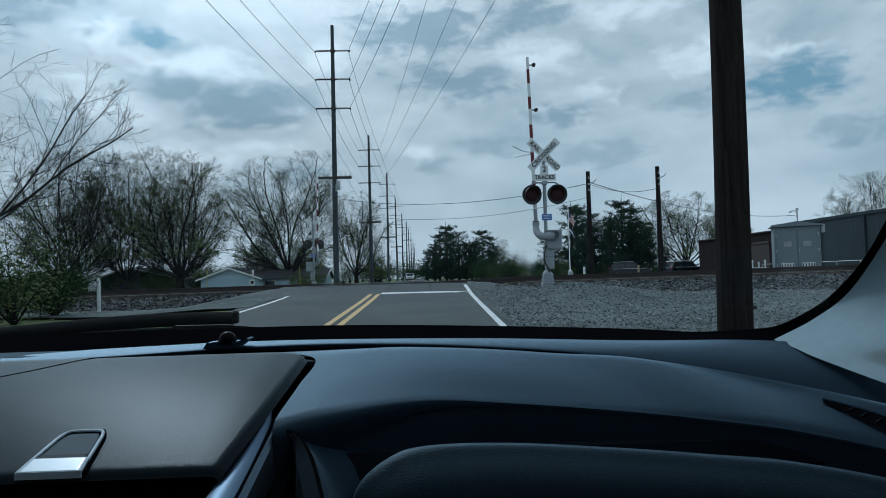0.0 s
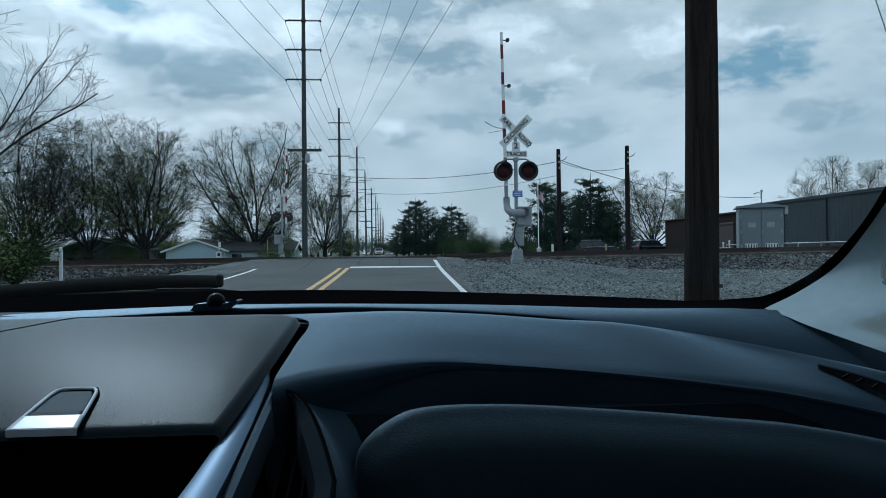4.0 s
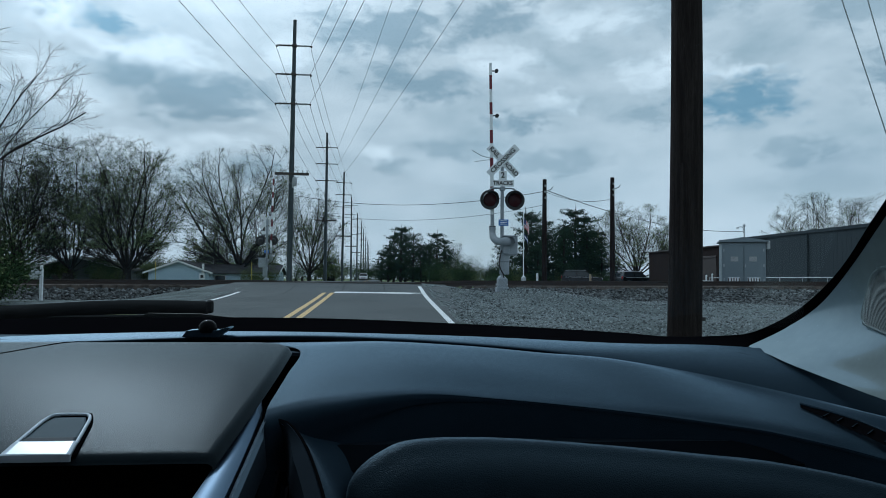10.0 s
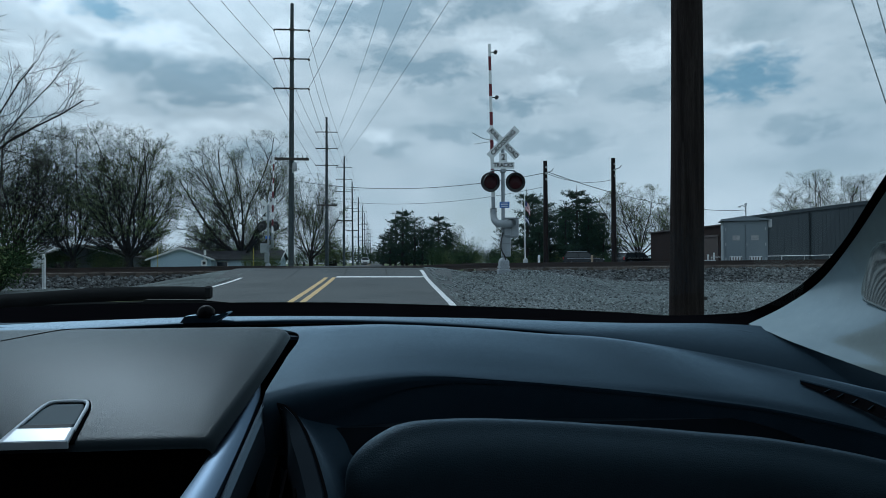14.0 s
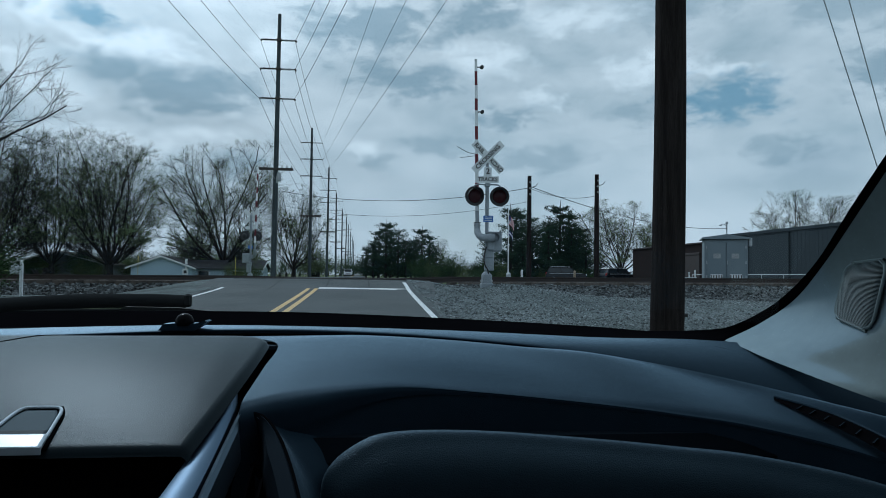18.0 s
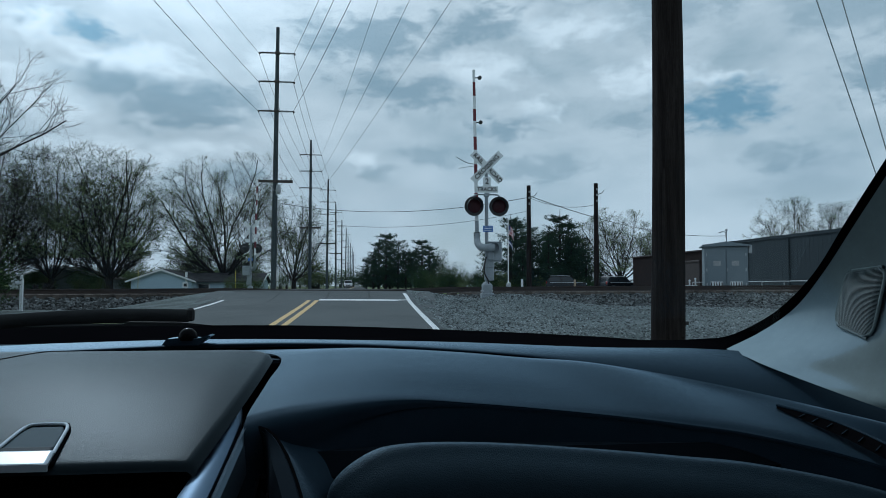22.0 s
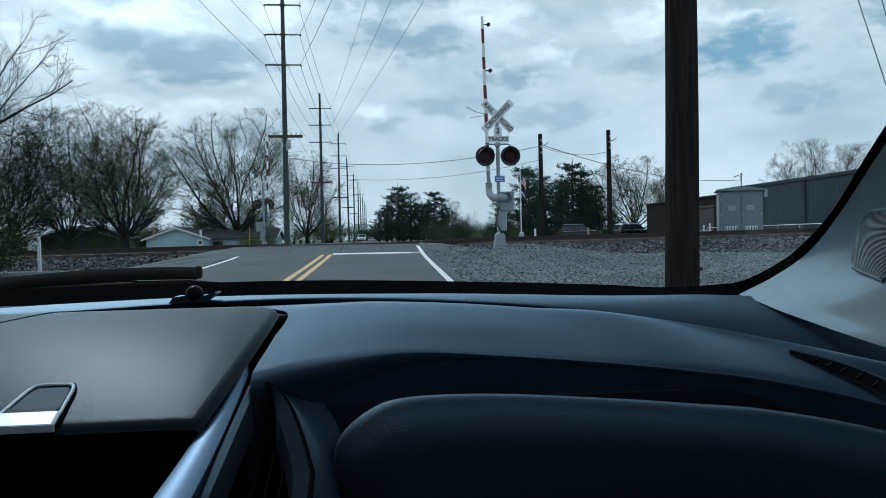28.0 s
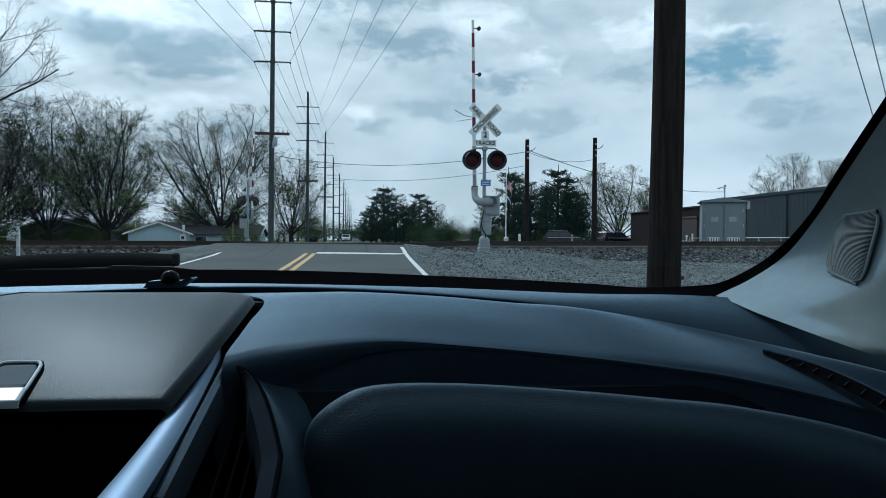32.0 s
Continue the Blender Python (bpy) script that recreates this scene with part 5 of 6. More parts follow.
    made("gate_spring", Mesh().tube(spline([(-0.33, 0.15, 3.98), (-0.6, 0.1, 4.02), (-0.95, -0.25, 4.12)], 8), 0.012, 5).tube(spline([(-0.33, 0.15, 3.93), (-0.6, 0.1, 3.88), (-0.88, -0.25, 3.78)], 8), 0.010, 5), GALV, root)
    return s


signal = build_signal()
signal.matrix_basis = pose(3.76, 21.75, 1.0)
far_signal = copy_thing(signal, pose(-6.75, 46.0, 0.9, 0, 0, 180))
tagged(far_signal, label="grey crossing signal beyond the tracks, seen from its back")


# ---------------- poles and wires ----------------
def sag(a, b, drop, n=16):
    a, b = Vector(a), Vector(b)
    return [a.lerp(b, i / n) - Vector((0, 0, drop * 4 * (i / n) * (1 - i / n))) for i in range(n + 1)]


def build_line_pole():
    """Tall pole with three insulated arms above and one crossarm lower down; 20 m high over its base."""
    p = thing("utility_pole", label="tall grey wooden power pole with four crossarms", category="utility pole", group="power poles along the road")
    made("shaft", Mesh().tube([(0, 0, -0.8), (0, 0, 6), (0, 0, 13), (0, 0, 19.2)], [0.21, 0.19, 0.155, 0.12], 12), POLE, p, smooth=True)
    for z in (17.3, 15.2, 13.05):
        arm = made("crossarm", Mesh().tube([(-0.3, -0.06, z), (0.3, -0.06, z)], 0.055, 8).box((0, -0.05, z), (0.34, 0.3, 0.2), bevel=0.02), CROSSARM, p, "steel bracket with two insulator arms", smooth=True)
        for sx, mat in ((-1, CROSSARM), (1, CERAMIC)):
            rib = [(0.05, 0.0)]
            for k in range(9):
                rib += [(0.05, 0.09 * k + 0.02), (0.088, 0.09 * k + 0.035), (0.088, 0.09 * k + 0.055), (0.05, 0.09 * k + 0.07)]
            made("insulator", Mesh().lathe((sx * 0.3, -0.06, z), rib, 9, Euler((0, radians(90 * sx), 0)).to_matrix()), mat, arm, smooth=True)
            made("end_clamp", Mesh().tube([(sx * 1.06, -0.06, z), (sx * 1.26, -0.06, z)], 0.045, 7).box((sx * 1.24, -0.06, z - 0.05), (0.1, 0.1, 0.14), bevel=0.02), CROSSARM, arm)
    low = made("crossarm", Mesh().box((0, -0.16, 7.95), (2.5, 0.12, 0.19), bevel=0.01), CROSSARM, p)
    for x in (-1.1, -0.75, 0.45, 0.8, 1.12):
        made("insulator", Mesh().lathe((x, -0.16, 8.03), [(0.03, 0), (0.06, 0.05), (0.03, 0.12), (0.06, 0.17), (0.0, 0.22)], 8), CERAMIC, low, smooth=True)
    for sx in (-1, 1):
        made("brace", Mesh().tube([(sx * 0.62, -0.2, 7.9), (sx * 0.02, -0.2, 7.25)], 0.02, 5), GALV, low)
    return p


LINE = [(-6.2, 53.2, 0.8), (-5.95, 86.7, 0.75), (-5.55, 121, 0.75), (-5.2, 154, 0.75), (-4.9, 188, 0.75), (-4.6, 222, 0.75), (-4.4, 256, 0.75), (-4.2, 290, 0.75), (-4.0, 330, 0.75), (-3.8, 380, 0.75)]
line_pole = build_line_pole()
line_pole.matrix_basis = pose(*LINE[0], 0, 0.3, 0)
# a meter can with its drop on the nearest pole
can = made("transformer", Mesh().lathe((-5.9, 52.95, 7.55), [(0, 0.3), (0.14, 0.31), (0.16, 0.36), (0.16, 0.85), (0.13, 0.93), (0.0, 0.97)], 16), GALV, smooth=True)
tagged(can, label="grey transformer can hung on the power pole", category="transformer")
made("bracket", Mesh().box((-6.03, 53.0, 8.0), (0.12, 0.1, 0.5), bevel=0.01), GALV, can)
for k, at in enumerate(LINE[1:]):
    copy_thing(line_pole, pose(*at, 0, 0.4 * math.sin(k * 2.1), 2 * math.sin(k * 1.3))).scale.z = 0.922 + 0.02 * math.sin(k * 1.7)


def wire(path, r, lab="thin black overhead wire between poles"):
    tagged(made("overhead_wire", Mesh().tube(path, r, 5, False), WIRE, smooth="all"), label=lab, category="wire", group="overhead wires")


TALL = [1.0] + [0.922 + 0.02 * math.sin(k * 1.7) for k in range(len(LINE) - 1)]
for (a, ka), (b, kb) in zip(zip(LINE, TALL), list(zip(LINE, TALL))[1:7]):
    for z in (17.3, 15.2, 13.05):
        for sx in (-1.24, 1.24):
            wire(sag((a[0] + sx, a[1], a[2] + z * ka), (b[0] + sx, b[1], b[2] + z * kb), 0.5, 8), 0.016)
    for x in (-1.1, 0.8):
        wire(sag((a[0] + x, a[1], a[2] + 8.2 * ka), (b[0] + x, b[1], b[2] + 8.2 * kb), 0.5, 8), 0.014)


def build_near_pole(at, lab, lean):
    p = thing("utility_pole", at, label=lab, category="utility pole")
    rings = []
    for i in range(31):
        z = -0.6 + 14.0 * i / 30
        rings.append((Vector((0.01 * math.sin(z * 0.7), 0.01 * math.cos(z * 0.9), z)), 0.202 - 0.005 * z))
    made("shaft", Mesh().tube([r[0] for r in rings], [r[1] for r in rings], 28), POLE_DARK, p, smooth="all")
    arm = made("crossarm", Mesh().box((0, -0.2, 12.4), (2.6, 0.12, 0.15), bevel=0.01), CROSSARM, p)
    for x in (-1.2, -0.6, 0.6, 1.2):
        made("insulator", Mesh().lathe((x, -0.2, 12.48), [(0.03, 0), (0.06, 0.05), (0.03, 0.12), (0.06, 0.17), (0.0, 0.22)], 8), CERAMIC, arm, smooth=True)
    # a bare ground wire stapled down the shaft, and a pole tag
    made("ground_wire", Mesh().tube([(0.14, -0.133, -0.2), (0.12, -0.12, 4), (0.1, -0.1, 9)], 0.006, 5), GALV, p)
    made("pole_tag", Mesh().box((0.02, -0.187, 2.7), (0.05, 0.006, 0.05)), GALV, p)
    if lean:
        made("marker_tag", Mesh().box((0.235, -0.02, 0.56), (0.10, 0.012, 0.045), bevel=0.003), BLACK_PAINT, p, "small black tag standing out from the shaft")
        made("cable_guard", Mesh().tube([(-0.145, -0.125, -0.3), (-0.135, -0.115, 2.4)], 0.03, 8), POLE_DARK, p, smooth=True)
    p.matrix_basis = pose(*at, 0, lean, 15)
    return p


build_near_pole((3.655, 8.43, 0.26), "thick dark creosoted wooden utility pole beside the gravel", 0.6)
build_near_pole((-7.2, 5.6, 0.0), "dark wooden utility pole in the far verge", 0.0)
NEAR = Vector((3.68, 8.43, 0.26))
for z, end in ((17.3, 13.2), (15.2, 12.3), (13.05, 11.4)):
    wire(sag((LINE[0][0] + 1.24, LINE[0][1], LINE[0][2] + z), (4.4, 2.0, end + 1.0), 0.6, 20), 0.014, "thin wire slanting across the road to the near pole")
    wire(sag((LINE[0][0] - 1.24, LINE[0][1], LINE[0][2] + z), (-9.6, -2.0, end + 1.2), 0.6, 20), 0.014, "thin wire running back along the verge")
for k, z in enumerate((15.9, 13.9, 11.9)):
    wire(sag((LINE[1][0] + 1.24, LINE[1][1], LINE[1][2] + z), ((3.7, 5.3, 7.2)[k], 0.0, 13.2), 0.8, 24), 0.010, "fine wire slanting high across the road")
for k in range(4):
    wire(sag((-30 + 3 * k, 9 + 3.2 * k, 9.3 - 0.4 * k), (9 + 2 * k, -9 + 2.5 * k, 11.6), 0.7, 20), 0.012, "thin wire crossing high over the road")
# guy wires of the near pole with a yellow guard
for k, top in enumerate((10.2, 12.4)):
    foot = Vector((7.35 + 0.12 * k, 8.6, 0.25))
    head = NEAR + Vector((0.1, 0, top))
    g = tagged(made("guy_wire", Mesh().tube([foot, head], 0.008, 6), GALV), label="steel guy wire of the pole with yellow guard" if k == 0 else "steel guy wire of the pole", category="guy wire")
    if k == 0:
        made("guard", Mesh().tube([foot.lerp(head, 0.01), foot.lerp(head, 0.13)], 0.03, 8), GUY_YELLOW, g, "yellow plastic guard", smooth=True)


def plain_pole(at, h, r, lab):
    p = thing("utility_pole", at, label=lab, category="utility pole")
    made("shaft", Mesh().tube([(0, 0, -0.5), (0, 0, h)], [r, r * 0.72], 12), POLE_DARK, p, smooth=True)
    arm = made("bracket", Mesh().tube([(-0.05, -0.1, h - 0.75), (0.35, -0.15, h - 0.6), (0.45, -0.15, h - 0.45)], 0.03, 6), GALV, p)
    for dz in (0.0, 0.35, 0.7):
        made("insulator", Mesh().lathe((0.0, -r - 0.05, h - 1.1 + dz), [(0, -0.07), (0.05, -0.05), (0.05, 0.05), (0, 0.07)], 8), CERAMIC, arm, smooth=True)
    return p


plain_pole((9.8, 42.1, 0.75), 6.45, 0.16, "dark wooden service pole beside the parking lot")
plain_pole((14.35, 43.5, 0.75), 6.85, 0.17, "dark wooden pole beside the parking lot")
wire(sag((-5.9, 53.0, 7.2), (9.8, 42.1, 6.5), 0.75, 24), 0.018, "cable sagging across the road beyond the tracks")
wire(sag((-5.9, 53.0, 6.2), (9.8, 42.1, 5.7), 0.85, 24), 0.012, "lower cable sagging across the road")
wire(sag((9.8, 42.1, 6.5), (14.35, 43.5, 6.3), 0.35, 12), 0.014, "slack cable between two service poles")
wire(sag((9.8, 42.1, 6.6), (32.5, 62.2, 5.8), 0.75, 24), 0.022, "service cable to the building")


# ---------------- trees ----------------
def grow(seed, height, width, first, limbs, sides, trunk, stems=1, lift=0.06, lean=0.0, spread=62.0, crook=1.0):
    """Forking wood inside a rounded crown: lines of points with their thickness and order (0 trunk to 4 twig)."""
    rng = random.Random(seed)
    mid, rz, rx = height * 0.57, height * 0.44, width / 2
    lines = []
    wander = (0.02, 0.075, 0.12, 0.17, 0.20)
    steps = (3, 9, 6, 3, 2)
    thick = (1.0, 0.44, 0.40, 0.46, 0.62)

    def room(p):
        d = Vector(((p.x - lean * p.z / height) / rx, p.y / rx, (p.z - mid) / rz))
        return d.length / (1.06 + 0.20 * noise.noise(d * 2.3 + Vector((seed, 0, 0))))

    def shoot(p, d, length, r0, order):
        path = [p]
        n = steps[order]
        for i in range(n):
            d = (d + Vector((rng.gauss(0, 1), rng.gauss(0, 1), rng.gauss(0, 0.6))) * wander[order] * crook + Vector((0, 0, lift if order else 0.0))).normalized()
            q = path[-1] + d * length / n
            if order > 1 and room(q) > 1.06 + 0.05 * rng.random():
                break
            path.append(q)
        if len(path) < 2:
            return
        lines.append((path, r0, max(0.0045, r0 * (0.30 if order < 3 else 0.5)), order))
        if order == 4:
            return
        roll = rng.uniform(0, math.tau)
        count = sides[order]
        for j in range(count):
            u = (0.25, 0.22, 0.18, 0.15)[order] + (0.80 - 0.05 * order) * (j + rng.random()) / count
            f = min(u, 0.999) * (len(path) - 1)
            k = int(f)
            at = path[k].lerp(path[k + 1], f - k)
            way = (path[k + 1] - path[k]).normalized()
            roll += 2.4 + rng.uniform(-0.4, 0.4)
            a = way.orthogonal().normalized()
            b = way.cross(a)
            ang = radians(rng.uniform(23, 50))
            nd = way * math.cos(ang) + (a * math.cos(roll) + b * math.sin(roll)) * math.sin(ang)
            shoot(at, nd, length * (0.50 if order == 1 else 0.46) * (1.15 - 0.6 * u) * rng.uniform(0.7, 1.25), max(0.0075, r0 * thick[order + 1] * (1 - 0.5 * u)), order + 1)

    for s in range(stems):
        a = 2.39996 * s + seed
        base = Vector((math.cos(a), math.sin(a), 0)) * (0.0 if stems == 1 else 0.35)
        fork = base * 1.6 + Vector((lean * 0.2, 0, height * first))
        r = trunk / stems ** 0.5
        lines.append(([base - Vector((0, 0, 0.3)), base.lerp(fork, 0.5), fork], r * 1.25, r * 0.9, 0))
        share = max(3, limbs // stems)
        for k in range(share):
            b = a + 2.39996 * k * (1 if stems == 1 else 0.45) + rng.uniform(-0.25, 0.25)
            e = radians(90 - spread * (0.08 + 0.92 * ((k + 0.5) / share) ** 0.8))
            d = Vector((math.cos(b) * math.cos(e), math.sin(b) * math.cos(e), math.sin(e)))
            reach = (fork + d * 0.5 - fork).length
            while room(fork + d * reach) < 0.97 and reach < height * 1.3:
                reach += 0.3
            shoot(fork + Vector((0, 0, -rng.random() * height * first * 0.35)), d, reach * rng.uniform(0.92, 1.04), r * rng.uniform(0.22, 0.36), 1)
    return lines


def tree(name, seed, height, width, lab, bud=None, bud_n=1, bud_size=0.05, first=0.1, limbs=16, sides=(0, 8, 6, 4), trunk=0.3, stems=1, lift=0.06, lean=0.0, spread=62.0, fine=1.0, crook=1.0):
    lines = grow(seed, height, width, first, limbs, sides, trunk, stems, lift, lean, spread, crook)
    rng = random.Random(seed + 1)
    t = thing(name, label=lab, category="tree")
    big, small, m = Mesh(), Mesh(), Mesh()
    for path, r0, r1, order in lines:
        n = len(path) - 1
        k = fine if order > 2 else 1.0
        radii = [(r0 + (r1 - r0) * i / n) * k for i in range(n + 1)]
        (big if order < 2 else small).tube(path, radii, (8, 6, 4, 3, 3)[order], False)
        if bud and order >= 3 and path[-1].z > height * 0.24:
            for _ in range(bud_n if order == 4 else 1):
                c = path[-1].lerp(path[max(0, n - 1)], rng.random()) + Vector((rng.gauss(0, 1), rng.gauss(0, 1), rng.gauss(0, 1))) * bud_size * 0.8
                leaf(m, rng, c, bud_size * rng.uniform(0.6, 1.4))
    made("trunk", big, BARK, t, smooth="all", fix=False)
    made("twigs", small, TWIG, t, fix=False)
    if bud:
        made("crown", m, bud, t, "sparse new spring leaves", fix=False)
    return t


def leaf(m, rng, c, s):
    a = Vector((rng.gauss(0, 1), rng.gauss(0, 1), rng.gauss(0, 1))).normalized()
    b = a.orthogonal().normalized()
    m.add([c - a * s, c + b * s * 0.45, c + a * s, c - b * s * 0.45], [(0, 1, 2, 3)])


maple = tree("maple_tree", 11, 15.6, 13.0, "broad maple tree with bare limbs and pale spring buds", BUD_PALE, 3, 0.05, 0.13, 16, (0, 13, 9, 6), 0.36, 1, 0.03, 0.0, 70)
elm = tree("elm_tree", 23, 16.2, 9.4, "tall bare tree with fine twigs and first green buds", BUD_PALE, 3, 0.047, 0.1, 14, (0, 13, 9, 6), 0.30, 1, 0.045, 0.0, 58)
thicket = tree("ash_tree", 37, 14.6, 10.0, "many-stemmed dark bare tree behind the tracks", BUD, 1, 0.05, 0.04, 28, (0, 11, 8, 6), 0.44, 4, 0.07, 0.0, 62)
far_tree = tree("bare_tree", 61, 14.5, 11.0, "distant bare tree with a rounded crown", BUD, 1, 0.09, 0.08, 14, (0, 8, 5, 3), 0.34, 1, 0.06, 0.0, 60, 1.7)
near_tree = tree("bare_tree", 53, 8.2, 9.0, "bare crooked tree with forked trunk in the verge", BUD, 1, 0.014, 0.28, 10, (0, 10, 6, 4), 0.13, 1, 0.05, 0.3, 66, 0.5, 1.7)


def stand(t, x, y, s=1.0, turn=0.0, lab="", wide=1.0):
    m = pose(x, y, ground_z(x, y), 0, 0, turn) @ Matrix.Diagonal((s * wide, s * wide, s, 1))
    if not t.get("set"):
        t["set"] = 1
        t.matrix_basis = m
        return t
    c = copy_thing(t, Matrix.Identity(4))
    c.matrix_basis = m
    if lab:
        c["label"] = lab
    return c


stand(maple, -13.6, 75, 0.86, 40, "", 1.36)
stand(elm, -23.6, 72, 0.84, 10, "", 1.5)
stand(thicket, -27.0, 66, 0.86, 0, "", 1.35)
stand(elm, -27.0, 84, 0.88, 120, "slender bare tree with fine twigs", 1.3)
stand(maple, -8.6, 96, 0.74, 200, "small rounded maple tree beyond the power poles")
stand(thicket, -30.5, 60, 0.74, 70, "bare many-stemmed tree near the railway", 1.3)
stand(elm, -33, 70, 0.86, 250, "tall bare tree in a row of trees", 1.3)
stand(thicket, -20.6, 82, 0.66, 190, "leafless tree in front of distant gardens", 1.25)
stand(maple, -38, 78, 0.82, 300, "wide bare maple behind other trees", 1.2)
stand(thicket, -34, 62, 0.9, 160, "dark leafless tree with many stems")
stand(maple, 36.6, 100, 0.72, 90, "round bare maple beside the pines", 1.4)
stand(elm, 50, 80, 0.66, 30, "bare tree rising behind the grey building", 1.5)
stand(elm, 58.5, 84, 0.68, 200, "bare tree rising behind the grey building", 1.5)
stand(maple, 47, 112, 0.62, 150, "low bare tree behind the building")
stand(maple, -24, 112, 0.5, 10, "distant tree with yellow-green buds")
stand(maple, -27, 125, 0.45, 80, "distant small tree with yellow-green buds")
stand(maple, -19, 120, 0.5, 130, "distant small tree with yellow-green buds")
stand(near_tree, -11.3, 18.0, 0.96, 20)
stand(near_tree, -19.5, 26.5, 1.0, 250, "slim bare tree among shrubs")
stand(thicket, -37.0, 72, 0.9, 35, "dark leafless tree at the edge of the thicket", 1.2)
stand(elm, -29.5, 74, 0.86, 310, "tall bare tree standing close to others", 1.2)
stand(thicket, 20.0, 118, 0.42, 40, "low bare brush tree before the pines")
stand(thicket, 15.0, 121, 0.38, 140, "low bare brush tree before the pines")
stand(thicket, 17.5, 112, 0.36, 240, "low bare brush tree before the pines")
stand(elm, 16.0, 150, 0.5, 140, "distant bare tree near the road")
for k in range(9):
    stand(far_tree, -9 - 8 * k, 160 + 12 * (k % 3), 0.6 + 0.08 * (k % 3), 50 * k, "distant bare tree behind the houses")


def conifer(seed, h, wide):
    rng = random.Random(seed)
    t = thing("pine_tree", label="dark green pine tree with ragged branches", category="tree", group="pines beyond the tracks")
    made("trunk", Mesh().tube([(0, 0, -0.3), (0.05, 0, h * 0.5), (0, 0, h)], [0.22, 0.14, 0.02], 7), BARK, t, smooth=True)
    m, w = Mesh(), Mesh()
    for tier in range(13):
        z = h * (0.08 + 0.88 * tier / 13)
        for k in range(5):
            reach = wide * (1.06 - z / h) ** 0.65 * rng.choice((0.35, 0.6, 0.9, 1.2, 1.35)) + 0.15
            a = rng.uniform(0, math.tau)
            d = Vector((math.cos(a), math.sin(a), rng.uniform(-0.1, 0.35)))
            p0 = Vector((0, 0, z + rng.uniform(-0.25, 0.25)))
            path = [p0, p0 + d * reach * 0.55, p0 + d * reach + Vector((0, 0, 0.12 * reach))]
            w.tube(path, [0.035, 0.02, 0.01], 3, False)
            # separate tufts along the branch, with gaps between
            for u in [1.0] + [rng.uniform(0.15, 0.95) for _ in range(int(2 + reach * 2.2))]:
                c = (path[0].lerp(path[1], u / 0.55) if u < 0.55 else path[1].lerp(path[2], (u - 0.55) / 0.45)) + Vector((rng.gauss(0, 0.12), rng.gauss(0, 0.12), rng.gauss(0.05, 0.08)))
                r = rng.uniform(0.13, 0.28)
                for _ in range(19):
                    e = Vector((rng.gauss(0, 1), rng.gauss(0, 1), rng.gauss(0.25, 0.7))) * r * 0.8
                    leaf(m, rng, c + e, rng.uniform(0.05, 0.14))
    made("branches", w, TWIG, t, fix=False)
    made("needles", m, NEEDLE, t, fix=False)
    return t


pines = [conifer(3, 9.4, 2.2), conifer(8, 8.6, 2.5), conifer(15, 8.0, 2.2)]
for k, (x, y, s) in enumerate(((19.6, 95, 1.02), (22.4, 97, 1.08), (24.8, 95, 1.18), (27.2, 98, 1.1), (29.5, 101, 0.95), (2.2, 130, 0.95), (4.3, 128, 1.02), (6.6, 131, 1.1), (8.8, 129, 1.02), (11.0, 132, 0.95), (5.4, 136, 1.15), (13.0, 138, 0.85), (21.2, 99, 1.0), (26.0, 100, 1.05), (31.5, 104, 0.9), (33.5, 108, 0.85), (17.8, 102, 0.75), (23.5, 99, 1.12), (28.6, 99, 1.0), (30.5, 97, 0.72), (33.0, 99, 0.6), (3.2, 133, 0.9), (7.7, 126, 0.85), (9.9, 134, 1.05), (12.0, 128, 0.8), (1.0, 134, 0.7), (20.8, 93, 0.8), (24.0, 92, 0.75), (27.6, 94, 0.9), (30.2, 104, 1.0))):
    stand(pines[k % 3], x, y, s * (1.08 - 0.12 * (k % 3)), 57 * k, "", 1.15)


def shrub(seed, r, h, mat, lab, n=1500, size=0.07):
    rng = random.Random(seed)
    t = thing("shrub", label=lab, category="shrub")
    w, m = Mesh(), Mesh()
    for k in range(26):
        a, e = rng.uniform(0, math.tau), rng.uniform(0.3, 1.4)
        d = Vector((math.cos(a) * math.cos(e) * r, math.sin(a) * math.cos(e) * r, math.sin(e) * h)) * rng.uniform(0.7, 1.1)
        path = spline([(0, 0, -0.1), d * 0.5 + Vector((rng.gauss(0, 0.1), rng.gauss(0, 0.1), 0.1)), d], 6)
        w.tube(path, [0.018, 0.015, 0.012, 0.01, 0.007, 0.004], 3, False)
        for _ in range(n // 26):
            c = path[rng.randint(2, 5)] + Vector((rng.gauss(0, 1), rng.gauss(0, 1), rng.gauss(0, 1))) * 0.16 * r
            leaf(m, rng, c, size * rng.uniform(0.5, 1.4))
    made("stems", w, TWIG, t, fix=False)
    made("leaves", m, mat, t, fix=False)
    return t


hedge = shrub(4, 1.7, 2.3, LEAF, "dense green shrub in the verge", 7800, 0.042)
brush = shrub(9, 1.6, 2.6, BRUSH, "loose shrub with yellow-green spring buds", 3600, 0.05)
rng = random.Random(12)
for k in range(16):
    stand(hedge if k % 4 else brush, -10.2 - rng.random() * 7 - (1.0 if k < 4 else 0), 8 + k * 0.95, rng.uniform(0.7, 1.15), 37 * k)
for k in range(14):
    stand(brush if k % 3 else hedge, -44 + 2.0 * k + rng.uniform(-1, 1), 76 + rng.uniform(-3, 8), rng.uniform(0.8, 1.3), 61 * k)
for k in range(22):
    stand((brush, hedge, brush)[k % 3], -46 + 1.4 * k + rng.uniform(-1, 1), 88 + rng.uniform(-4, 8), rng.uniform(0.7, 1.2), 71 * k)
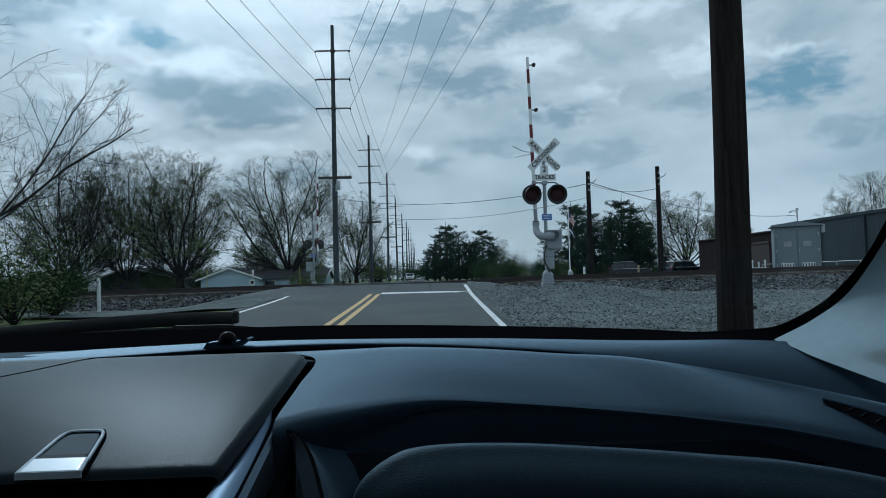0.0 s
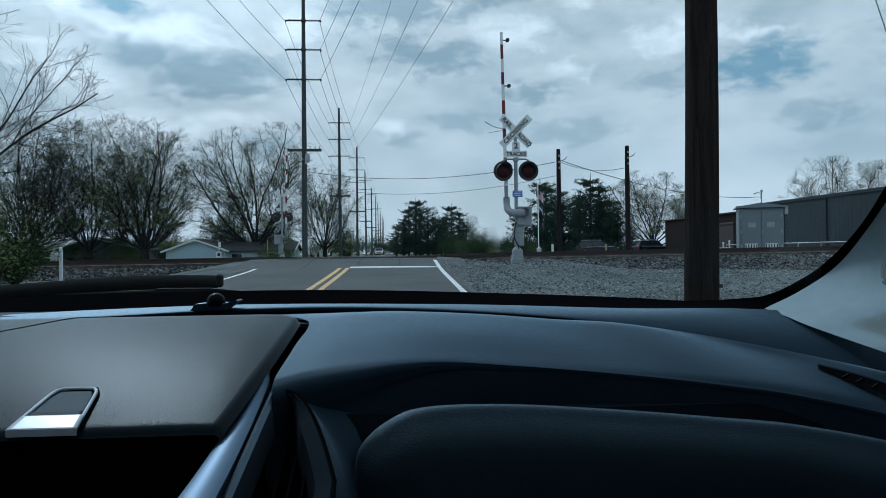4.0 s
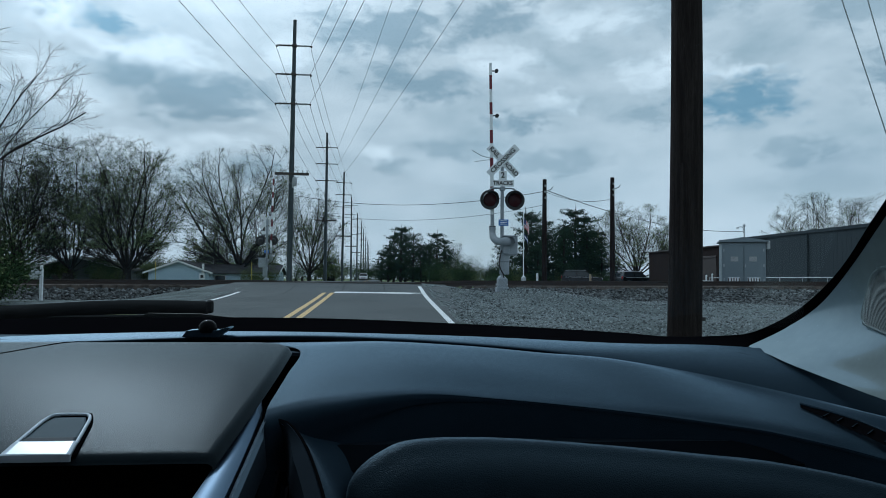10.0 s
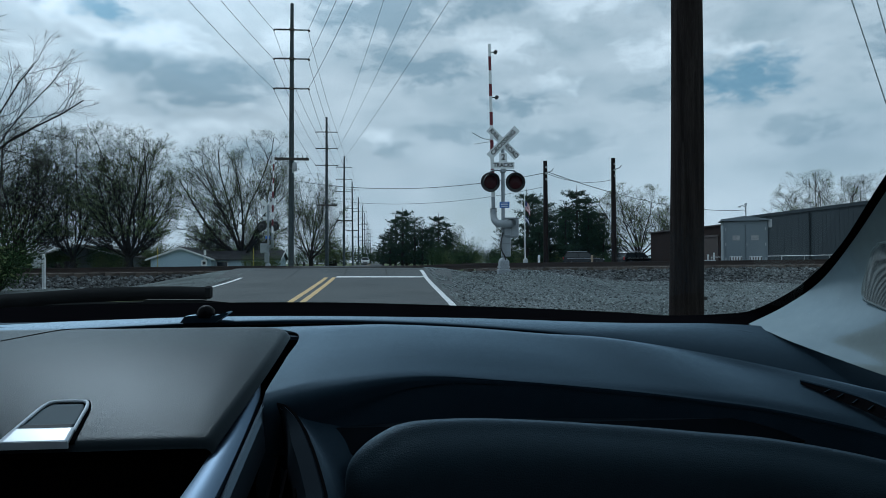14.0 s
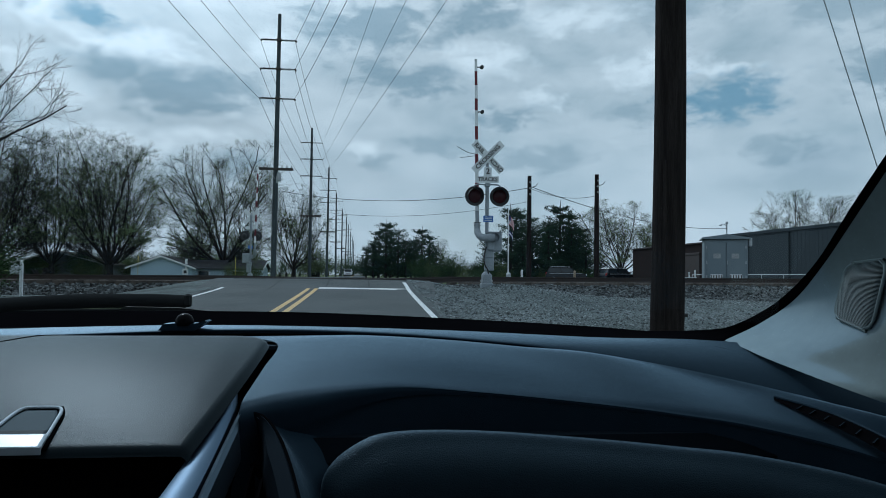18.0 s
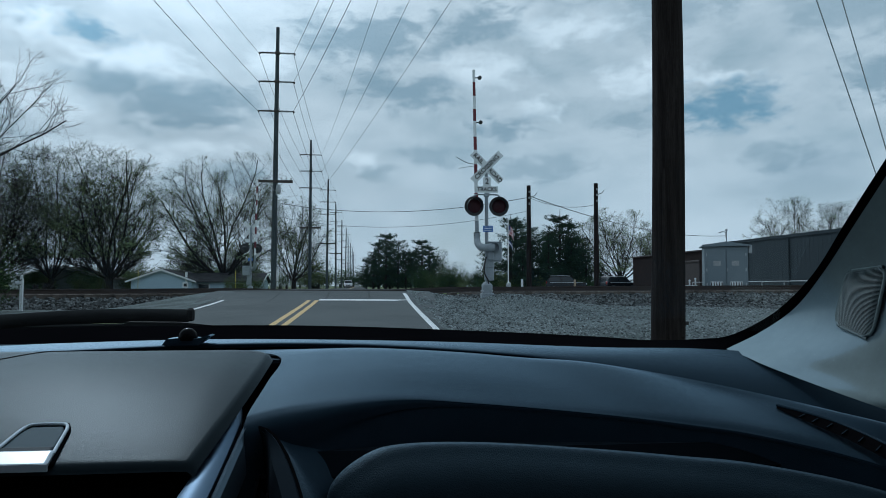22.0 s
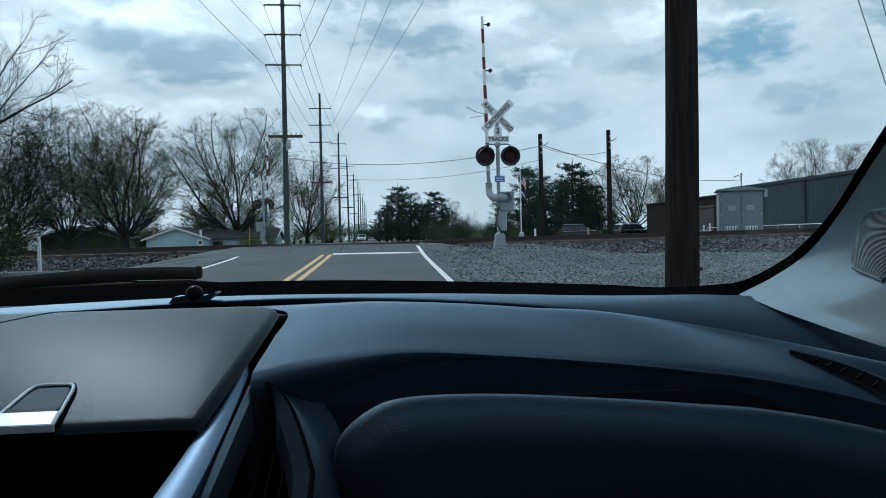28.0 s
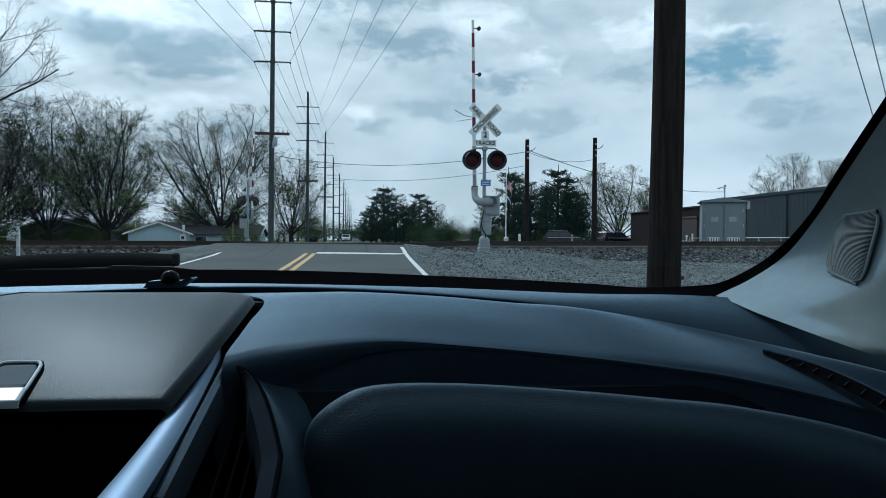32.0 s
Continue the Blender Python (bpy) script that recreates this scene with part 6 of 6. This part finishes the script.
for k in range(10):
    stand(thicket, -44 + 2.9 * k, 98 + rng.uniform(-4, 6), rng.uniform(0.28, 0.42), 83 * k, "dense bare undergrowth behind the trees", 1.3)
for k in range(13):
    stand(far_tree, -50 + 2.9 * k, 102 + 5 * (k % 3), 0.55 + 0.07 * (k % 4), 67 * k, "bare tree in the wood behind the houses", 1.2)
for k in range(30):
    stand(hedge if k % 3 else brush, -62 + 4.4 * k + rng.uniform(-2, 2), (215 if k > 12 else 175) + rng.uniform(-15, 25), rng.uniform(1.8, 3.2), 41 * k, "distant shrubs and scrub along the horizon", 1.5)
for k in range(26):
    stand(far_tree, -70 + 5.2 * k + rng.uniform(-2, 2), 270 + rng.uniform(-30, 60), rng.uniform(0.7, 1.0), 29 * k, "distant trees closing the view along the road", 1.4)
for k in range(12):
    stand(brush if k % 2 else hedge, 9 + 1.9 * k, 108 + rng.uniform(-4, 4), rng.uniform(0.9, 1.7), 47 * k)
for k in range(20):
    stand(hedge if k % 4 else brush, 13 + 1.25 * k, 92 + rng.uniform(-1, 1), rng.uniform(0.55, 0.8), 33 * k)
for x, y, s in ((-23.0, 67.0, 0.62), (-24.6, 67.5, 0.7), (-11.2, 66, 0.6), (-9.0, 57, 0.45), (-9.6, 68, 0.7)):
    stand(brush, x, y, s, x * 20, "yellow-green shrub beside the pale house")


# ---------------- buildings ----------------
def build_house(at, turn, w, d, wall_h, roof_h, wall, roof, lab, chimney=True):
    """Gabled single-storey house; the gable faces the road's near end, width w, depth d."""
    h = thing("house", at, turn, label=lab, category="house")
    made("wall", Mesh().prism([(-w / 2, -0.6), (w / 2, -0.6), (w / 2, wall_h), (0, wall_h + roof_h), (-w / 2, wall_h)], "y", 0, d), wall, h)
    n = int((wall_h + 0.6) / 0.18)
    for k in range(n):
        made("siding_board", Mesh().box((0, -0.012, -0.5 + 0.18 * k), (w - 0.02, 0.02, 0.165), Euler((0.08, 0, 0)).to_matrix()), wall, h)
    for sx in (-1, 1):
        over = 0.4
        a, b = (0, wall_h + roof_h), (sx * (w / 2 + over), wall_h - roof_h * over / (w / 2))
        made("roof", Mesh().prism([a, b, (b[0], b[1] + 0.12), (a[0], a[1] + 0.14)], "y", -0.35, d + 0.35), roof, h)
        made("barge_board", Mesh().prism([(a[0], a[1] - 0.05), (b[0], b[1] - 0.05), (b[0], b[1] + 0.1), (a[0], a[1] + 0.1)], "y", -0.40, -0.35), TRIM, h, "white barge board")
    if chimney:
        c = made("vent_pipe", Mesh().tube([(w / 2 - 0.5, -0.12, -0.3), (w / 2 - 0.5, -0.12, wall_h + 0.75)], 0.11, 8), TRIM, h, "white flue pipe on the gable", smooth=True)
        sign = made("small_sign", Mesh().box((w / 2 - 0.55, -0.24, 0.65), (0.5, 0.03, 0.55), bevel=0.01), TRIM, h, "small white board with dark square")
        made("square", Mesh().box((w / 2 - 0.55, -0.262, 0.65), (0.26, 0.01, 0.26)), BLACK_PAINT, sign)
    return h


build_house((-17.9, 68.6, 0.7), 2, 5.3, 12, 1.05, 0.95, SIDING, SHINGLE, "small pale blue house with a low dark gabled roof")
wing = build_house((-9.6, 74.5, 0.7), 90, 6.0, 8, 1.0, 0.75, SIDING, SHINGLE, "low dark-roofed wing beside the pale house", False)
for y in (2.0, 5.2):
    win = made("window", Mesh().box((-3.03, y, 0.45), (0.06, 1.1, 0.7), bevel=0.01), TRIM, wing)
    made("pane", Mesh().box((-3.065, y, 0.45), (0.02, 0.94, 0.56)), CAR_GLASS, win)
build_house((-30.5, 78, 0.6), 4, 9, 9, 1.4, 1.2, SIDING_DIM, SHINGLE_TAN, "far bungalow half hidden by trees", False)
build_house((-43, 84, 0.5), 8, 11, 8, 1.3, 1.3, SIDING_DIM, SHINGLE_TAN, "far low house behind bare trees", False)


def build_hall():
    """Long low commercial building: grey ribbed metal with a brown end."""
    b = thing("commercial_building", (32, 0, 0.7), label="long low grey metal building with a dark brown end", category="building")
    made("wall", Mesh().box((8, 50.2, 1.9), (15.6, 31.0, 4.8), bevel=0.03), METAL_WALL, b, "grey ribbed metal wall")
    for k in range(62):
        made("wall_rib", Mesh().box((0.197, 35.0 + 0.5 * k, 1.95), (0.012, 0.03, 4.7)), METAL_WALL, b)
    made("roof", Mesh().prism([(34.4, 4.28), (34.4, 4.5), (66.1, 4.5), (66.1, 4.28)], "x", 0.12, 16.2), METAL_WALL, b)
    end = made("brown_wing", Mesh().box((8, 75.2, 1.75), (15.2, 18.8, 4.4), bevel=0.03), BROWN_WALL, b, "dark brown end of the building")
    made("recess", Mesh().box((0.38, 69.3, 1.3), (0.06, 4.2, 3.2)), DARK_DOOR, end, "dark brown door recess")
    made("lintel", Mesh().box((0.34, 69.3, 3.0), (0.12, 4.4, 0.2), bevel=0.02), DARK_DOOR, end)
    made("coping", Mesh().box((8, 75.2, 4.0), (15.5, 19.1, 0.14), bevel=0.03), DARK_DOOR, end)
    for y in (52, 58):
        made("gutter_pipe", Mesh().tube([(0.12, y, 4.2), (0.12, y, -0.3)], 0.06, 8), METAL_WALL, b)
    mast = made("service_mast", Mesh().tube([(0.6, 62.3, 4.3), (0.6, 62.3, 5.5)], 0.05, 8), GALV, b)
    made("cap", Mesh().lathe((0.6, 62.3, 5.5), [(0.06, 0), (0.14, 0.05), (0.1, 0.2), (0, 0.25)], 10), GALV, mast)
    made("lamp_arm", Mesh().tube(spline([(0.6, 62.3, 5.35), (0.25, 62.25, 5.5), (0.0, 62.2, 5.42)], 6), 0.035, 6).box((-0.05, 62.2, 5.38), (0.22, 0.16, 0.1), bevel=0.02), GALV, mast)
    for dz in (0.0, 0.25):
        made("insulator", Mesh().lathe((0.5, 62.2, 5.0 + dz), [(0, -0.07), (0.06, -0.05), (0.06, 0.05), (0, 0.07)], 8), CERAMIC, mast, smooth=True)
    made("vent_stack", Mesh().tube([(1.5, 54, 4.4), (1.5, 54, 5.0)], 0.07, 8), GALV, b)
    made("base_rail", Mesh().tube([(-0.9, 36, 0.95), (-0.9, 66, 0.95)], 0.03, 6), GALV, b)
    for k in range(11):
        made("rail_post", Mesh().tube([(-0.9, 36 + 3 * k, -0.2), (-0.9, 36 + 3 * k, 0.95)], 0.03, 6), GALV, b)


build_hall()


def build_bungalow():
    """Railway equipment case with double doors."""
    b = thing("equipment_shed", (17.75, 34.0, 0.97), -22, label="grey aluminium railway equipment shed with double doors", category="shed")
    w, d, h = 2.0, 1.7, 2.25
    made("body", Mesh().box((0, d / 2, h / 2), (w, d, h), bevel=0.03), BUNGALOW, b)
    made("roof", Mesh().prism([(-w / 2 - 0.12, h), (-w / 2 - 0.12, h + 0.06), (0, h + 0.24), (w / 2 + 0.12, h + 0.06), (w / 2 + 0.12, h)], "y", -0.14, d + 0.1), BUNGALOW, b, "low ridged metal roof")
    for sx in (-1, 1):
        door = made("door", Mesh().box((sx * 0.45, -0.02, 1.1), (0.86, 0.05, 1.95), bevel=0.01), BUNGALOW, b, "grey metal door")
        made("notice", Mesh().box((sx * 0.42, -0.05, 1.42), (0.34, 0.01, 0.24), bevel=0.005), CERAMIC, door, "pale notice plate")
        vent = made("louvre", Mesh().box((sx * 0.45, -0.05, 0.36), (0.56, 0.012, 0.34), bevel=0.004), SIGN_WHITE, door, "pale louvred vent")
        for k in range(5):
            made("slot", Mesh().box((sx * 0.45 - 0.24 + 0.12 * k, -0.059, 0.36), (0.05, 0.008, 0.26)), DARK_DOOR, vent)
        for z in (0.4, 1.1, 1.85):
            made("hinge", Mesh().tube([(sx * 0.9, -0.05, z - 0.07), (sx * 0.9, -0.05, z + 0.07)], 0.025, 6), GALV, door)
    made("handle", Mesh().box((0.06, -0.07, 1.1), (0.03, 0.05, 0.2), bevel=0.01), GALV, b)
    made("lamp", Mesh().box((w / 2 + 0.12, 0.1, 2.1), (0.16, 0.2, 0.4), bevel=0.03), GALV, b, "small grey box on the corner")
    made("skid", Mesh().box((0, d / 2, -0.2), (w, d, 0.42)), GALV, b)


build_bungalow()


def build_white_fence():
    f = thing("fence", (15.1, 34.3, 0.85), 0, label="short white picket guard beside the equipment shed", category="fence")
    for k in range(5):
        made("post", Mesh().tube([(0.3 * k, 0, -0.3), (0.3 * k, 0, 0.75 - 0.08 * (k % 2))], 0.04, 8).lathe((0.3 * k, 0, 0.75 - 0.08 * (k % 2)), [(0.055, 0), (0.05, 0.05), (0, 0.09)], 8), TRIM, f, smooth=True)
    for z in (0.2, 0.45):
        made("rail", Mesh().box((0.6, 0.03, z), (1.4, 0.03, 0.06)), TRIM, f)


build_white_fence()


# ---------------- vehicles ----------------
def build_vehicle(name, at, turn, side, length, width, paint_mat, lab, cab):
    """A road vehicle drawn out from its side outline, with tapered cabin, glass, lamps and wheels. It heads along -x before turning."""
    v = thing(name, at, turn, label=lab, category="car")
    L = length / 2
    body = made("body", Mesh().prism(side, "y", -width / 2, width / 2), paint_mat, v, smooth=True)
    md = body.modifiers.new("soft", "BEVEL"); md.width, md.segments, md.limit_method = 0.06, 2, "ANGLE"
    x0, x1, x2, x3, z0, z1 = cab
    inset = 0.16
    pts = [(x0, s * (width / 2 - 0.05), z0) for s in (-1, 1)] + [(x3, s * (width / 2 - 0.05), z0) for s in (-1, 1)] + [(x1, s * (width / 2 - inset), z1) for s in (-1, 1)] + [(x2, s * (width / 2 - inset), z1) for s in (-1, 1)]
    made("cabin_glass", Mesh().add(pts, [(0, 2, 6, 4), (1, 5, 7, 3), (0, 4, 5, 1), (2, 3, 7, 6), (4, 6, 7, 5)]), CAR_GLASS, v, "dark tinted windows")
    made("roof", Mesh().box(((x1 + x2) / 2, 0, z1 + 0.02), (x2 - x1 + 0.1, width - 2 * inset + 0.05, 0.07), bevel=0.03), paint_mat, v)
    if paint_mat is CAR_DARK:
        for s in (-1, 1):
            made("roof_rail", Mesh().tube(spline([(x1 + 0.15, s * (width / 2 - inset - 0.06), z1 + 0.05), (x1 + 0.3, s * (width / 2 - inset - 0.06), z1 + 0.12), (x2 - 0.3, s * (width / 2 - inset - 0.06), z1 + 0.12), (x2 - 0.1, s * (width / 2 - inset - 0.06), z1 + 0.05)], 12), 0.03, 6), RIM, v, "silver roof rail", smooth=True)
            made("side_moulding", Mesh().box((0, s * (width / 2 + 0.01), 0.98), (length * 0.8, 0.03, 0.05), bevel=0.01), RIM, v)
    for s in (-1, 1):
        for a, b in (((x0, z0), (x1, z1)), ((x3, z0), (x2, z1)), (((x0 + x3) / 2, z0), ((x1 + x2) / 2, z1))):
            made("pillar", Mesh().tube([(a[0], s * (width / 2 - 0.045), a[1]), (b[0], s * (width / 2 - inset + 0.005), b[1])], 0.045, 6), paint_mat, v)
        for x in (-L * 0.62, L * 0.6):
            wheel = made("wheel", Mesh().lathe((x, s * (width / 2 - 0.1), 0.36), [(0.2, -0.12), (0.33, -0.12), (0.36, -0.08), (0.36, 0.08), (0.33, 0.12), (0.2, 0.12)], 24, STAND), TYRE, v, smooth=True)
            made("rim", Mesh().lathe((x, s * (width / 2 - 0.1), 0.36), [(0, -0.125), (0.2, -0.12), (0.24, -0.1), (0.24, 0.1), (0.2, 0.12), (0, 0.125)], 16, STAND), RIM, wheel, smooth=True)
        made("head_lamp", Mesh().box((-L + 0.06, s * (width / 2 - 0.25), 0.82), (0.16, 0.36, 0.2), bevel=0.04), LAMP_GLASS, v)
        made("tail_lamp", Mesh().box((L - 0.05, s * (width / 2 - 0.14), 0.95), (0.14, 0.2, 0.36), bevel=0.04), TAIL, v)
        made("mirror", Mesh().box((x0 + 0.25, s * (width / 2 + 0.1), z0 + 0.08), (0.12, 0.2, 0.16), bevel=0.04), paint_mat, v)
    made("front_grille", Mesh().box((-L + 0.0, 0, 0.72), (0.08, width * 0.55, 0.26), bevel=0.02), BLACK_PAINT, v)
    made("bumper", Mesh().box((-L + 0.02, 0, 0.45), (0.16, width - 0.1, 0.2), bevel=0.05), RIM if paint_mat is CAR_WHITE else BLACK_PAINT, v)
    return v


SUV = [(-2.35, 0.32), (-2.4, 0.7), (-2.25, 0.95), (-1.2, 1.06), (2.2, 1.12), (2.35, 0.9), (2.38, 0.4), (2.2, 0.28), (-2.2, 0.28)]
build_vehicle("parked_car", (24.3, 85, 0.72), 165, SUV, 4.75, 1.85, CAR_DARK, "dark sport utility car parked in the lot", (-1.25, -0.55, 1.95, 2.25, 1.05, 1.66))
build_vehicle("parked_car", (31.0, 86, 0.72), 200, SUV, 4.75, 1.85, CAR_DARK, "dark estate car with roof rack parked in the lot", (-1.25, -0.6, 1.95, 2.25, 1.05, 1.6))
PICKUP = [(-2.9, 0.42), (-2.95, 0.85), (-2.85, 1.1), (-1.55, 1.18), (2.8, 1.16), (2.88, 0.95), (2.88, 0.5), (2.7, 0.4), (-2.7, 0.4)]
build_vehicle("pickup_truck", (-3.2, 190, 0.8), 90, PICKUP, 5.8, 2.0, CAR_WHITE, "white pickup truck far along the road", (-1.5, -0.85, 0.7, 0.95, 1.16, 1.85))


# ---------------- small outdoor things ----------------
def build_flagpole():
    f = thing("flagpole", (12.2, 60, 0.75), 0, label="white flagpole with two slack flags", category="flagpole")
    made("pole", Mesh().tube([(0, 0, -0.2), (0, 0, 6.2)], [0.05, 0.035], 10).lathe((0, 0, 6.2), [(0.0, -0.02), (0.06, 0.04), (0, 0.1)], 10), TRIM, f, smooth=True)

    def cloth(z0, z1, reach, rows_of, name, lab):
        first = None
        n = len(rows_of)
        for k, mat in enumerate(rows_of):
            a, b = z1 - (z1 - z0) * k / n, z1 - (z1 - z0) * (k + 1) / n
            rows = []
            for z in (a, b):
                rows.append([(0.05 + reach * u, 0.09 * math.sin(u * 9 + z) * u, z - 0.42 * u * u - 0.1 * u) for u in np.linspace(0, 1, 10)])
            ob = made(name if first is None else "stripe", Mesh().grid(rows), mat, f if first is None else first, lab if first is None else "")
            first = first or ob
        return first
    flag = cloth(4.85, 5.6, 0.42, [FLAG_RED, FLAG_WHITE] * 6 + [FLAG_RED], "flag", "striped red and white flag with blue corner")
    rows = [[(0.05 + 0.2 * u, 0.09 * math.sin(0.45 * u * 9 + z) * 0.45 * u - 0.006, z - 0.42 * (0.45 * u) ** 2 - 0.045 * u) for u in np.linspace(0, 1, 6)] for z in (5.605, 5.2)]
    made("blue_corner", Mesh().grid(rows), FLAG_BLUE, flag)
    rows = [[(0.05 + 0.2 * u, 0.09 * math.sin(0.45 * u * 9 + z) * 0.45 * u + 0.006, z - 0.42 * (0.45 * u) ** 2 - 0.045 * u) for u in np.linspace(0, 1, 6)] for z in (5.605, 5.2)]
    made("blue_corner", Mesh().grid(rows), FLAG_BLUE, flag)
    cloth(3.95, 4.4, 0.34, [FLAG_BLUE, FLAG_WHITE, FLAG_BLUE], "second_flag", "small dark blue and white flag")


build_flagpole()


def post(at, h, w, mat, lab, cap=True):
    p = thing("marker_post", at, label=lab, category="post")
    made("shaft", Mesh().box((0, 0, h / 2 - 0.2), (w, w, h + 0.4), bevel=w * 0.15), mat, p)
    if cap:
        made("cap", Mesh().lathe((0, 0, h), [(w * 0.62, 0), (w * 0.62, 0.03), (0, w * 0.5)], 4), mat, p)
    return p


marker = post((-10.45, 24.0, 0.5), 1.05, 0.09, SIGN_WHITE, "white marker post beside the tracks")
post((12.7, 57, 0.75), 1.0, 0.16, TRIM, "short white bollard by the lot")
post((17.3, 58, 0.75), 1.0, 0.15, WOODPOST, "short tan wooden post by the lot")
post((10.6, 52, 0.75), 0.7, 0.3, GALV, "low grey cabinet by the road")
post((-27.5, 62, 0.65), 0.9, 0.7, GALV, "grey utility cabinet by the railway")
for y, x in ((56, -9.3), (55, -16.0)):
    post((x, y, 0.72), 1.7, 0.035, GUY_YELLOW, "thin yellow-green guy marker", False)


def build_banded_post():
    p = thing("warning_post", (6.2, 7.0, 0.25), 0, label="white post with maroon bands, hooded top and small notice", category="post")
    made("shaft", Mesh().box((0, 0, 1.35), (0.2, 0.2, 3.1), bevel=0.02), SIGN_WHITE, p)
    for z in (2.72, 2.42, 2.12):
        made("band", Mesh().box((0, 0, z), (0.215, 0.215, 0.14), bevel=0.01), RED_BAND, p, "maroon band")
    hood = made("hood", Mesh().prism([(-0.48, 2.98), (0.48, 2.98), (0.34, 3.2), (-0.34, 3.2)], "y", -0.3, 0.3), BLACK_PAINT, p, "dark hooded top")
    made("panel", Mesh().box((0, -0.306, 3.09), (0.62, 0.012, 0.16), bevel=0.003), RED_BAND, hood, "dark red panel")
    sign = made("notice", Mesh().box((-0.02, -0.112, 1.1), (0.26, 0.014, 0.62), bevel=0.005), RED_BAND, p, "small red notice with a white disc")
    made("disc", Mesh().lathe((-0.02, -0.12, 1.15), [(0, 0.012), (0.1, 0.012), (0.1, 0)], 20, STAND), SIGN_WHITE, sign)
    made("line", Mesh().box((-0.02, -0.122, 0.88), (0.2, 0.006, 0.05)), SIGN_WHITE, sign)
    q = thing("warning_post", (9.6, 10.2, 0.3), 0, label="short white post with black top and dark bands", category="post")
    made("shaft", Mesh().tube([(0, 0, -0.2), (0, 0, 1.35)], 0.09, 12), SIGN_WHITE, q, smooth=True)
    made("cap", Mesh().lathe((0, 0, 1.35), [(0.095, -0.2), (0.095, 0.1), (0.05, 0.16), (0, 0.17)], 12), BLACK_PAINT, q, smooth=True)
    for z in (1.02, 0.86, 0.7):
        made("band", Mesh().lathe((0, 0, z), [(0.094, -0.04), (0.094, 0.04)], 12), BLACK_PAINT, q)


build_banded_post()


def build_mailbox():
    m = thing("mailbox", (1.95, -1.35, ground_z(1.95, -1.35)), 78, label="dark mailbox with red flag on a grey post with a finial", category="mailbox")
    outline = [(-0.14, 0.95), (0.14, 0.95), (0.14, 1.12)] + [(0.14 * math.cos(a), 1.12 + 0.14 * math.sin(a)) for a in np.linspace(0.2, math.pi - 0.2, 10)] + [(-0.14, 1.12)]
    made("box", Mesh().prism([(p[0], p[1]) for p in outline], "y", -0.27, 0.27), BLACK_PAINT, m, smooth=True)
    made("door", Mesh().prism([(p[0] * 1.04, 1.05 + (p[1] - 1.05) * 1.04) for p in outline], "y", -0.29, -0.265), BLACK_PAINT, m)
    made("flag", Mesh().box((-0.15, 0.02, 1.08), (0.01, 0.2, 0.05), bevel=0.003), RED_BAND, m, "red mailbox flag lying down")
    made("number_plate", Mesh().box((-0.146, -0.12, 1.06), (0.006, 0.1, 0.05)), CERAMIC, m)
    made("support", Mesh().box((0, 0.0, 0.44), (0.1, 0.1, 1.02), bevel=0.01), VINYL, m)
    made("finial_post", Mesh().box((0.0, 0.42, 0.62), (0.17, 0.17, 1.4), bevel=0.015), VINYL, m, "grey square post")
    made("finial", Mesh().lathe((0.0, 0.42, 1.32), [(0.12, 0), (0.12, 0.03), (0.08, 0.06), (0.1, 0.12), (0.09, 0.2), (0.04, 0.27), (0, 0.29)], 8), VINYL, m, "stone-like finial", smooth=True)


build_mailbox()


def build_grass():
    rng = random.Random(31)
    m, d = Mesh(), Mesh()
    for _ in range(9000):
        y = rng.uniform(-6, 9.0)
        x = road_mid(y) + 3.5 + rng.random() ** 1.2 * 8
        z = ground_z(x, y) - 0.05
        a, h = rng.uniform(0, math.tau), rng.uniform(0.05, 0.14)
        w = Vector((math.cos(a), math.sin(a), 0)) * 0.006
        b = Vector((x, y, z))
        m.add([b - w, b + w, b + Vector((rng.gauss(0, 0.03), rng.gauss(0, 0.03), h))], [(0, 1, 2)])
    tagged(made("grass_blades", m, BLADES, fix=False), label="short green grass on the verge", category="grass", kind="stuff")
    for _ in range(260):
        y = rng.gauss(8.4, 0.7)
        x = rng.uniform(2.2, 9)
        c = Vector((x, y, ground_z(x, y) + 0.06))
        for k in range(3):
            leaf(d, rng, c, 0.03)
    tagged(made("dandelions", d, DANDELION, fix=False), label="yellow dandelions along the gravel edge", category="flowers", kind="stuff")


build_grass()
